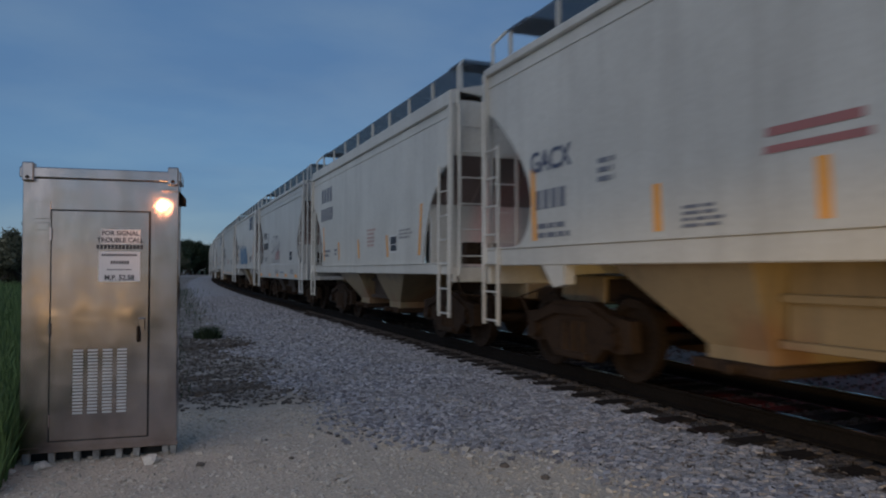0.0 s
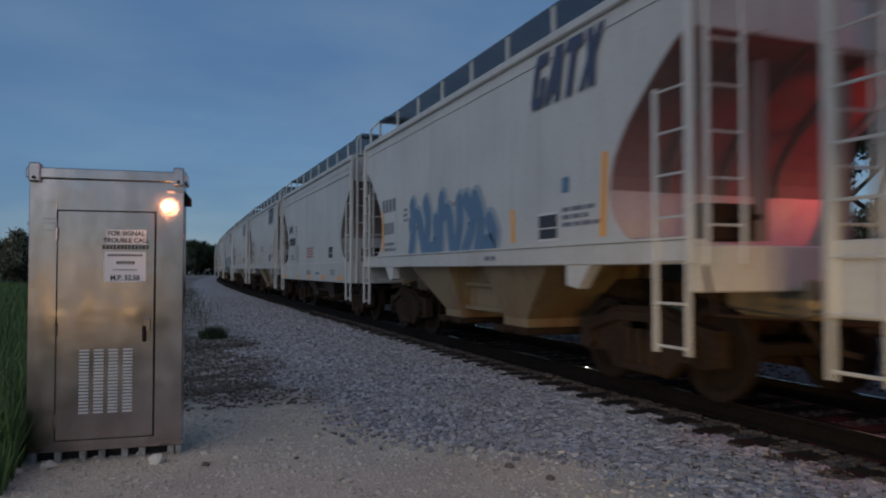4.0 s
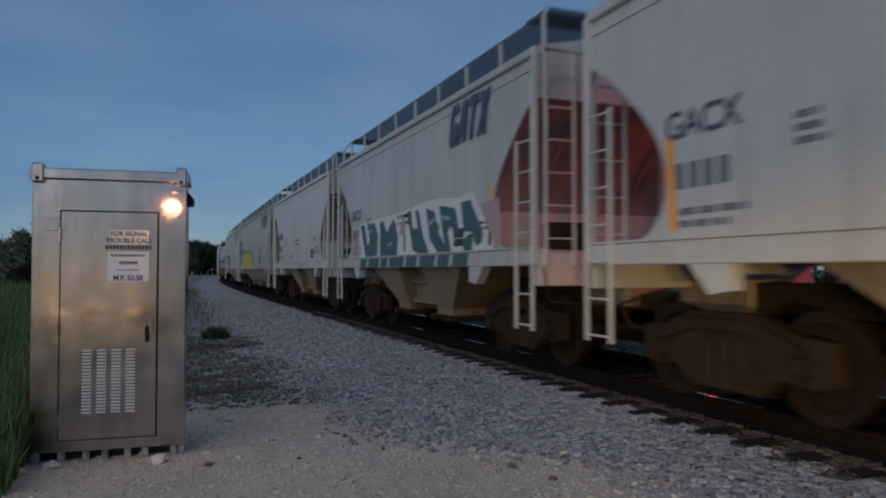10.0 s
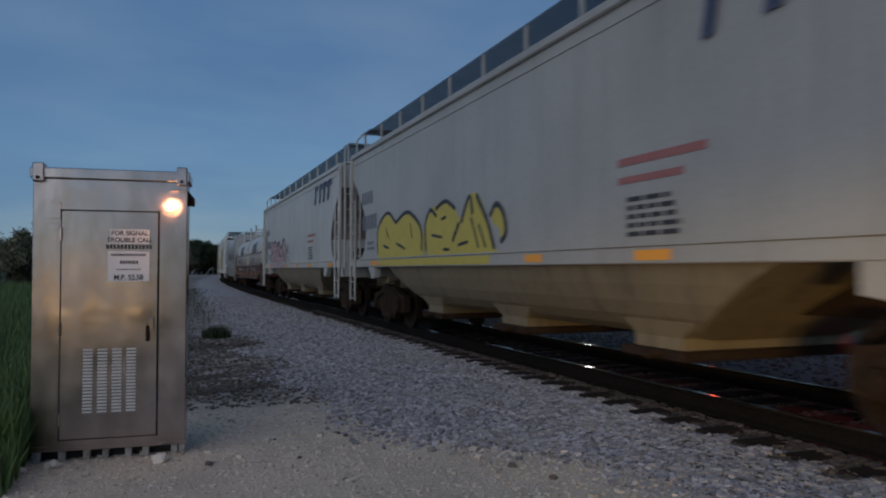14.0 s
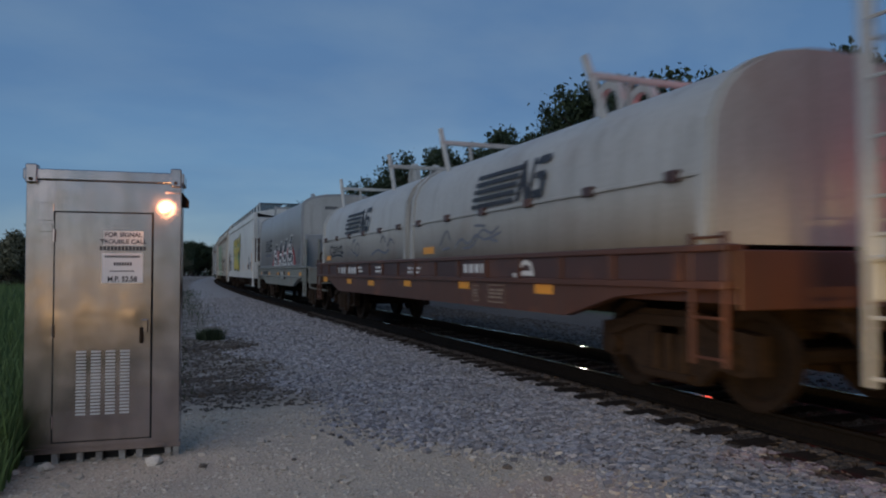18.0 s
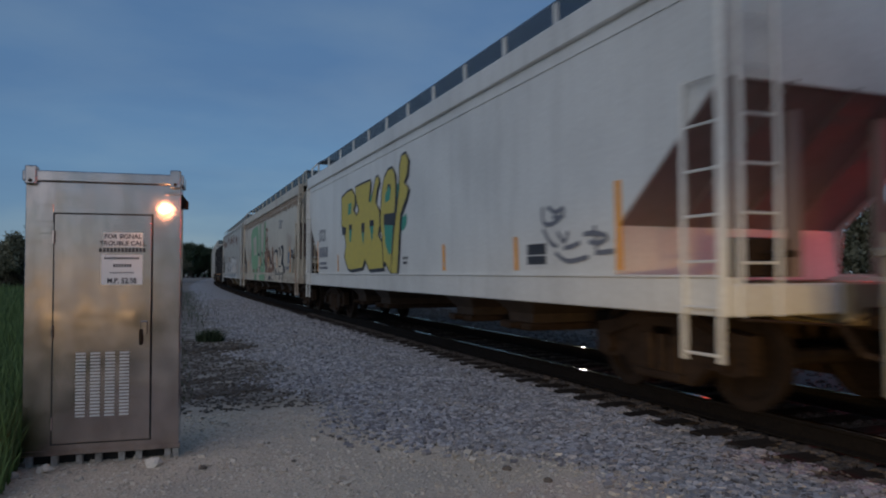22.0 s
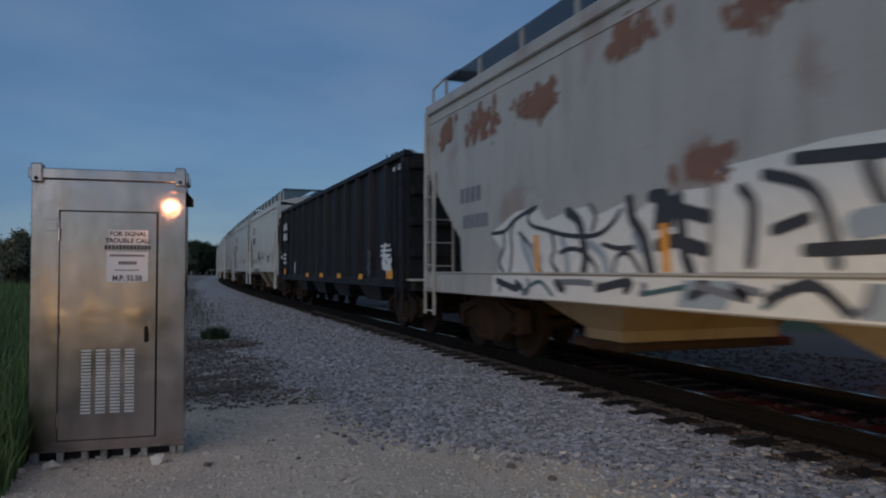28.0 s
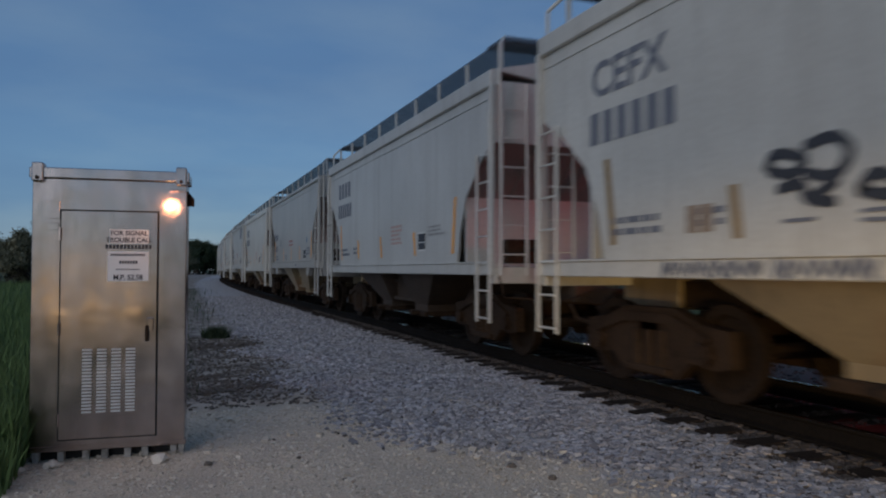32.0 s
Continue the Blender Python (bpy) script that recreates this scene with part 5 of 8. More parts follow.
for w in (0.55, 0.8, 0.45, 0.9, 0.6, 0.75, 0.5, 0.6):
    blob(c, [(x, 1.31), (x + w, 1.31), (x + w + 0.08, 1.50), (x + 0.05, 1.50)], M_DTEAL, 0.001, SILL_Y)
    x += w + 0.18
# long grey cars
for i in (10, 11):
    c = CARS[i]
    word(c, -7.1, -6.2, 2.74, 3.02, 4, M_INK)
    word(c, -7.05, -5.85, 2.15, 2.48, 6, M_INK)
    lines(c, -6.6, -5.9, 1.65, 1.9, 2, M_INK, seed=i)
    bm = rect(B(), 3.2, 4.5, 2.28, 2.36, SIDE_Y)
    part("stencil", rect(bm, 3.2, 4.2, 2.10, 2.17, SIDE_Y), M_PINKISH, c)
    lines(c, 3.35, 4.2, 1.55, 1.98, 5, M_BLACK, seed=i + 3)
    for x, w in ((-6.2, 0.6), (-3.6, 0.45), (-1.1, 0.45), (1.2, 0.45), (3.5, 0.55), (6.6, 0.55)):
        flat_strip(c, x, x + w, 1.335)
    for x, w in ((4.45, 0.35), (5.15, 0.42), (5.75, 0.42), (6.35, 0.45)):
        part("emblem_block", rect(B(), x, x + w * 0.45, 3.22, 3.78, SEAM_Y, 0.12), M_NAVY, c, "faded navy block of the owner's emblem")
        part("emblem_block", rect(B(), x + w * 0.45 + 0.13, x + w + 0.1, 3.62, 3.78, SEAM_Y, 0.04), M_NAVY, c)
c = CARS[10]
OLIVE = "olive yellow graffiti with black edges"
blob(c, [(-5.7, 1.48), (-5.75, 2.1), (-5.3, 2.35), (-4.95, 2.42), (-4.4, 2.2), (-3.9, 2.36), (-3.55, 2.32), (-2.9, 2.02), (-2.8, 1.48)], M_YELLOW, 0, label=OLIVE, soft=True)
blob(c, [(-2.55, 1.48), (-2.65, 2.02), (-2.4, 2.28), (-1.66, 2.38), (-1.33, 2.28), (-0.98, 2.03), (-0.66, 2.36), (-0.3, 2.34), (0.0, 1.92), (0.22, 1.55), (0.15, 1.48)], M_YELLOW, 0, label=OLIVE, soft=True)
blob(c, [(0.12, 2.04), (0.29, 2.15), (0.5, 2.02), (0.59, 1.8), (0.46, 1.66), (0.36, 1.83), (0.18, 1.9)], M_YELLOW, 0, label=OLIVE, soft=True)
blob(c, [(-5.5, 1.325), (0.1, 1.325), (0.15, 1.45), (-5.5, 1.45)], M_YELLOW, 0.001, SILL_Y)
brush(c, [[(-5.74, 1.6), (-5.7, 2.14), (-5.0, 2.42), (-4.43, 2.18)], [(-4.40, 2.18), (-3.66, 2.34), (-2.93, 2.02), (-2.84, 1.6)], [(-2.62, 1.6), (-2.66, 2.02), (-2.40, 2.28), (-2.11, 2.16)], [(-2.11, 2.28), (-1.66, 2.37), (-1.25, 2.22)]], 0.075, M_BLACK, 0.003, label="black graffiti edge")
brush(c, [[(-0.98, 2.0), (-0.66, 2.36), (-0.55, 2.1)], [(-0.38, 2.34), (0.0, 1.92), (0.22, 1.56)], [(0.10, 2.02), (0.29, 2.16), (0.52, 2.02), (0.60, 1.76), (0.46, 1.64)], [(-1.33, 1.72), (-1.09, 1.96)]], 0.085, M_BLACK, 0.003, label="black graffiti edge")
brush(c, [[(-2.3, 1.84), (-1.84, 1.78)], [(-1.84, 2.08), (-1.66, 2.11)], [(-1.1, 1.63), (-0.73, 1.67)], [(-1.75, 1.58), (-1.5, 1.57)], [(-4.36, 1.76), (-3.84, 1.65)], [(-0.59, 2.02), (-0.32, 1.58)], [(-0.3, 1.9), (-0.07, 1.58)], [(-5.1, 2.1), (-4.9, 1.9)], [(-5.3, 1.75), (-4.9, 1.68)], [(-3.5, 2.1), (-3.4, 1.85)]], 0.05, M_BLACK, 0.004)
c = CARS[11]
PINK, EDGE = "pink graffiti letter", "dark green-black edge of a graffiti letter"
blob(c, [(-5.66, 1.56), (-5.68, 2.02), (-5.66, 2.32), (-5.4, 2.43), (-5.15, 2.4), (-4.92, 2.28), (-4.8, 2.31), (-4.62, 2.41), (-4.34, 2.42), (-4.08, 2.35), (-3.93, 2.24), (-3.72, 2.31), (-3.67, 2.18), (-3.29, 2.38), (-3.02, 2.23), (-2.64, 2.1), (-2.42, 2.23), (-2.34, 2.4), (-2.17, 2.39), (-1.98, 2.44), (-1.83, 2.41), (-1.66, 2.31), (-1.5, 2.13), (-1.39, 1.93), (-1.34, 1.7), (-1.28, 1.49)], M_SPINK, 0.001, SIDE_Y, PINK)
blob(c, [(-5.25, 1.47), (-1.26, 1.42), (-1.38, 1.32), (-5.09, 1.35)], M_SPINK, 0.001, SILL_Y, PINK)
brush(c, [[(-5.66, 1.71), (-5.71, 2.1), (-5.57, 2.35), (-5.31, 2.42), (-5.0, 2.33), (-4.84, 2.17)], [(-4.8, 2.02), (-4.77, 2.27), (-4.55, 2.4), (-4.28, 2.41), (-4.02, 2.31), (-3.93, 2.15), (-4.01, 1.93)], [(-3.9, 2.21), (-3.67, 2.32)], [(-3.67, 2.17), (-3.29, 2.38), (-2.97, 2.21), (-2.64, 2.1), (-2.46, 2.19), (-2.34, 2.33)], [(-2.38, 2.28), (-2.29, 2.41), (-2.16, 2.37)], [(-2.19, 2.37), (-1.98, 2.44), (-1.83, 2.41), (-1.66, 2.31), (-1.5, 2.13), (-1.39, 1.93), (-1.34, 1.7), (-1.29, 1.52)], [(-4.8, 1.95), (-4.63, 1.77), (-4.35, 1.58), (-4.16, 1.49)], [(-3.29, 2.35), (-3.25, 2.05), (-3.07, 1.83), (-2.92, 1.77), (-2.78, 1.83)], [(-5.57, 1.86), (-5.37, 1.62), (-5.24, 1.51)], [(-2.26, 2.24), (-2.28, 2.03), (-2.18, 1.81), (-2.07, 1.6)]], 0.075, M_BLACK, 0.004, SIDE_Y, EDGE)
brush(c, [[(-3.86, 2.08), (-3.75, 1.75), (-3.61, 1.5)], [(-3.6, 2.14), (-3.44, 1.79)], [(-3.96, 1.76), (-3.82, 1.83)], [(-4.06, 1.57), (-3.89, 1.63)], [(-2.43, 1.78), (-2.18, 1.78), (-2.11, 1.71)], [(-2.78, 1.83), (-2.65, 1.69), (-2.52, 1.52)]], 0.045, M_BLACK, 0.004, SIDE_Y, EDGE)
blob(c, [(-5.32, 2.03), (-5.2, 2.09), (-5.11, 1.99), (-5.17, 1.87), (-5.3, 1.9)], M_BLACK, 0.004, SIDE_Y, EDGE)
blob(c, [(-4.38, 1.98), (-4.28, 2.02), (-4.19, 1.96), (-4.27, 1.9)], M_BLACK, 0.004, SIDE_Y, EDGE)
blob(c, [(-1.99, 1.95), (-1.91, 1.97), (-1.82, 1.91), (-1.72, 1.75), (-1.69, 1.61), (-1.74, 1.56), (-1.85, 1.64), (-1.95, 1.77)], M_BLACK, 0.004, SIDE_Y, EDGE)
blob(c, [(-1.87, 1.8), (-1.81, 1.79), (-1.73, 1.66), (-1.75, 1.62), (-1.82, 1.68)], M_PALE, 0.008, SIDE_Y, EDGE)
blob(c, [(-3.25, 2.14), (-3.19, 2.13), (-2.97, 1.85), (-3.02, 1.8), (-3.19, 1.88)], M_BLACK, 0.005, SIDE_Y, EDGE)
blob(c, [(-3.32, 1.59), (-3.18, 1.6), (-3.1, 1.51), (-3.14, 1.49), (-3.26, 1.5)], M_BLACK, 0.005, SIDE_Y, EDGE)
brush(c, [[(-1.34, 1.42), (-1.38, 1.32)], [(-5.25, 1.47), (-5.14, 1.39)], [(-3.23, 1.45), (-3.11, 1.39)], [(-2.03, 1.42), (-1.96, 1.33)]], 0.06, M_BLACK, 0.004, SILL_Y, EDGE)
brush(c, [[(-1.25, 1.94), (-1.08, 2.01), (-0.99, 2.06)], [(-1.05, 1.98), (-0.91, 2.16), (-0.83, 2.12), (-0.86, 1.96)], [(-0.94, 1.92), (-0.81, 1.92)], [(-0.86, 1.9), (-0.59, 1.84)], [(-1.31, 1.83), (-1.24, 1.83)], [(-0.92, 1.68), (-0.79, 1.64)], [(-0.81, 1.71), (-0.64, 1.71)], [(-0.71, 1.65), (-0.6, 1.51)], [(-1.22, 1.99), (-1.08, 1.93)], [(-0.95, 2.06), (-0.84, 2.07)]], 0.045, M_DTEAL, 0.002, SIDE_Y, "thin dark green tag")


# the coil cars
def on_hood(foot, shoulder, crown, square=0.62):
    def y(z):
        if z <= shoulder:
            return -1.479
        q = min(1.0, (z - shoulder) / (crown - shoulder)) ** (1 / square)
        return -1.484 * math.sqrt(max(0.0, 1 - q * q)) - 0.012
    return y


H1, H2 = on_hood(1.47, 2.1, 3.28), on_hood(1.40, 3.02, 3.80, 0.40)
c = CARS[12]
for x0 in (-5.01, 2.96):
    for k in range(5):
        part("emblem_stripe", rect(B(), x0 + 0.04 * k, x0 + 1.36 + 0.05 * k, 2.16 + k * 0.105, 2.22 + k * 0.105, H1), M_BLACK, c, "black stripe of the owner's emblem")
    for o in ([(1.36, 2.16), (1.52, 2.16), (1.74, 2.68), (1.58, 2.68)], [(1.54, 2.62), (1.72, 2.68), (1.92, 2.16), (1.76, 2.16)], [(1.86, 2.16), (2.0, 2.16), (2.2, 2.68), (2.06, 2.68)],
              [(2.10, 2.16), (2.56, 2.16), (2.60, 2.26), (2.14, 2.26)], [(2.46, 2.26), (2.60, 2.26), (2.70, 2.46), (2.54, 2.46)], [(2.24, 2.40), (2.64, 2.40), (2.68, 2.48), (2.28, 2.48)], [(2.28, 2.58), (2.76, 2.58), (2.80, 2.68), (2.32, 2.68)]):
        part("emblem_block", patch(B(), [(x0 + 1.42 + (u - 1.36) * 0.60, v) for u, v in o], H1), M_BLACK, c, "black block of the owner's emblem")
for x, w, z, h in ((-7.41, 0.49, 0.95, 0.14), (-4.67, 0.44, 0.94, 0.12), (-2.75, 0.48, 0.93, 0.11), (-0.2, 0.42, 0.96, 0.11), (2.50, 0.42, 0.98, 0.12), (4.95, 0.45, 0.97, 0.12)):
    flat_strip(c, x, x + w, z, -1.516, h)
for x in (-7.17, 0.80):
    flat_strip(c, x, x + 0.54, 1.54, -1.484, 0.12)
RIM_Y = -1.538
mark(c, "CR", -5.75, -5.30, 1.19, 1.34, M_LETTER, RIM_Y)
word(c, -5.20, -3.74, 1.19, 1.34, 6, M_LETTER, RIM_Y)
word(c, 2.76, 3.53, 1.22, 1.35, 4, M_LETTER, RIM_Y)
lines(c, -3.67, -3.05, 1.20, 1.36, 2, M_LETTER, RIM_Y, 5)
lines(c, -2.05, -1.45, 1.20, 1.36, 2, M_LETTER, RIM_Y, 6)
lines(c, 0.1, 0.8, 1.19, 1.33, 2, M_LETTER, RIM_Y, 9)
graffiti(c, [[(4.45, 1.19), (4.75, 1.22), (4.95, 1.21)], [(4.58, 1.26), (4.70, 1.35), (4.86, 1.34), (4.93, 1.25)]], 0.06, M_LETTER, None, y=RIM_Y - 0.001, label="smudged pale chalk mark")
for x0, x1, z0, z1 in ((3.05, 3.27, 0.81, 1.04), (3.59, 4.11, 0.81, 1.06)):
    bm = B()
    for u0, u1, v0, v1 in ((x0, x1, z0, z0 + 0.015), (x0, x1, z1 - 0.015, z1), (x0, x0 + 0.015, z0 + 0.015, z1 - 0.015), (x1 - 0.015, x1, z0 + 0.015, z1 - 0.015)):
        rect(bm, u0, u1, v0, v1, -1.516)
    part("stencil", bm, M_STAIN, c, "pale outlined data panel")
    lines(c, x0 + 0.04, x1 - 0.04, z0 + 0.05, z1 - 0.05, 3, M_STAIN, -1.516, 11)
# sprayed loops on the far hood, a running scrawl on the near one
LOOSE = "loose black tag lines"
brush(c, [[(-6.42, 1.88), (-6.66, 1.90), (-6.72, 1.74), (-6.52, 1.68), (-6.40, 1.76)], [(-6.36, 1.80), (-6.22, 1.90), (-6.10, 1.78), (-6.24, 1.70), (-6.36, 1.78)], [(-6.06, 1.74), (-5.92, 1.90), (-5.82, 1.72), (-5.68, 1.88)],
          [(-5.62, 1.68), (-5.50, 1.90), (-5.36, 1.80), (-5.48, 1.70), (-5.22, 1.72)], [(-6.60, 1.62), (-5.90, 1.66), (-5.30, 1.62)]], 0.05, M_BLACK, 0.001, H1, LOOSE)
brush(c, [[(-4.80, 1.86), (-4.70, 1.64), (-4.56, 1.84)], [(-4.44, 1.60), (-4.30, 1.92), (-4.10, 1.94)], [(-4.36, 1.76), (-4.10, 1.66), (-3.98, 1.80)],
          [(-3.92, 1.60), (-3.72, 1.64), (-3.65, 1.78), (-3.76, 1.90), (-3.94, 1.86), (-4.00, 1.70), (-3.92, 1.60)], [(-4.24, 1.98), (-4.00, 2.00)]], 0.038, M_INK, 0.001, H1, LOOSE)
brush(c, [[(-2.60, 1.60), (-2.10, 1.70), (-1.60, 1.62), (-1.30, 1.68)], [(-1.90, 1.86), (-1.70, 1.98), (-1.52, 1.84)], [(-1.40, 1.76), (-1.16, 1.90), (-0.95, 1.80)]], 0.045, M_INK, 0.001, H1, LOOSE)
brush(c, [[(2.28, 1.62), (2.52, 1.74), (2.80, 1.66), (3.10, 1.78), (3.40, 1.70), (3.92, 1.78)], [(2.62, 1.60), (2.95, 1.62), (3.30, 1.84), (3.62, 1.78), (3.84, 1.86)], [(3.60, 1.70), (3.80, 1.66)], [(3.06, 1.92), (3.40, 1.90)]], 0.04, M_INK, 0.001, H1, LOOSE)
brush(c, [[(1.62, 1.66), (1.90, 1.90), (2.08, 1.72)], [(1.74, 1.60), (2.04, 1.62)]], 0.04, M_INK, 0.001, H1, LOOSE)
c = CARS[13]
for k in range(5):
    part("emblem_stripe", rect(B(), -3.9 + 0.04 * k, -3.22, 2.08 + k * 0.10, 2.13 + k * 0.10, H2), M_BLACK, c, "black stripe of the owner's emblem")
for o in ([(-3.0, 2.05), (-2.88, 2.05), (-2.82, 2.55), (-2.94, 2.55)], [(-2.94, 2.5), (-2.8, 2.55), (-2.62, 2.05), (-2.76, 2.05)], [(-2.66, 2.05), (-2.55, 2.05), (-2.48, 2.55), (-2.60, 2.55)],
          [(-2.42, 2.07), (-1.98, 2.07), (-1.96, 2.17), (-2.40, 2.17)], [(-2.08, 2.17), (-1.96, 2.17), (-1.92, 2.34), (-2.04, 2.34)], [(-2.36, 2.28), (-2.0, 2.28), (-1.98, 2.37), (-2.34, 2.37)], [(-2.32, 2.46), (-1.88, 2.46), (-1.86, 2.56), (-2.30, 2.56)]):
    part("emblem_block", patch(B(), o, H2), M_BLACK, c, "black block of the owner's emblem")
word(c, -3.95, -2.0, 1.86, 1.97, 16, M_INK, H2)
RED_BACK = "red graffiti backing"
blob(c, [(-1.8, 1.43), (-1.35, 1.85), (-1.0, 2.1), (-0.2, 2.05), (0.5, 2.0), (1.5, 2.05), (2.6, 2.1), (2.9, 1.43)], M_SRED, 0.0, H2, RED_BACK)
blob(c, [(2.9, 2.12), (3.35, 2.14), (3.6, 1.95), (3.82, 1.73), (3.97, 1.43), (2.9, 1.43)], M_SRED, 0.0, H2, RED_BACK)
for k, (x, w, top) in enumerate(((-1.30, 1.12, 2.30), (-0.02, 1.10, 2.36), (1.10, 1.12, 2.42), (2.24, 1.25, 2.50))):
    q = lambda pts: [(x + u * w, 1.43 + v * (top - 1.43)) for u, v in pts]
    blob(c, q([(0.02, 0.0), (0.06, 0.40), (0.10, 0.80), (0.28, 0.70), (0.40, 0.86), (0.58, 1.03), (0.92, 1.04), (0.80, 0.82), (0.90, 0.62), (0.82, 0.48), (1.02, 0.34), (1.02, 0.0)]), M_LETTER, 0.004, H2, "white edge of a graffiti letter")
    blob(c, q([(0.08, 0.0), (0.13, 0.40), (0.14, 0.70), (0.28, 0.62), (0.42, 0.80), (0.60, 0.98), (0.86, 1.0), (0.74, 0.82), (0.84, 0.62), (0.74, 0.46), (0.97, 0.32), (0.97, 0.0)]), M_BLACK, 0.009, H2, "black graffiti letter")
    curls = [[(0.20, 0.58), (0.16, 0.30), (0.34, 0.20), (0.66, 0.24), (0.74, 0.36)], [(0.34, 0.46), (0.54, 0.50), (0.76, 0.46)], [(0.14, 0.02), (0.30, 0.10), (0.44, 0.02)], [(0.56, 0.02), (0.68, 0.12), (0.86, 0.02)]]
    if k % 3 == 0:
        curls += [[(0.34, 0.46), (0.36, 0.66), (0.58, 0.70), (0.66, 0.56)]]
    brush(c, [q(u) for u in curls], 0.085, M_LETTER, 0.014, H2, "white curl in a graffiti letter")
    brush(c, [q([(0.62, 0.92), (0.72, 0.80)]), q([(0.80, 0.22), (0.88, 0.08)])], 0.03, M_SGREY, 0.018, H2)
lines(c, 4.35, 5.05, 1.70, 2.02, 5, M_INK, H2, 3)
for x, w in ((-5.1, 0.3), (-2.65, 0.5), (-0.05, 0.42), (2.5, 0.45), (4.85, 0.4)):
    flat_strip(c, x, x + w, 1.08, -1.516, 0.13)
word(c, -4.3, -2.9, 1.08, 1.24, 6, M_BLACK, -1.516)
part("stencil", rect(B(), 0.85, 1.42, 0.97, 1.22, -1.516), M_PALE, c, "pale pinkish panel on the sill")
graffiti(c, [[(0.35, 1.15), (0.5, 1.1)], [(1.55, 1.2), (1.7, 1.15)], [(1.6, 1.02), (1.9, 1.0)], [(-0.35, 1.12), (-0.3, 1.08)]], 0.12, M_IRON, None, y=-1.517, label="dark smudges on the sill")
bm = B()
for k in range(16):
    a, b = k * math.pi / 8, (k + 1) * math.pi / 8
    rod(bm, (5.62, -0.62 + 0.35 * math.cos(a), 1.66 + 0.35 * math.sin(a)), (5.62, -0.62 + 0.35 * math.cos(b), 1.66 + 0.35 * math.sin(b)), 0.024, 6)
brake = part("brake_wheel", bm, M_IRON, c, "black spoked hand brake wheel")
for k in range(8):
    a = k * math.pi / 4 + 0.2
    part("spoke", rod(B(), (5.62, -0.62, 1.66), (5.62, -0.62 + 0.35 * math.cos(a), 1.66 + 0.35 * math.sin(a)), 0.016, 5), M_IRON, brake)
part("hub", rod(B(), (5.58, -0.62, 1.66), (5.68, -0.62, 1.66), 0.07, 10), M_IRON, brake)
part("brake_housing", box(B(), 5.35, 5.58, -0.80, -0.44, 1.46, 1.84, 0.05), M_IRON, brake)
part("brake_stand", box(B(), 5.25, 5.36, -1.42, -0.3, 1.33, 2.45, 0.02), M_COIL2, c)

bm = B()
loft(bm, [hood_section(x, 1.43, 1.43, 3.02, 3.76, 14, 0.40) for x in (5.153, 5.17)])
end = part("hood_end", bm, M_COIL, c, "pale grey end plate of the hood")
for z, y0, y1, n in ((3.30, -0.72, 0.52, 15), (3.12, -0.38, 0.28, 8)):
    step = (y1 - y0) / n
    for i in range(n):
        part("stencil", box(B(), 5.17, 5.173, y0 + i * step, y0 + (i + 0.75) * step, z, z + 0.10), M_BLACK, end)
part("weld_seam", box(B(), 5.17, 5.18, -1.40, 1.40, 2.52, 2.54), M_COIL, end)
for y in (-1.38, -0.95, -0.32):
    part("stand_post", box(B(), 5.36, 5.43, y - 0.04, y + 0.04, 1.33, 2.3 if y < -0.9 else 1.5, 0.01), M_SILL, c)
rails = [(5.9, -1.35, 1.30), (6.05, -1.38, 0.72), (6.05, -0.75, 0.60)]
bm = B()
for a, b in zip(rails, rails[1:]):
    rod(bm, a, b, 0.03, 6)
part("uncoupling_lever", bm, M_SILL, c)

# long cream car with the tall yellow word
c = CARS[14]
BIKE = [[(-4.46, 3.14), (-3.91, 3.23), (-3.45, 3.25), (-3.14, 3.09), (-3.09, 2.88), (-3.26, 2.73), (-2.94, 2.58), (-2.78, 2.69), (-2.99, 2.92), (-3.1, 3.26), (-2.55, 3.27), (-1.75, 3.27), (-1.86, 2.88), (-1.92, 2.81), (-1.67, 2.88), (-1.36, 3.28), (-1.16, 3.29), (-1.07, 3.14), (-1.25, 3.0), (-1.37, 2.75), (-1.09, 2.56), (-1.04, 2.26), (-1.18, 2.03), (-0.86, 1.88), (-0.8, 1.4), (-0.77, 1.32), (-1.85, 1.29), (-2.24, 1.53), (-2.42, 1.34), (-3.46, 1.29), (-3.77, 1.32), (-4.16, 1.62), (-4.0, 1.9), (-4.19, 2.37), (-4.46, 2.4)],
      [(-0.98, 2.6), (-0.89, 2.96), (-0.74, 3.2), (-0.46, 3.33), (-0.17, 3.33), (-0.01, 3.19), (0.05, 2.96), (0.03, 2.6), (-0.03, 2.43), (-0.2, 1.55), (-0.27, 1.22), (-0.67, 1.45), (-0.8, 1.4), (-0.86, 1.88), (-1.02, 2.26)],
      [(0.27, 3.26), (0.4, 3.48), (0.65, 3.5), (0.82, 3.35), (0.76, 3.08), (0.56, 2.95), (0.84, 2.81), (0.69, 2.62), (0.35, 2.35), (0.25, 1.75), (0.15, 1.22), (-0.27, 1.22), (-0.18, 1.57), (-0.06, 2.04), (0.09, 2.43), (0.26, 2.84)]]
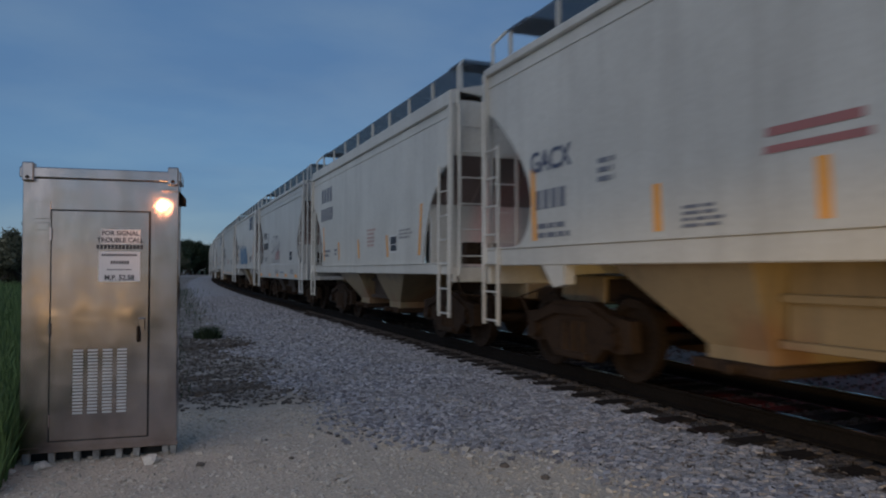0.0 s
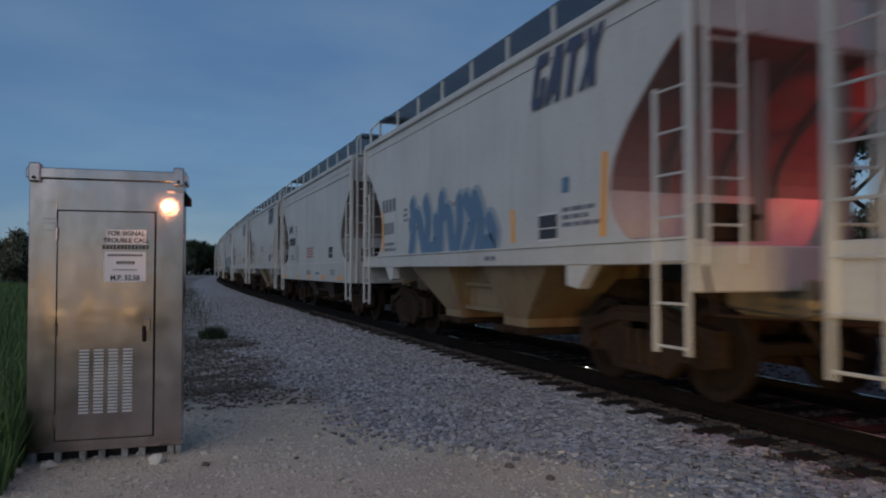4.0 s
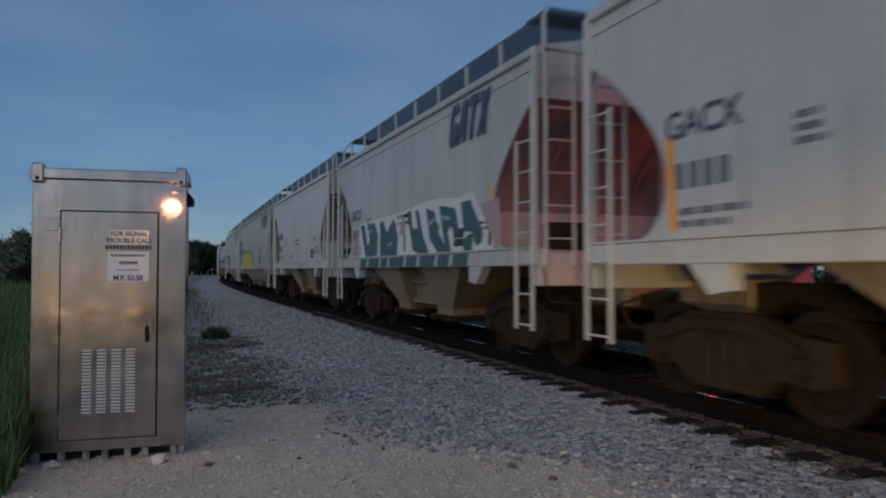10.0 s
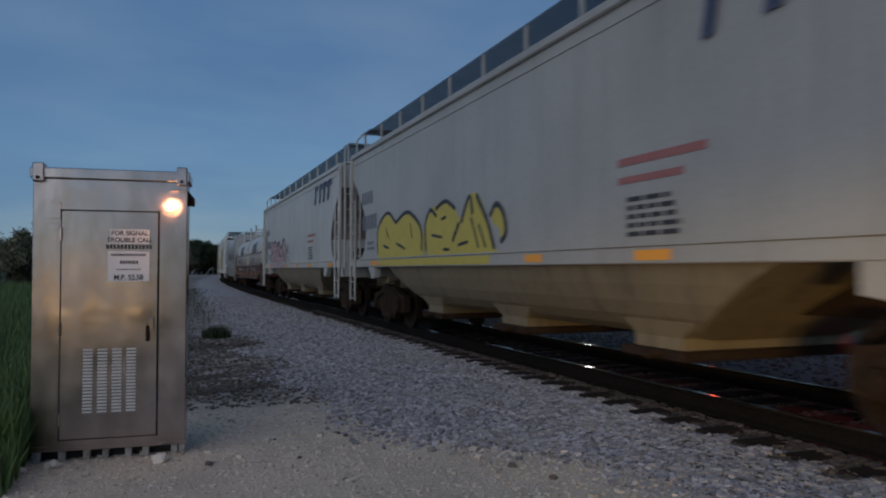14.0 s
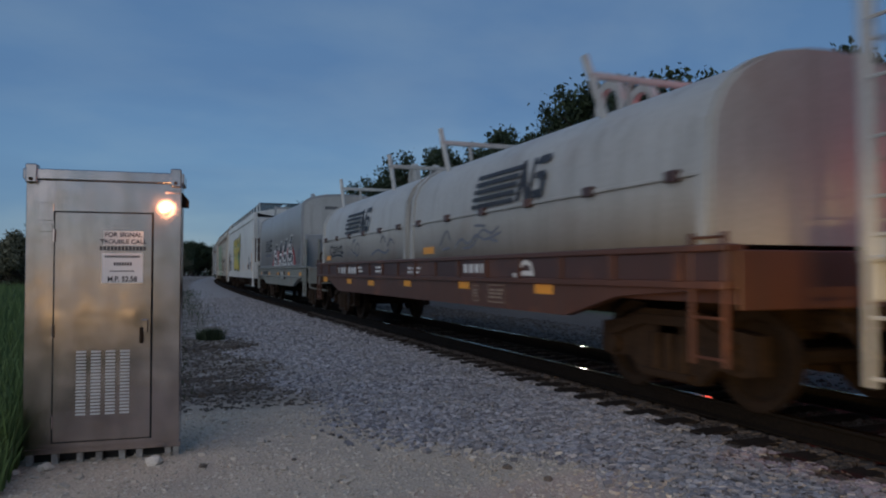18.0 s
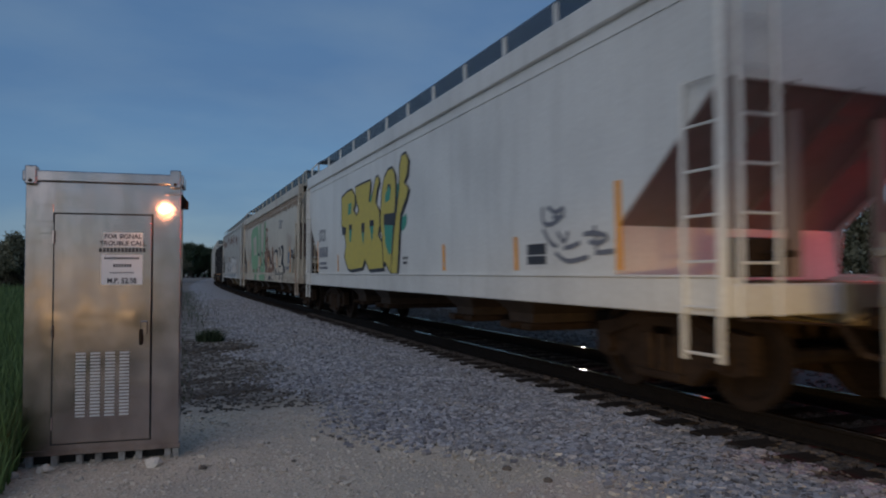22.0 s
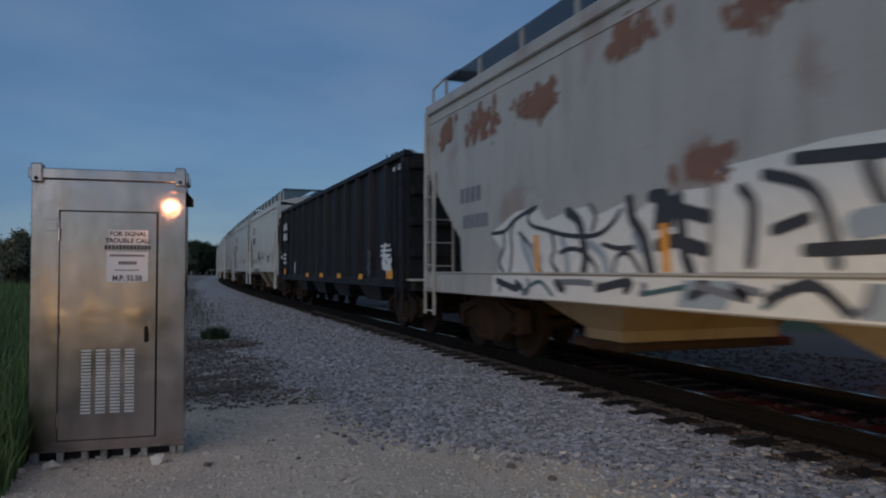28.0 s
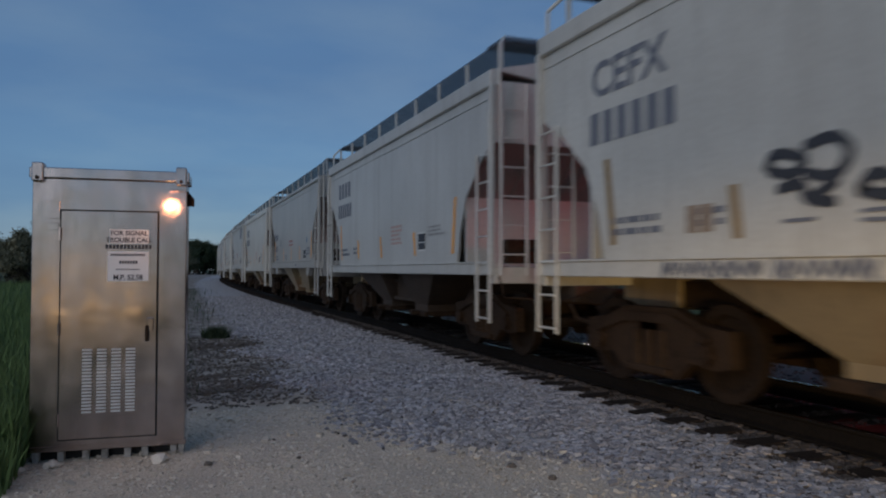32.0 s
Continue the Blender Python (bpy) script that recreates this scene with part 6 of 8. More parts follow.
TEAL_IN = [[(-3.76, 2.91), (-3.47, 2.93), (-3.47, 2.66), (-3.78, 2.64)],
      [(-3.65, 2.28), (-3.4, 2.27), (-3.47, 1.99), (-3.62, 1.98)],
      [(-2.5, 2.15), (-2.27, 2.15), (-2.35, 1.86)],
      [(-1.81, 2.25), (-1.49, 2.25), (-1.64, 1.89)],
      [(-1.81, 2.87), (-1.61, 2.95), (-1.73, 2.74)],
      [(-0.66, 2.82), (-0.41, 2.99), (-0.26, 2.89), (-0.34, 2.7), (-0.65, 2.66)],
      [(-0.74, 2.22), (-0.12, 2.17), (-0.24, 1.64), (-0.39, 1.59), (-0.63, 1.82)]]
DARK_IN = [[(-4.4, 2.38), (-3.95, 2.35), (-4.03, 2.17), (-4.36, 2.19)],
      [(-3.69, 2.41), (-3.38, 2.39), (-3.4, 2.27), (-3.67, 2.28)],
      [(-2.51, 2.37), (-2.24, 2.36), (-2.27, 2.15), (-2.51, 2.15)],
      [(-1.82, 2.39), (-1.48, 2.37), (-1.49, 2.25), (-1.82, 2.25)],
      [(-0.73, 2.44), (-0.03, 2.42), (-0.09, 2.17), (-0.76, 2.22)],
      [(-0.63, 2.9), (-0.46, 3.03), (-0.3, 2.99), (-0.26, 2.89), (-0.41, 2.99)]]
TEAL_BACK = [[(0.07, 2.95), (0.27, 2.93), (0.22, 2.46), (0.06, 2.54)],
      [(0.34, 2.33), (0.54, 2.3), (0.66, 2.36), (0.71, 2.18), (0.53, 2.05), (0.35, 2.08)]]
for o in TEAL_BACK:
    blob(c, o, M_TEAL, 0.0, label="teal sprayed backing", soft=True)
for o in BIKE:
    low = [(x + 0.085, max(z - 0.05, 1.215)) for x, z in o]
    blob(c, low, M_BLACK, 0.002, label="black shadow of the graffiti letters")
for k, o in enumerate(BIKE):
    blob(c, o, M_YELLOW, 0.005 + 0.0006 * k, label="tall yellow graffiti letters with black edges")
    brush(c, [o + o[:1]], 0.05, M_BLACK, 0.008 + 0.0006 * k, label="black graffiti edge", smooth=False)
for o in TEAL_IN:
    blob(c, o, M_TEAL, 0.0105)
for o in DARK_IN:
    blob(c, o, M_BLACK, 0.0115)
mark(c, "UTCX", -7.25, -6.36, 2.12, 2.46, M_INK)
word(c, -7.2, -6.12, 1.67, 1.96, 5, M_INK)
lines(c, -7.2, -5.9, 1.31, 1.56, 2, M_INK, seed=5)
lines(c, 0.48, 0.80, 1.38, 1.56, 2, M_BLACK, seed=6)
brush(c, [[(5.84, 2.01), (5.87, 1.84), (6.04, 1.81), (6.24, 1.86)], [(5.98, 2.01), (6.17, 1.94), (6.3, 1.98), (6.3, 1.88), (6.11, 1.89)], [(5.87, 1.75), (6.04, 1.59), (6.17, 1.55)], [(6.21, 1.7), (6.33, 1.59), (6.42, 1.69)], [(6.36, 1.52), (6.54, 1.54), (6.65, 1.57)], [(6.17, 1.46), (6.42, 1.37), (6.82, 1.41)], [(6.77, 1.66), (6.99, 1.66), (7.19, 1.61), (7.04, 1.55), (6.88, 1.57)], [(6.96, 1.72), (7.0, 1.5)], [(6.99, 1.45), (7.29, 1.46)]], 0.055, M_INK, 0.002, label="blurred grey tag")
plate(c, 5.45, 1.34, 0.46, 0.25)
for x, z in ((-7.45, 2.15), (-4.9, 1.7), (2.55, 1.7), (5.1, 1.7), (7.35, 2.17)):
    strip(c, x, 1.27, z, -0.03)

# long tan car under green and brown paint
c = CARS[15]
GREEN, BROWN, PALE = "pale green graffiti letter", "brown graffiti letter", "white graffiti letter with black edges"
blob(c, [(-5.4, 3.1), (-4.9, 3.42), (-2.56, 3.48), (-2.15, 2.77), (-2.66, 1.24), (-4.63, 1.24), (-5.25, 1.85)], M_GREEN, 0, label=GREEN)
blob(c, [(-4.5, 2.95), (-3.25, 3.02), (-3.0, 2.1), (-4.1, 2.06)], M_TAN, 0.002)
blob(c, [(-1.95, 3.52), (-1.5, 3.47), (-1.28, 1.83), (-0.82, 1.26), (-1.49, 1.24), (-1.95, 2.5)], M_GREEN, 0, label=GREEN)
blob(c, [(-0.15, 3.46), (0.31, 3.5), (0.18, 2.48), (-0.03, 1.25), (-1.07, 1.25), (-0.67, 1.73)], M_GREEN, 0.001, label=GREEN)
brush(c, [[(-0.2, 3.4), (-0.8, 2.0)], [(-5.9, 2.5), (-5.6, 1.7)], [(-5.2, 2.5), (-5.7, 1.8)]], 0.06, M_BROWN, 0.003)
INKY, TAGGED = "black edge of a graffiti letter", "thin dark sprayed tag"
brush(c, [[(-4.6, 1.36), (-3.9, 1.34)], [(-3.0, 1.38), (-2.5, 1.34)]], 0.12, M_BROWN, 0.003)
blob(c, [(-3.7, 0.9), (-2.76, 0.9), (-2.76, 1.18), (-3.7, 1.18)], M_GREEN, 0.001, SILL_Y)
brush(c, [[(1.0, 3.06), (0.39, 3.11), (0.32, 2.74), (0.31, 2.3), (0.66, 2.26), (0.94, 2.25), (0.95, 2.51), (0.95, 2.75), (0.4, 2.53)]], 0.13, M_BROWN, 0.003, label=BROWN)
blob(c, [(0.03, 2.16), (0.71, 2.18), (1.43, 2.17), (1.46, 1.94), (1.59, 1.9), (1.6, 2.16), (1.8, 2.18), (1.91, 1.63), (1.91, 1.44), (2.27, 1.43), (2.28, 2.2), (2.34, 2.28), (2.58, 2.32), (2.83, 1.87), (3.08, 1.24), (0.24, 1.24)], M_BROWN, 0.004, label=BROWN)
blob(c, [(0.61, 2.02), (0.73, 2.08), (0.84, 1.72), (0.98, 1.68), (1.03, 1.24), (0.85, 1.24), (0.86, 1.64), (0.7, 1.81)], M_CREAMY, 0.007, label=PALE)
blob(c, [(1.32, 1.86), (1.56, 1.86), (1.59, 1.45), (1.23, 1.45)], M_CREAMY, 0.007, label=PALE)
blob(c, [(1.91, 1.44), (1.98, 1.58), (2.11, 1.62), (2.24, 1.52), (2.27, 1.43)], M_CREAMY, 0.007, label=PALE)
blob(c, [(2.53, 1.24), (2.58, 1.33), (2.77, 1.34), (2.89, 1.24)], M_CREAMY, 0.007, label=PALE)
blob(c, [(2.49, 1.7), (2.63, 1.72), (2.61, 1.62), (2.51, 1.61)], M_CREAMY, 0.007, label=PALE)
blob(c, [(0.02, 1.49), (0.5, 1.51), (0.41, 1.35), (0.09, 1.35)], M_CREAMY, 0.007, label=PALE)
blob(c, [(-2.43, 2.06), (-1.92, 2.04), (-1.72, 1.55), (-1.99, 1.5)], M_CREAMY, 0.007, label=PALE)
blob(c, [(-1.79, 1.55), (-1.63, 1.56), (-1.36, 1.24), (-1.56, 1.24)], M_CREAMY, 0.007, label=PALE)
blob(c, [(-1.2, 2.09), (-0.92, 2.09), (-0.77, 1.65), (-0.99, 1.61)], M_CREAMY, 0.007, label=PALE)
blob(c, [(-0.95, 1.58), (-0.74, 1.58), (-0.72, 1.44), (-0.88, 1.43)], M_CREAMY, 0.007, label=PALE)
blob(c, [(-0.18, 2.07), (0.03, 2.07), (0.03, 1.85), (-0.16, 1.85)], M_CREAMY, 0.007, label=PALE)
blob(c, [(1.1, 1.91), (1.2, 1.98), (1.58, 1.98), (1.59, 1.85), (1.33, 1.84)], M_BLACK, 0.009, label=INKY)
blob(c, [(1.81, 1.93), (1.92, 1.94), (2.03, 1.73), (2.27, 1.72), (2.27, 1.61), (1.95, 1.6)], M_BLACK, 0.009, label=INKY)
blob(c, [(0.55, 1.68), (0.67, 1.69), (0.67, 1.37), (0.3, 1.36)], M_BLACK, 0.009, label=INKY)
blob(c, [(-2.5, 2.13), (-2.1, 2.17), (-1.79, 2.12), (-1.82, 2.01), (-2.43, 2.04)], M_BLACK, 0.009, label=INKY)
blob(c, [(-1.28, 2.16), (-1.06, 2.19), (-0.89, 2.16), (-0.9, 2.08), (-1.2, 2.08)], M_BLACK, 0.009, label=INKY)
blob(c, [(-0.23, 2.12), (0.03, 2.15), (0.03, 2.06), (-0.2, 2.06)], M_BLACK, 0.009, label=INKY)
blob(c, [(-0.16, 1.84), (0.03, 1.84), (0.02, 1.64), (-0.11, 1.62)], M_BLACK, 0.009, label=INKY)
blob(c, [(-0.99, 1.63), (-0.74, 1.66), (-0.71, 1.57), (-0.95, 1.55)], M_BLACK, 0.009, label=INKY)
blob(c, [(-2.03, 1.51), (-1.76, 1.55), (-1.53, 1.24), (-1.73, 1.24)], M_BLACK, 0.009, label=INKY)
brush(c, [[(2.48, 1.61), (2.56, 1.61), (2.65, 1.63)], [(2.55, 1.33), (2.66, 1.35)], [(0.82, 1.68), (0.97, 1.7)], [(0.14, 1.9), (0.31, 1.93)]], 0.035, M_BLACK, 0.01, label=INKY)
brush(c, [[(2.83, 1.62), (2.97, 1.54), (3.16, 1.46), (3.33, 1.41)], [(3.06, 1.29), (3.15, 1.32)], [(3.33, 1.41), (3.43, 1.28)]], 0.06, M_BLACK, 0.008, label=INKY)
blob(c, [(2.52, 1.78), (2.93, 2.08), (3.5, 2.17), (3.96, 2.09), (4.07, 1.89), (4.33, 1.24), (2.89, 1.24)], M_BLACK, 0.002, label=PALE, soft=True)
blob(c, [(2.75, 1.83), (2.98, 1.99), (3.42, 2.07), (3.73, 2.02), (3.93, 1.83), (4.07, 1.52), (4.15, 1.24), (3.73, 1.24), (3.49, 1.46), (3.43, 1.24), (3.01, 1.24), (3.11, 1.47)], M_CREAMY, 0.0045, label=PALE)
blob(c, [(3.93, 2.06), (4.14, 2.22), (4.53, 2.19), (4.61, 2.0), (4.82, 2.25), (5.38, 2.24), (5.42, 2.03), (5.34, 1.63), (5.5, 1.59), (5.61, 1.47), (5.75, 1.24), (3.93, 1.24)], M_BLACK, 0.002, label=PALE, soft=True)
blob(c, [(4.07, 2.11), (4.15, 2.18), (4.4, 2.15), (4.46, 1.93), (4.58, 1.77), (4.73, 1.94), (4.85, 2.14), (5.05, 2.19), (5.13, 2.11), (5.04, 1.73), (4.89, 1.54), (5.21, 1.54), (5.41, 1.42), (5.45, 1.25), (4.33, 1.25), (4.14, 1.45), (4.07, 1.79)], M_CREAMY, 0.0045, label=PALE)
brush(c, [[(4.36, 1.57), (4.51, 1.47), (4.72, 1.47), (4.91, 1.55), (5.02, 1.73)]], 0.07, M_BLACK, 0.0075, label=INKY)
brush(c, [[(3.21, 1.54), (3.46, 1.62), (3.61, 1.45)], [(5.23, 1.44), (5.31, 1.31)]], 0.04, M_BLACK, 0.0075, label=INKY)
brush(c, [[(4.47, 3.24), (4.28, 3.23), (4.22, 3.14), (4.42, 3.07), (4.37, 2.96), (4.16, 2.98)], [(4.6, 3.13), (4.55, 2.98), (4.74, 2.96), (4.74, 3.11), (4.62, 3.15)], [(4.76, 3.2), (5.17, 3.17)], [(4.99, 3.16), (4.99, 2.92)]], 0.06, M_INK, 0.002, label=TAGGED)
brush(c, [[(6.74, 1.97), (6.57, 1.95), (6.5, 1.85), (6.55, 1.7), (6.73, 1.63), (6.89, 1.7), (6.91, 1.83), (6.82, 1.94)], [(6.59, 1.88), (6.8, 1.89)], [(6.61, 1.76), (6.85, 1.79)], [(6.67, 1.9), (6.7, 1.67)], [(6.45, 1.6), (6.67, 1.62), (6.94, 1.57)]], 0.055, M_SBLUE, 0.002, label="faded blue sprayed ring")
brush(c, [[(5.79, 1.47), (5.96, 1.43)], [(6.1, 1.46), (6.15, 1.37), (6.25, 1.45), (6.29, 1.39)], [(6.37, 1.42), (6.59, 1.39)], [(6.61, 1.45), (6.84, 1.44)], [(6.43, 1.36), (6.59, 1.35)], [(6.88, 1.45), (7.09, 1.42)], [(6.66, 1.41), (6.76, 1.49)]], 0.05, M_INK, 0.002, label=TAGGED)
brush(c, [[(5.71, 1.03), (5.8, 1.1), (5.9, 1.03), (5.83, 0.98)], [(5.7, 0.94), (5.91, 0.95)], [(6.04, 1.12), (6.11, 1.04), (6.25, 1.08)], [(6.73, 1.08), (6.55, 0.95), (6.83, 0.94), (6.89, 1.06)], [(7.12, 1.1), (7.18, 0.96), (7.32, 0.94)], [(7.38, 1.08), (7.49, 0.97), (7.54, 1.1)], [(7.65, 1.06), (7.72, 0.96), (7.82, 1.01)], [(7.92, 1.09), (8.0, 0.94), (8.14, 1.06)]], 0.035, M_STAIN, 0.002, SILL_Y, label=TAGGED)
blob(c, [(-3.42, 1.1), (-0.46, 1.17), (0.13, 1.19), (0.13, 0.9), (-3.42, 0.9)], M_GREEN, 0.001, SILL_Y, label=GREEN)
blob(c, [(-2.82, 1.13), (-1.77, 1.14), (-1.69, 0.9), (-2.74, 0.91)], M_CREAMY, 0.002, SILL_Y, label=PALE)
blob(c, [(0.14, 0.895), (5.59, 0.895), (5.59, 1.19), (0.14, 1.19)], M_CREAMY, 0.001, SILL_Y, "cream graffiti along the sill")
brush(c, [[(0.24, 1.14), (0.42, 1.01), (0.39, 0.9)], [(0.62, 1.15), (0.65, 0.91)], [(1.23, 1.17), (1.31, 0.99), (1.23, 0.9)], [(1.39, 0.91), (1.62, 1.07), (1.91, 1.11), (2.17, 1.07), (2.35, 0.92)], [(1.91, 0.94), (2.03, 1.01), (2.14, 0.95)], [(2.36, 1.17), (2.5, 1.14), (2.56, 1.1)], [(2.5, 0.99), (2.69, 0.96), (2.82, 0.92)], [(2.94, 1.13), (3.04, 1.17)], [(3.04, 0.93), (3.18, 1.06), (3.31, 1.14)]], 0.06, M_BLACK, 0.004, SILL_Y, label=INKY)
blob(c, [(1.43, 0.94), (1.66, 1.06), (1.94, 1.11), (2.14, 1.04), (2.05, 0.92)], M_BLACK, 0.003, SILL_Y, label=INKY)
brush(c, [[(3.48, 1.19), (4.26, 1.19), (5.09, 1.19), (5.64, 1.19)], [(3.52, 1.18), (3.67, 1.04), (3.85, 0.92)], [(4.51, 1.17), (4.51, 1.04), (4.68, 0.98), (4.84, 1.06), (4.78, 1.15)], [(4.69, 1.09), (4.78, 1.07)]], 0.06, M_BLACK, 0.004, SILL_Y, label=INKY)
blob(c, [(5.28, 1.19), (5.54, 1.19), (5.52, 0.97), (5.32, 0.9), (5.19, 0.92)], M_BLACK, 0.003, SILL_Y, label=INKY)
for k in range(14):
    flakes(c, -8.0 + 1.25 * k, 3.70, 0.8, 0.12, 60, 40 + k, "brown rust bleeding down from the roof edge", M_STAIN)
for x, z0, z1, lean in ((-6.4, 1.30, 1.90, -0.05), (3.80, 1.42, 1.91, -0.06), (7.04, 1.24, 2.16, -0.08), (1.30, 1.50, 1.93, -0.05), (-1.46, 1.54, 1.96, -0.05)):
    strip(c, x, z0, z1, lean, y=SIDE_Y - 0.016)
plate(c, 7.16, 1.76, 0.34, 0.28)

# long rust-patched car
c = CARS[16]
word(c, -7.3, -6.55, 2.27, 2.50, 4, M_INK)
word(c, -7.2, -6.3, 1.88, 2.08, 6, M_INK)
blob(c, [(-6.19, 1.76), (-5.41, 2.01), (-4.83, 2.04), (-4.6, 1.84), (-4.09, 1.92), (-3.61, 1.95), (-3.5, 1.83), (-3.19, 1.89), (-2.92, 1.95), (-2.83, 1.79), (-2.57, 1.94), (-2.23, 1.96), (-1.82, 1.95), (-1.83, 1.22), (-5.97, 1.2), (-5.77, 1.5)], M_LETTER, 0, label="white graffiti backing with black letters")
blob(c, [(-1.75, 1.23), (-1.7, 2.1), (-1.2, 2.12), (-0.6, 2.16), (0.1, 2.14), (0.35, 1.7), (0.4, 1.23)], M_LETTER, 0.0006, label="white graffiti backing with black letters")
BUBBLE = "broad white bubble letter with black edges"
for o in ([(0.42, 1.26), (0.36, 1.75), (0.72, 2.2), (1.28, 2.2), (1.34, 1.98), (0.95, 1.85), (1.3, 1.72), (1.0, 1.55), (1.34, 1.4), (1.3, 1.26)],
          [(1.6, 2.22), (2.38, 2.18), (2.52, 1.92), (2.0, 1.85), (2.0, 1.6), (2.56, 1.48), (2.54, 1.26), (1.62, 1.26), (1.5, 1.66)],
          [(2.66, 2.14), (3.3, 2.1), (3.6, 1.78), (3.28, 1.52), (3.62, 1.26), (3.2, 1.26), (2.95, 1.45), (2.9, 1.26), (2.64, 1.26)],
          [(3.72, 1.9), (3.95, 2.16), (4.6, 2.12), (4.7, 1.9), (4.2, 1.84), (4.75, 1.62), (4.7, 1.3), (3.9, 1.26), (3.75, 1.45), (4.2, 1.5)]):
    mx, mz = sum(p[0] for p in o) / len(o), sum(p[1] for p in o) / len(o)
    blob(c, [(mx + (p - mx) * 1.09, max(1.235, mz + (q - mz) * 1.12)) for p, q in o], M_BLACK, 0.002, label=BUBBLE, soft=True)
    blob(c, o, M_LETTER, 0.006, label=BUBBLE, soft=True)
for x, z in ((0.9, 1.5), (1.9, 1.7), (2.95, 1.85), (4.2, 1.7)):
    brush(c, [[(x - 0.15, z), (x + 0.05, z + 0.05), (x + 0.2, z - 0.02)]], 0.05, M_BLACK, 0.010)
INKED = "black stroke of a graffiti letter"
brush(c, [[(-6.13, 1.76), (-5.74, 1.77), (-5.5, 1.88), (-5.18, 1.97), (-4.85, 2.03)], [(-5.77, 1.75), (-5.75, 1.56), (-5.9, 1.37), (-5.77, 1.21)], [(-5.41, 1.92), (-5.55, 1.74), (-5.51, 1.49), (-5.59, 1.21)], [(-4.85, 2.02), (-5.06, 1.94), (-4.97, 1.81), (-4.58, 1.73), (-4.22, 1.66), (-3.82, 1.62), (-3.46, 1.63), (-3.2, 1.74), (-3.07, 1.85)], [(-5.3, 1.73), (-5.06, 1.59), (-4.78, 1.3), (-4.73, 1.22)], [(-4.49, 1.71), (-4.4, 1.51), (-4.47, 1.35), (-4.31, 1.22)], [(-4.27, 1.45), (-4.02, 1.49), (-3.75, 1.44), (-3.53, 1.29), (-3.5, 1.22)], [(-3.63, 1.95), (-3.53, 1.82), (-3.59, 1.68)], [(-3.39, 1.52), (-3.14, 1.47), (-2.87, 1.47)], [(-3.2, 1.22), (-3.14, 1.38), (-2.96, 1.42), (-2.79, 1.28), (-2.74, 1.22)]], 0.055, M_BLACK, 0.003, label=INKED)
brush(c, [[(-4.09, 1.91), (-3.86, 1.79), (-3.78, 1.59), (-3.73, 1.39), (-3.77, 1.22)], [(-2.92, 1.94), (-2.88, 1.76), (-2.71, 1.58), (-2.63, 1.37), (-2.58, 1.22)], [(-2.57, 1.94), (-2.37, 1.93), (-2.28, 1.83), (-2.02, 1.75), (-1.83, 1.7)], [(-2.19, 1.9), (-2.15, 1.62), (-2.11, 1.39), (-2.03, 1.23)], [(-2.48, 1.48), (-2.24, 1.51), (-1.86, 1.42)]], 0.13, M_BLACK, 0.0035, label=INKED)
brush(c, [[(-5.24, 1.66), (-5.13, 1.48), (-4.93, 1.22)], [(-4.22, 1.6), (-4.14, 1.45), (-4.1, 1.22)], [(-3.64, 1.53), (-3.4, 1.41), (-3.3, 1.22)], [(-2.84, 1.59), (-2.76, 1.45)], [(-2.42, 1.81), (-2.35, 1.56), (-2.38, 1.28)]], 0.10, M_SGREY, 0.0015)
brush(c, [[(-1.43, 1.9), (-1.31, 1.74), (-1.35, 1.3)], [(-1.18, 1.98), (-0.77, 1.84), (-0.61, 1.55), (-0.57, 1.29)], [(-0.81, 1.39), (-0.15, 1.4)], [(-0.9, 2.06), (0.0, 2.0)], [(-0.32, 1.95), (-0.2, 1.68), (0.1, 1.35)], [(-1.1, 1.55), (-0.8, 1.62)]], 0.10, M_BLACK, 0.0045, label=INKED)
blob(c, [(-2.55, 1.62), (-2.5, 1.93), (-2.2, 1.92), (-2.25, 1.64)], M_BLACK, 0.006)
graffiti(c, [[(-0.4, 1.55), (0.0, 1.6)], [(-4.9, 1.5), (-4.8, 1.35)], [(0.2, 1.4), (0.35, 1.7)]], 0.2, M_SGREY, None, y=SIDE_Y - 0.006)
blob(c, [(-6.1, 0.9), (5.4, 0.9), (5.3, 1.18), (-6.05, 1.18)], M_LETTER, 0.001, SILL_Y, "white graffiti along the sill")
for x in (-2.2, -0.4, 0.9, 2.0, 3.4):
    blob(c, [(x, 0.92), (x + 0.6, 0.92), (x + 0.75, 1.16), (x + 0.1, 1.16)], M_SGREY, 0.002, SILL_Y)
for k, q in enumerate(wild(14, -5.9, 5.2, 0.94, 1.14, 13)):
    brush(c, [q], (0.05, 0.09, 0.07)[k % 3], (M_DTEAL, M_BLACK, M_INK)[k % 3], 0.004 + 0.0004 * (k % 5), SILL_Y, "dark curl on the sill")
for k, (x, z, rx, rz, n) in enumerate(((-4.8, 3.34, 0.42, 0.16, 70), (-6.5, 3.40, 0.38, 0.18, 60), (-7.9, 3.5, 0.25, 0.15, 40), (-1.8, 2.16, 0.22, 0.10, 36), (-2.9, 3.58, 0.35, 0.14, 40), (-1.2, 3.38, 0.3, 0.16, 40), (0.4, 3.42, 0.42, 0.20, 80), (2.2, 3.33, 0.35, 0.2, 50), (4.6, 3.3, 0.6, 0.2, 40))):
    flakes(c, x, z, rx, rz, n, 70 + k)
for x in (-4.85, -2.4, 0.1, 2.65, 5.2):
    strip(c, x, 1.23, 1.68, -0.05, y=SIDE_Y - 0.012)

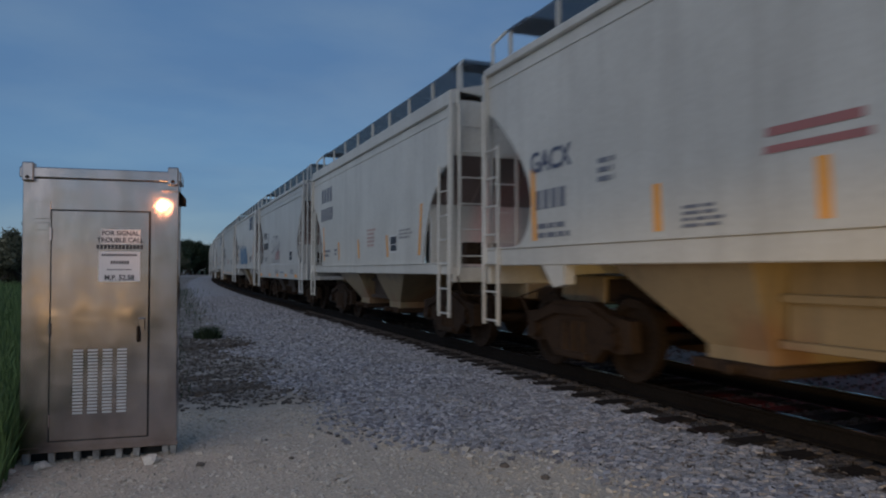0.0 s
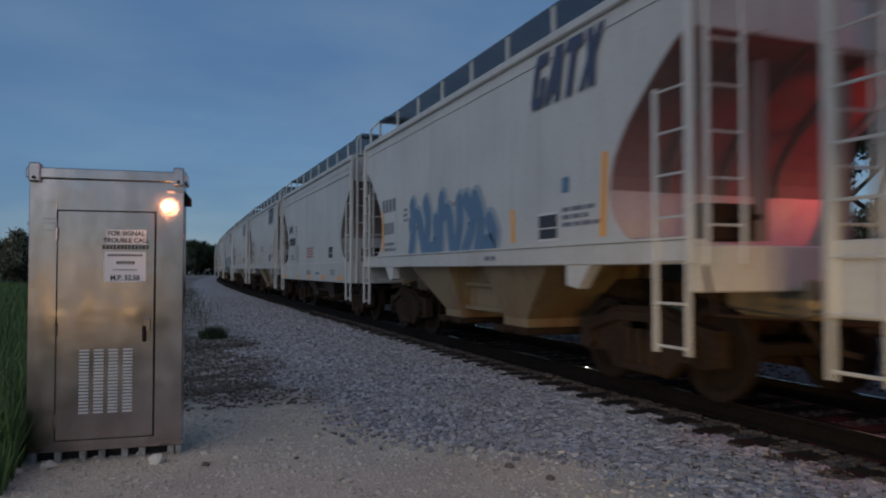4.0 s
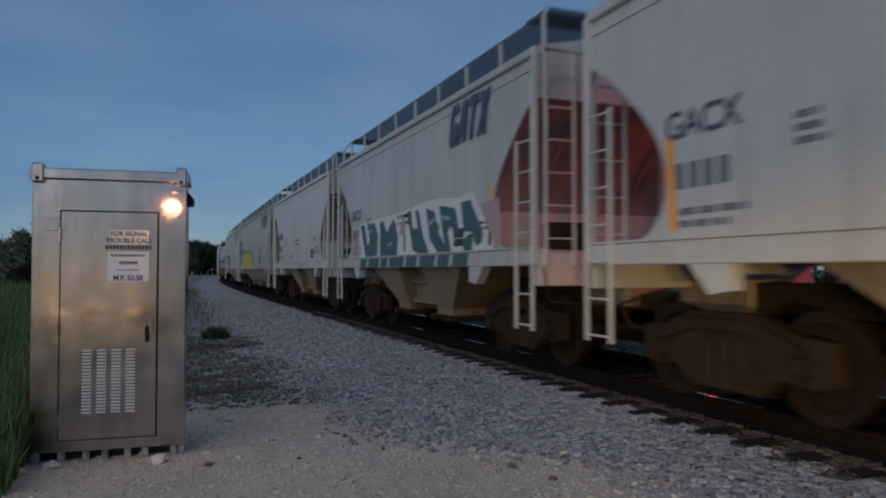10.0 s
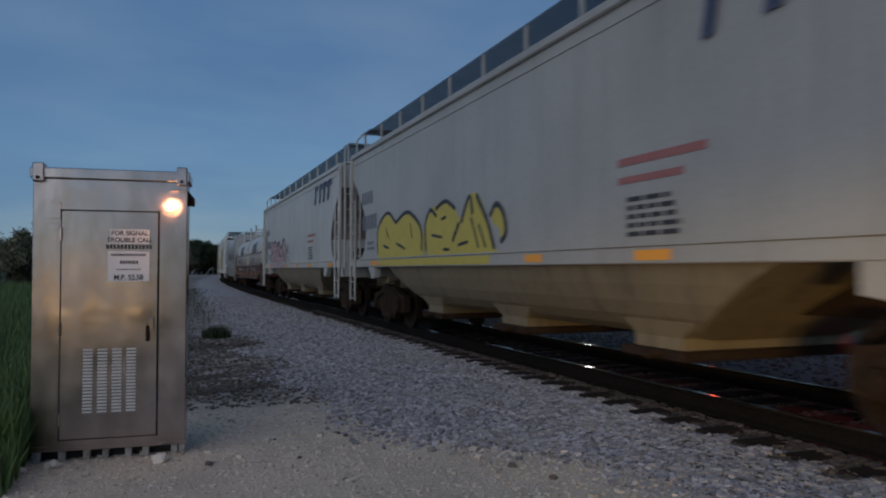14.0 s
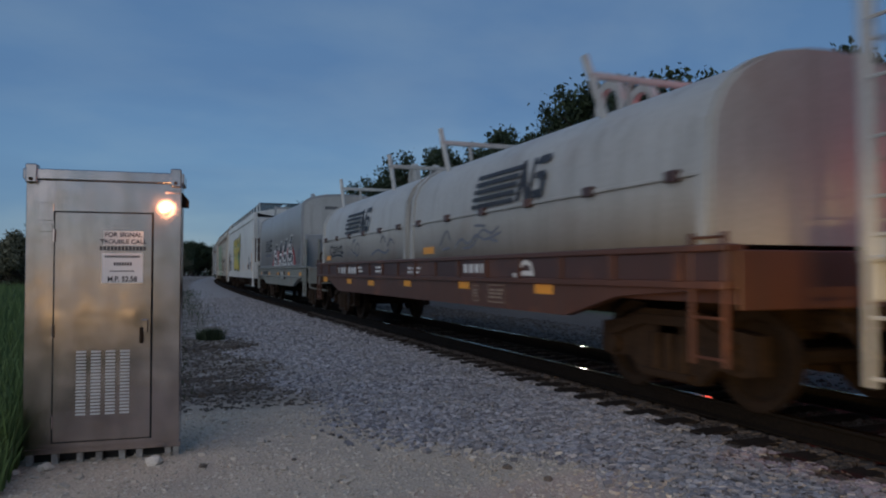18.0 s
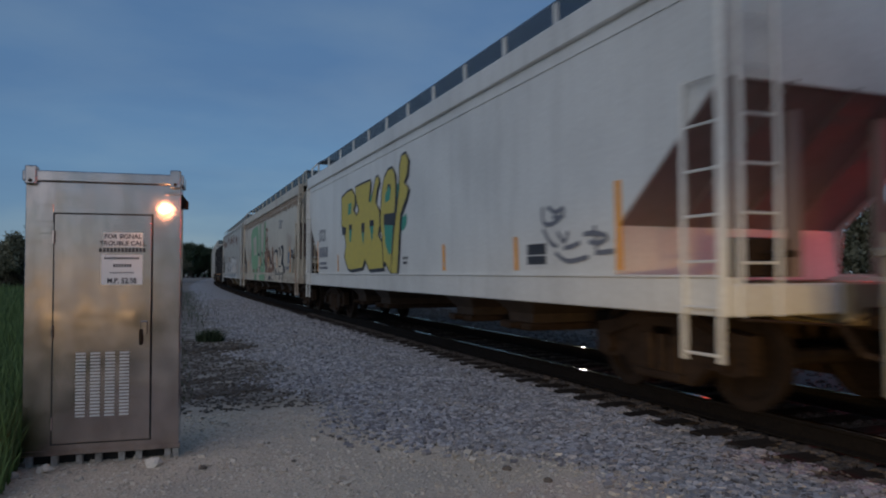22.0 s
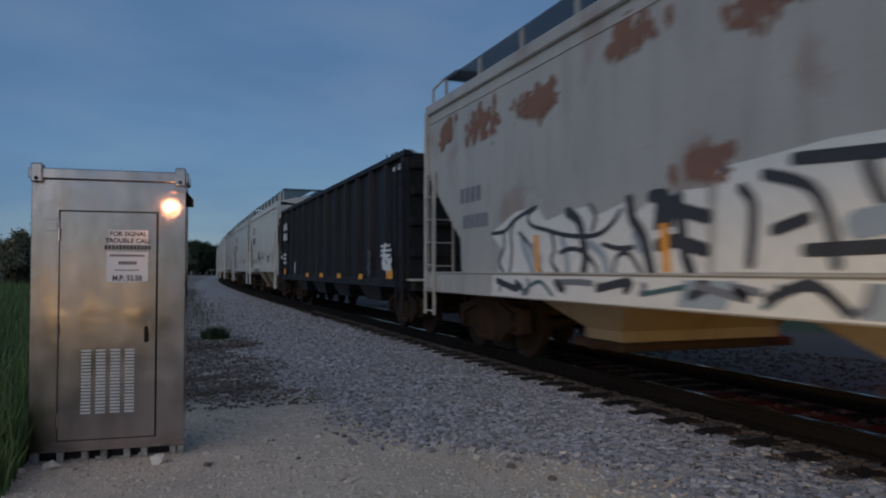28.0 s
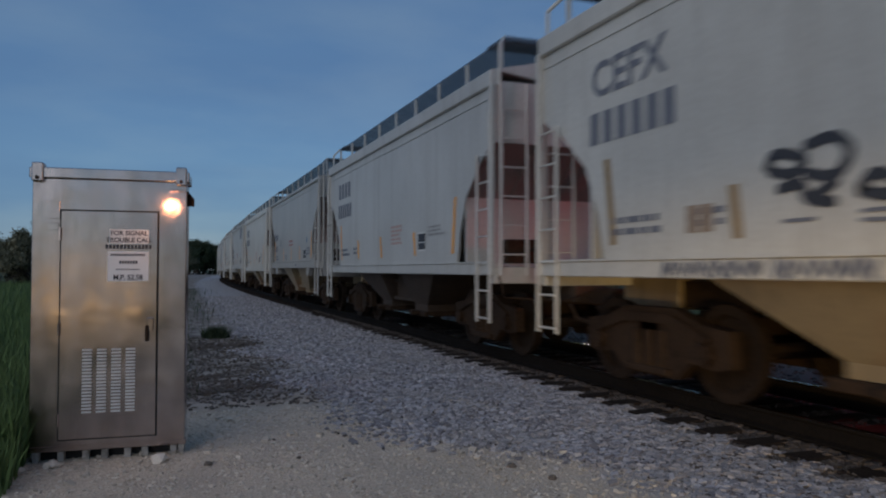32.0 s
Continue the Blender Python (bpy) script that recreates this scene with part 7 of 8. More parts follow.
# gondola
c = CARS[17]
GY = -1.466
word(c, -7.05, -6.25, 2.74, 3.0, 4, M_LETTER, -1.576)
word(c, -7.05, -6.2, 2.37, 2.63, 5, M_LETTER, -1.576)
lines(c, -7.0, -6.3, 1.45, 1.9, 3, M_LETTER, -1.576, 4)
lines(c, 6.35, 7.1, 1.5, 1.8, 3, M_LETTER, -1.576, 8)
part("stencil", rect(B(), 7.05, 7.62, 3.24, 3.33, -1.52), M_LETTER, c, "white painted strip at the corner")
graffiti(c, [[(6.55, 1.62), (6.7, 1.75)], [(6.5, 1.4), (6.7, 1.55), (6.9, 1.42), (7.1, 1.45)], [(6.55, 1.32), (7.05, 1.30)], [(6.62, 1.45), (6.8, 1.25)]], 0.13, M_LETTER, None, y=-1.58, label="smudged white tag")
graffiti(c, [[(-4.46, 1.22), (-4.42, 1.46)]], 0.16, M_LETTER, None, y=-1.576)
graffiti(c, [[(5.32, 1.15), (5.48, 1.22), (5.36, 1.32), (5.50, 1.42)], [(5.36, 1.48), (5.34, 1.66), (5.50, 1.62), (5.44, 1.50)], [(5.28, 1.26), (5.26, 1.40)]], 0.06, M_FADED, None, y=-1.576, label="faded grey tag")
for x, w in ((-6.88, 0.5), (-2.3, 0.45), (-0.1, 0.5), (2.2, 0.45), (4.5, 0.35)):
    flat_strip(c, x, x + w, 1.04 if x > -6 else 1.1, -1.578, 0.12 if x > -6 else 0.2)
flat_strip(c, 6.75, 7.2, 1.07, -1.578, 0.2)
part("stencil", slab(B(), [(-7.36 + 0.09 * math.cos(a), 1.74 + 0.09 * math.sin(a)) for a in [k * 0.524 for k in range(12)]], -1.585, -1.577), M_LETTER, c, "pale round disc")
# lettering along the sill and dark tags on the next car
c = CARS[18]
lettering = random.Random(7)
x = -3.05
while x < -1.0:
    w = lettering.uniform(0.10, 0.20)
    u = [(x, 1.20), (x + 0.25 * w, 1.31), (x + 0.6 * w, 1.22), (x + w, 1.30)]
    v = [(x + 0.1 * w, 1.32), (x + 0.9 * w, 1.19)]
    brush(c, [u] if lettering.random() < 0.5 else [u, v], lettering.uniform(0.035, 0.055), M_INK, 0.001, SILL_Y, "dark sprayed letter on the sill")
    x += w + (0.03 if lettering.random() < 0.8 else 0.12)
TAG = "blurred black sprayed tag"
brush(c, [[(-1.83, 2.03), (-1.75, 2.12), (-1.5, 2.05), (-1.59, 1.95), (-1.79, 1.99)], [(-1.46, 2.14), (-1.24, 2.17), (-1.12, 2.05), (-1.24, 1.9), (-1.46, 1.94)], [(-1.71, 1.85), (-1.53, 1.87), (-1.46, 1.76), (-1.26, 1.72)], [(-1.24, 1.85), (-1.41, 1.77)], [(-1.03, 1.8), (-0.93, 1.88), (-0.74, 1.8), (-0.84, 1.73), (-1.03, 1.77)]], 0.085, M_BLACK, 0.002, label=TAG)
brush(c, [[(0.04, 2.08), (-0.14, 1.99), (-0.06, 1.85), (0.24, 1.8), (0.32, 1.86)], [(-0.01, 2.06), (0.1, 2.09), (0.12, 2.02)], [(0.02, 1.83), (0.17, 1.89)]], 0.085, M_BLACK, 0.002, label=TAG)
brush(c, [[(-1.68, 1.61), (-1.41, 1.61)], [(-1.03, 1.64), (-0.77, 1.64)], [(-1.03, 1.58), (-0.77, 1.57)]], 0.03, M_INK, 0.002, label="thin dark line under the tag")
for x, z, h in ((-2.76, 1.57, 0.24), (-2.58, 1.57, 0.24)):
    part("stencil", rect(B(), x, x + 0.15, z, z + h, SIDE_Y - 0.001), M_STAIN, c, "faded stencil block")


# ---- loose stones, clods, weeds ----
def stone_field(name, n, place, size, mat, label, category, seed, flat=0.7):
    """Many small angular stones in one mesh. place(rng) gives x and y."""
    rng = np.random.default_rng(seed)
    base = np.array([(a, b, c) for a in (-1, 1) for b in (-1, 1) for c in (-1, 1)], float)
    quads = np.array([(0, 1, 3, 2), (4, 6, 7, 5), (0, 4, 5, 1), (2, 3, 7, 6), (0, 2, 6, 4), (1, 5, 7, 3)])
    xy = place(rng, n)
    r = rng.uniform(size[0], size[1], n) * rng.uniform(0.7, 1.0, n)
    v = base[None] * (1 + rng.uniform(-0.45, 0.25, (n, 8, 3)))
    v *= (r[:, None] * np.stack([np.ones(n), rng.uniform(0.6, 1, n), rng.uniform(0.45, flat, n)], 1))[:, None, :]
    a, t = rng.uniform(0, 6.28, n), rng.uniform(-0.5, 0.5, n)
    ca, sa, ct, st = np.cos(a)[:, None], np.sin(a)[:, None], np.cos(t)[:, None], np.sin(t)[:, None]
    y, z = v[..., 1] * ct - v[..., 2] * st, v[..., 1] * st + v[..., 2] * ct
    x, y = v[..., 0] * ca - y * sa, v[..., 0] * sa + y * ca
    lift = np.array([ground_height(p, q) for p, q in xy]) + r * 0.18
    co = np.stack([x + xy[:, :1], y + xy[:, 1:], z + lift[:, None]], -1).reshape(-1, 3)
    faces = (quads[None] + 8 * np.arange(n)[:, None, None]).reshape(-1, 4)
    me = bpy.data.meshes.new(name)
    me.from_pydata(co.tolist(), [], faces.tolist())
    me.materials.append(mat)
    return tagged(new(name, me), label, category, kind="stuff")


def stone_material(name, dark, light, warm):
    m, n, l, b = mat_base(name, 0.9)
    g = n.new("ShaderNodeNewGeometry")
    c = blend(n, l, g.outputs["Random Per Island"], dark, light)
    c = blend(n, l, times(n, l, fractal(n, l, coords(n, l), 1.3, 4.0, 0.45, 0.65), 0.5), c, warm)
    c = blend(n, l, times(n, l, fractal(n, l, coords(n, l), 60.0), 0.3), c, tuple(k * 0.6 for k in dark))
    l.new(c, b.inputs["Base Color"])
    return m


M_BALLAST = stone_material("ballast_stone", (0.14, 0.135, 0.15), (0.52, 0.505, 0.525), (0.33, 0.31, 0.295))
M_FOUL = stone_material("fouled_ballast", (0.034, 0.028, 0.025), (0.12, 0.10, 0.092), (0.055, 0.042, 0.034))
M_PEBBLE = stone_material("lot_gravel", (0.38, 0.33, 0.27), (0.72, 0.65, 0.56), (0.50, 0.42, 0.33))
M_SOIL = stone_material("dark_clod", (0.06, 0.05, 0.042), (0.15, 0.125, 0.105), (0.09, 0.07, 0.058))


def off_ties(y):
    """Move stones that would lie on a tie into the crib beside it."""
    u = (y - 5.32) / 0.489
    k = np.floor(u)
    return 5.32 + 0.489 * (k + 0.28 + 0.44 * (u - k))


def cribs(rng, n):
    return np.stack([rng.uniform(4.5, 7.1, n), off_ties(rng.uniform(2.0, 24.0, n))], 1)


def on_shoulder(y0, y1):
    def place(rng, n):
        y = y0 + (y1 - y0) * rng.uniform(0, 1, n) ** 1.4
        left = 1.75 + np.maximum(7.6 - y, 0) * 0.45 + 0.35 * np.sin(y * 1.7) + rng.normal(0, 0.25, n)
        x = left + (4.64 - left) * rng.uniform(0, 1, n)
        sparse = (x > 3.8 + rng.normal(0, 0.25, n)) & (y < 5.0 + rng.normal(0, 0.3, n)) & (rng.uniform(0, 1, n) < 0.6)
        y = np.where(sparse, y + 3.0, y)
        return np.stack([x, np.where(x > 4.42, off_ties(y), y)], 1)
    return place


def between(x0, x1, y0, y1):
    def place(rng, n):
        return np.stack([rng.uniform(x0, x1, n), rng.uniform(y0, y1, n)], 1)
    return place


stone_field("ballast", 26000, on_shoulder(3.0, 14.0), (0.014, 0.036), M_BALLAST, "pale grey crushed ballast stones along the track", "ballast", 1)
stone_field("ballast", 2600, on_shoulder(3.0, 11.0), (0.008, 0.02), M_FOUL, "dark stones among the pale ballast", "ballast", 13)
stone_field("ballast", 14000, on_shoulder(13.0, 42.0), (0.018, 0.04), M_BALLAST, "pale grey crushed ballast stones along the track", "ballast", 2)
stone_field("ballast", 6000, cribs, (0.018, 0.036), M_FOUL, "dark fouled ballast between the ties", "ballast", 3)
stone_field("ballast", 5000, between(7.0, 11.0, 1.0, 30.0), (0.02, 0.045), M_SOIL, "dusty ballast on the far shoulder", "ballast", 4)
stone_field("ballast", 3200, between(4.90, 5.03, 2.0, 26.0), (0.022, 0.05), M_FOUL, "dark fouled ballast heaped against the rail", "ballast", 14)
stone_field("ballast", 1300, between(3.7, 4.8, 2.6, 5.2), (0.010, 0.03), M_SOIL, "brown dusty stones near the crossing", "ballast", 12)
stone_field("gravel", 9000, between(-1.5, 3.4, 3.2, 8.2), (0.006, 0.017), M_PEBBLE, "fine tan gravel of the parking lot", "gravel", 5)
stone_field("gravel", 160, between(-1.0, 3.2, 3.4, 8.4), (0.018, 0.035), M_PEBBLE, "scattered pale stones on the lot", "gravel", 6)
stone_field("soil", 3500, between(0.2, 1.9, 8.3, 17.0), (0.006, 0.026), M_SOIL, "dark earth clods and dead stalks", "soil", 7)


def row(x0, y0, x1, y1, wide):
    def place(rng, n):
        u = rng.uniform(0, 1, n)
        return np.stack([x0 + (x1 - x0) * u + rng.normal(0, wide, n), y0 + (y1 - y0) * u + rng.normal(0, wide * 1.5, n)], 1)
    return place


stone_field("soil", 260, row(0.3, 14.6, 1.7, 15.4, 0.12), (0.02, 0.06), M_SOIL, "low ridge of dark earth", "soil", 8)
stone_field("soil", 260, row(0.25, 9.3, 1.3, 9.8, 0.10), (0.015, 0.045), M_SOIL, "low ridge of dark earth", "soil", 9)
stone_field("soil", 120, row(0.2, 10.6, 0.9, 10.9, 0.08), (0.015, 0.04), M_SOIL, "low ridge of dark earth", "soil", 10)


def rock(name, x, y, r, mat, label, seed):
    bm = B()
    bmesh.ops.create_icosphere(bm, subdivisions=2, radius=r)
    for v in bm.verts:
        v.co *= 1 + 0.5 * noise.noise(v.co * (2.2 / r * 0.6) + Vector((seed, 0, 0)))
        v.co.z *= 0.6
    ob = part(name, bm, mat, None)
    ob.matrix_basis = pose(x, y, ground_height(x, y) + r * 0.32, 0, 0, seed * 40)
    return tagged(ob, label, "stone")


for k, (x, y, r) in enumerate(((2.49, 5.02, 0.036), (1.23, 5.17, 0.022), (1.02, 5.9, 0.02), (0.92, 6.6, 0.016), (0.33, 5.95, 0.034), (1.5, 6.7, 0.018), (2.62, 4.62, 0.035))):
    rock("rock", x, y, r, M_SOIL, "dark stone lying on the gravel lot", k + 1)
for k, (x, y, r) in enumerate(((-0.80, 6.33, 0.06), (-0.02, 6.20, 0.07), (-1.0, 6.25, 0.04))):
    rock("rock", x, y, r, M_PEBBLE, "pale stone at the foot of the cabinet", k + 11)


def leaf_material(name, dark, light, rough=0.7):
    m, n, l, b = mat_base(name, rough)
    g = n.new("ShaderNodeNewGeometry")
    c = blend(n, l, g.outputs["Random Per Island"], dark, light)
    l.new(c, b.inputs["Base Color"])
    return m


M_BLADE = leaf_material("grass_blade", (0.045, 0.09, 0.026), (0.12, 0.19, 0.055))
M_LEAF = leaf_material("tree_leaf", (0.014, 0.028, 0.011), (0.034, 0.055, 0.02))
M_BARK = rough_iron("bark", (0.06, 0.048, 0.038), 0.95, 0.0)


def blades(name, n, place, height, mat, label, seed, lean=0.35):
    rng = np.random.default_rng(seed)
    xy = place(rng, n)
    h = rng.uniform(height[0], height[1], n)
    w = 0.006 + 0.012 * h
    a, d = rng.uniform(0, 6.28, n), rng.uniform(0, 6.28, n)
    z0 = np.array([ground_height(p, q) for p, q in xy]) - 0.01
    k = h * lean * rng.uniform(0.3, 1.2, n)
    ux, uy, lx, ly = np.cos(a) * w, np.sin(a) * w, np.cos(d) * k, np.sin(d) * k
    P = lambda s, f, g: np.stack([xy[:, 0] + s * ux + lx * f, xy[:, 1] + s * uy + ly * f, z0 + h * g], 1)
    co = np.stack([P(-1, 0, 0), P(1, 0, 0), P(0.8, 0.3, 0.55), P(-0.8, 0.3, 0.55), P(0.05, 1, 1), P(-0.05, 1, 1)], 1).reshape(-1, 3)
    i = 6 * np.arange(n)[:, None]
    faces = np.concatenate([i + np.array([[0, 1, 2, 3]]), i + np.array([[3, 2, 4, 5]])], 0)
    me = bpy.data.meshes.new(name)
    me.from_pydata(co.tolist(), [], faces.tolist())
    me.materials.append(mat)
    return tagged(new(name, me), label, "grass", kind="stuff")


def verge(rng, n):
    y = 6.2 + 60 * rng.uniform(0, 1, n) ** 2.2
    lo, hi = -0.32 * y - 0.5, np.minimum(-0.135 * y - 0.12, -1.02)
    return np.stack([lo + (hi - lo) * rng.uniform(0, 1, n), y], 1)


blades("grass", 26000, verge, (0.15, 0.55), M_BLADE, "tall dark green grass beyond the lot", 21)
blades("grass", 1500, between(-1.6, -1.0, 5.6, 7.4), (0.10, 0.40), M_BLADE, "grass beside the cabinet", 22)
blades("grass", 350, row(0.22, 9.0, 0.5, 24.0, 0.10), (0.05, 0.14), M_LEAF, "weeds along the edge of the bare strip", 23)
blades("grass", 2600, row(0.2, 21.0, 1.2, 60.0, 0.8), (0.05, 0.24), M_LEAF, "rough grass beside the far ballast", 24)


def clump(rng, n):
    a, r = rng.uniform(0, 6.28, n), rng.uniform(0, 1, n) * 0.30
    return np.stack([1.05 + r * np.cos(a), 16.8 + 0.8 * r * np.sin(a)], 1)


tagged(blades("weed_clump", 1100, clump, (0.04, 0.30), M_LEAF, "low green weed clump in the bare strip", 25, 0.6), category="weed")


# ---- trees ----
def make_tree(height, spread, seed, leaves=9000, leaf=M_LEAF):
    """Tapered trunk, limbs and a crown of many small leaves in uneven clumps."""
    r = random.Random(seed)
    tree = empty("tree")
    bm = B()
    tips = []

    def limb(p, d, length, r0, depth):
        q = p + d * length
        m = Matrix.Translation((p + q) / 2) @ (q - p).to_track_quat("Z", "Y").to_matrix().to_4x4()
        bmesh.ops.create_cone(bm, cap_ends=False, segments=7 if depth < 2 else 5, radius1=r0, radius2=r0 * 0.62, depth=length, matrix=m)
        if depth >= 2:
            tips.append(q)
            tips.append((p + q) / 2)
        if depth == 3:
            return
        for _ in range(4 if depth == 0 else 3):
            e = (d + Vector((r.uniform(-1, 1), r.uniform(-1, 1), r.uniform(-0.15, 0.6))) * (0.9 if depth else 0.75) * spread).normalized()
            limb(q if r.random() < 0.6 else p + d * length * r.uniform(0.5, 1.0), e, length * r.uniform(0.55, 0.8), r0 * 0.55, depth + 1)

    limb(Vector((0, 0, -0.2)), Vector((r.uniform(-0.05, 0.05), r.uniform(-0.05, 0.05), 1)).normalized(), height * 0.36, height * 0.022, 0)
    part("trunk", bm, M_BARK, tree)
    top = max(t.z for t in tips)
    k = height / top * 0.94
    rng = np.random.default_rng(seed)
    t = np.array([tuple(q) for q in tips])
    c = t[rng.integers(0, len(t), leaves)] * np.array([1, 1, k]) + rng.normal(0, height * 0.027, (leaves, 3))
    s = rng.uniform(0.009, 0.020, leaves)[:, None] * height
    u, w = rng.normal(0, 1, (leaves, 3)), rng.normal(0, 1, (leaves, 3))
    u /= np.linalg.norm(u, axis=1)[:, None]
    w /= np.linalg.norm(w, axis=1)[:, None]
    co = np.stack([c - u * s, c - w * s * 0.6, c + u * s, c + w * s * 0.6], 1).reshape(-1, 3)
    me = bpy.data.meshes.new("crown")
    me.from_pydata(co.tolist(), [], (np.arange(leaves)[:, None] * 4 + np.arange(4)).tolist())
    me.materials.append(leaf)
    crown = new("crown", me)
    crown.parent = tree
    return tagged(tree, "dark leafy deciduous tree against the dusk sky", "tree", "trees behind the railway")


TREES = [make_tree(15.0, 1.0, 4), make_tree(16.5, 1.1, 9), make_tree(14.5, 1.2, 14), make_tree(17.0, 0.95, 23)]
# bearing to the right of the track and height of the skyline, in degrees
SKYLINE = [(11.4, 6.6), (12.2, 5.6), (17.4, 9.0), (18.8, 10.2), (20.6, 11.4), (22.6, 12.0), (24.6, 12.4), (26.6, 12.6), (28.8, 13.2), (31.0, 14.2), (33.2, 15.4),
           (35.6, 16.4), (38.0, 15.6), (40.6, 14.6), (43.2, 16.2), (46.0, 15.4), (49.0, 16.0), (52.0, 15.4)]
TALL = [15.0, 16.5, 14.5, 17.0]
WOOD = []
for k, (turn, rise) in enumerate(SKYLINE):
    d = (TALL[k % 4] - 1.9) / math.tan(radians(rise * (0.80 if turn < 27 else 0.88)))
    WOOD.append((d * math.sin(radians(turn)), d * math.cos(radians(turn))))
rnd = random.Random(8)
for k, (x, y) in enumerate(WOOD):
    p = pose(x, y, ground_height(x, y) - 0.1, 0, 0, rnd.uniform(0, 360))
    if k < 4:
        TREES[k].matrix_basis = p
    else:
        copy_thing(TREES[k % 4], p)

# leaves lightened: the haze of distance is put into their colour
M_HAZED_LEAF = leaf_material("hazed_hedgerow_leaf", (0.09, 0.095, 0.055), (0.155, 0.15, 0.095))
BUSHES = [make_tree(9.0, 1.5, 31, 4200, M_HAZED_LEAF), make_tree(10.0, 1.5, 37, 4200, M_HAZED_LEAF), make_tree(8.4, 1.7, 41, 4200, M_HAZED_LEAF)]
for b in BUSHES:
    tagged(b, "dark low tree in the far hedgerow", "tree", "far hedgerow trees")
k = 0
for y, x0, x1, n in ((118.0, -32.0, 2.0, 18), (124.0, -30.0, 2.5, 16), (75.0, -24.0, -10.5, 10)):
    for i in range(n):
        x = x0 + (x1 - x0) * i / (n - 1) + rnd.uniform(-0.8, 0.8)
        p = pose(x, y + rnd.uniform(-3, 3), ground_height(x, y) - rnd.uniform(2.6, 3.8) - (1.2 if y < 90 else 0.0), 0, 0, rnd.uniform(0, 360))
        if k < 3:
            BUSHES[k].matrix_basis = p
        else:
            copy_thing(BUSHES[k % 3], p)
        k += 1

# a far wood closes the view where the track bends away
for i in range(26):
    x = -6.0 + 19.5 * i / 25 + rnd.uniform(-0.4, 0.4)
    far = copy_thing(TREES[i % 4], pose(x, 226.0 + rnd.uniform(-5, 8), -5.6 - rnd.uniform(0, 1.2), 0, 0, rnd.uniform(0, 360)))
    tagged(far, "dark tree of the distant wood", "tree", "distant wood")

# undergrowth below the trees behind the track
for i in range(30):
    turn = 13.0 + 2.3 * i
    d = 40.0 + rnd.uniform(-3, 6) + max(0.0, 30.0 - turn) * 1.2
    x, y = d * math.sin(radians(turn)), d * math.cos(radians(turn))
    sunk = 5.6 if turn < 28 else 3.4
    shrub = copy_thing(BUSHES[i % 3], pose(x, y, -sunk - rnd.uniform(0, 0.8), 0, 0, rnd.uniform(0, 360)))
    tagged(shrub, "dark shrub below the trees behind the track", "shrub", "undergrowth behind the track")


# ---- crossing signal far behind the track ----
M_LENS, _n, _l, _b = mat_base("signal_lens_red", 0.3)
_b.inputs["Base Color"].default_value = (0.5, 0.02, 0.02, 1.0)
_b.inputs["Emission Color"].default_value = (1.0, 0.10, 0.06, 1.0)
_b.inputs["Emission Strength"].default_value = 9.0


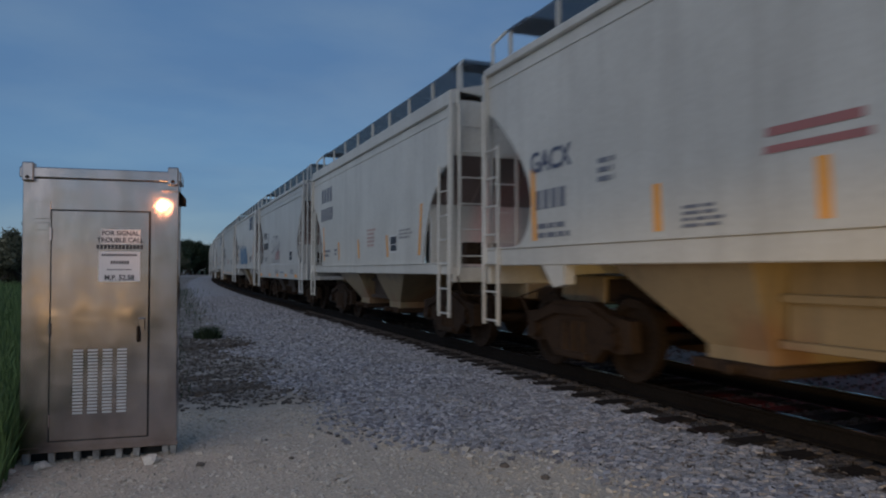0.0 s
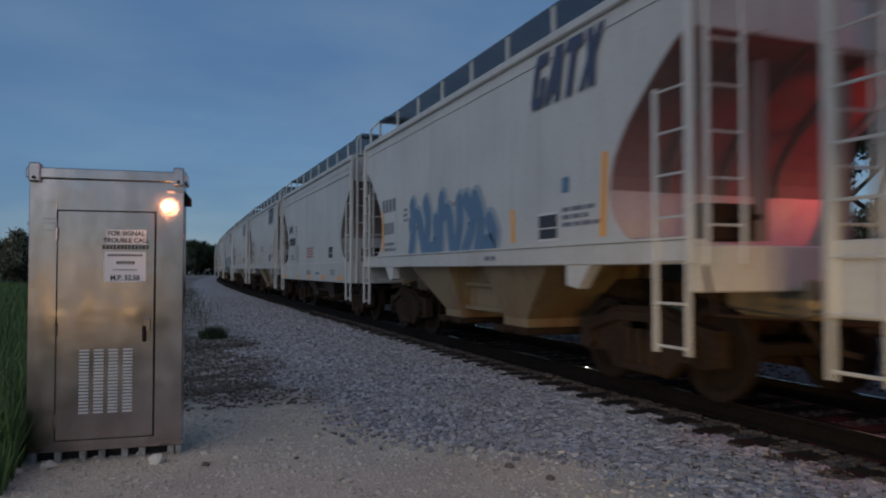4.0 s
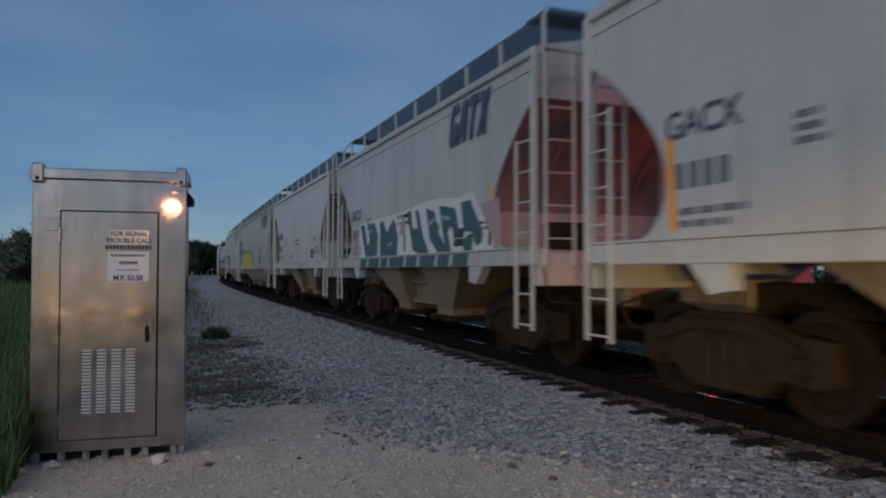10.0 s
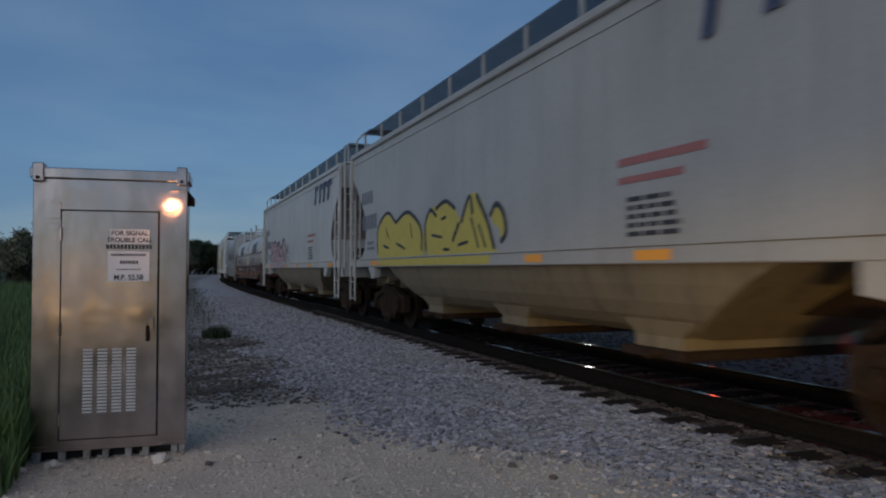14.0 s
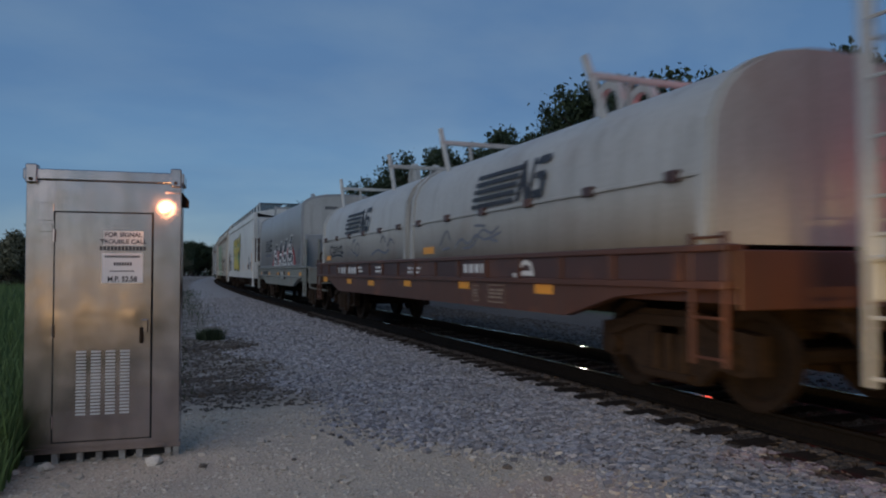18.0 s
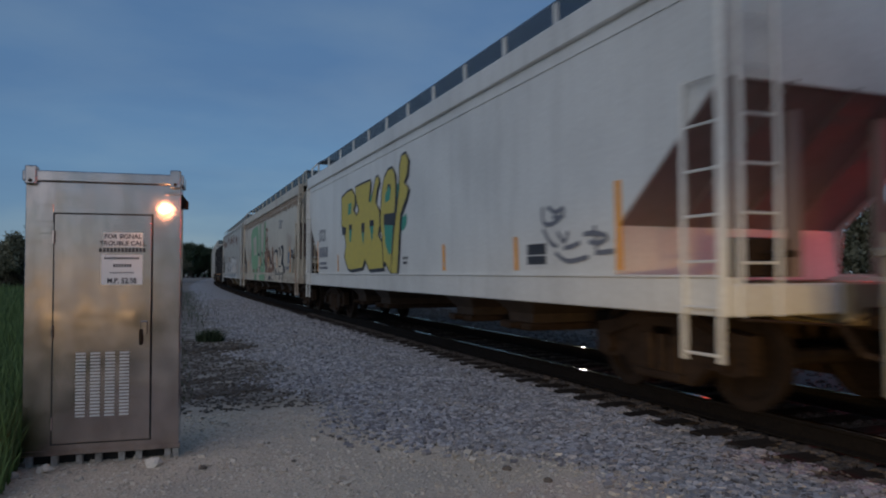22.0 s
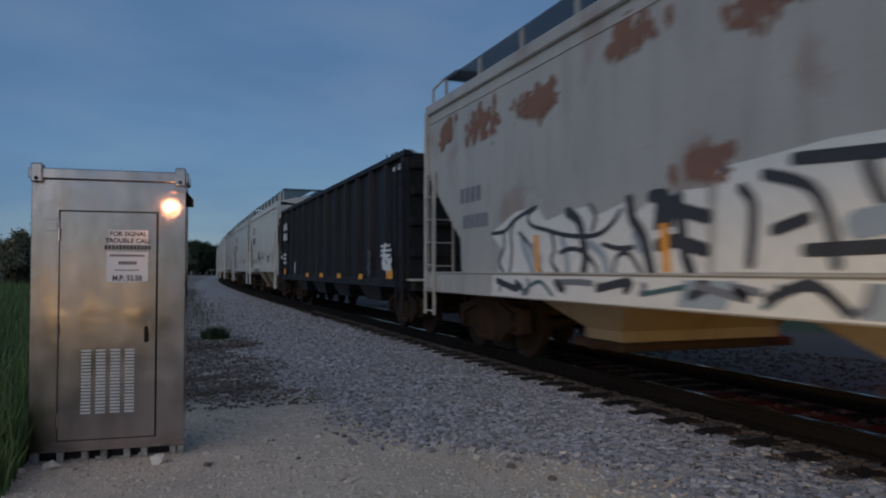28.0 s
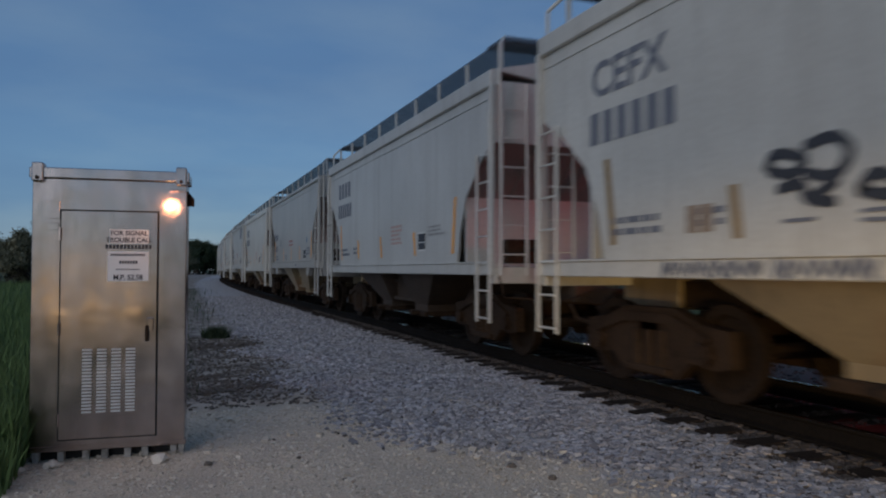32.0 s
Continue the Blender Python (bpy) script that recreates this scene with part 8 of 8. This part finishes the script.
def make_signal(x, y, z, turn):
    """A mast with one lit lamp head; z is the height of the lens."""
    sig = empty("crossing_signal", pose(x, y, ground_height(x, y), 0, 0, turn))
    tagged(sig, "railway crossing signal with a lit red lamp", "signal")
    part("mast", rod(B(), (-0.26, 0, -0.1), (-0.26, 0, z - 0.12), 0.05, 10), M_LETTER, sig, "white painted signal mast")
    part("mast_foot", rod(B(), (-0.26, 0, -0.1), (-0.26, 0, 0.25), 0.12, 10), M_IRON, sig)
    part("arm", box(B(), -0.30, 0.0, -0.03, 0.03, z - 0.16, z - 0.10, 0.01), M_IRON, sig)
    head = part("lamp_head", rod(B(), (0, 0.14, z), (0, -0.02, z), 0.17, 16), M_IRON, sig, "black lamp housing")
    part("backboard", rod(B(), (0, 0.0, z), (0, -0.015, z), 0.26, 20), M_IRON, head)
    part("lens", rod(B(), (0, -0.016, z), (0, -0.05, z), 0.15, 18), M_LENS, head, "glowing red lens")
    return sig


make_signal(17.11, 19.46, 3.52, -41.3)

M_LAMP, _n, _l, _b = mat_base("yard_lamp_glow", 0.3)
_b.inputs["Emission Color"].default_value = (1.0, 0.93, 0.80, 1.0)
_b.inputs["Emission Strength"].default_value = 90.0


def make_yard_lamp(x, y, z):
    """A low lamp post beyond the track; its light glints on both rails."""
    lamp = empty("yard_lamp", pose(x, y, ground_height(x, y), 0, 0, -32))
    tagged(lamp, "white lamp on a short grey post beyond the track", "lamp")
    part("post", rod(B(), (0, 0, -0.1), (0, 0, z - 0.16), 0.04, 8), M_IRON, lamp)
    head = part("lamp_head", rod(B(), (0, 0, z - 0.17), (0, 0, z - 0.11), 0.12, 12), M_IRON, lamp)
    bm = B()
    bmesh.ops.create_uvsphere(bm, u_segments=14, v_segments=8, radius=0.11, matrix=pose(0, 0, z))
    part("globe", bm, M_LAMP, head, "lit white globe", True)
    return lamp


make_yard_lamp(14.9, 23.6, 2.35)


# ---- the track's ties ----
def tie_mesh():
    bm = box(B(), -1.295, 1.295, -0.115, 0.115, -0.17, 0.0, 0.012)
    me = bpy.data.meshes.new("tie")
    bm.to_mesh(me)
    bm.free()
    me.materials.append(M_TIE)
    return me


TIE = tie_mesh()
rnd = random.Random(3)
for k in range(300):
    s = 5.32 + (k - 34) * 0.489
    p = track_point(s, rnd.uniform(-0.05, 0.05), RAIL_Z - 0.205 + rnd.uniform(-0.012, 0.006))
    t = new("tie", TIE)
    t.parent = track
    t.matrix_basis = pose(p.x, p.y, p.z, 0, 0, -math.degrees(CURVE * max(s - CURVE_Y, 0)) + rnd.uniform(-1, 1))


# ---- the train rolls by ----
def motions():
    for i, car in CARS.items():
        c = (JOINTS[i - 1] + JOINTS[i]) / 2 + SHIFT.get(i, 0.0)
        walk(car, [(t, track_pose(c - travelled(t))) for t in range(0, 33, 2)])


motions()
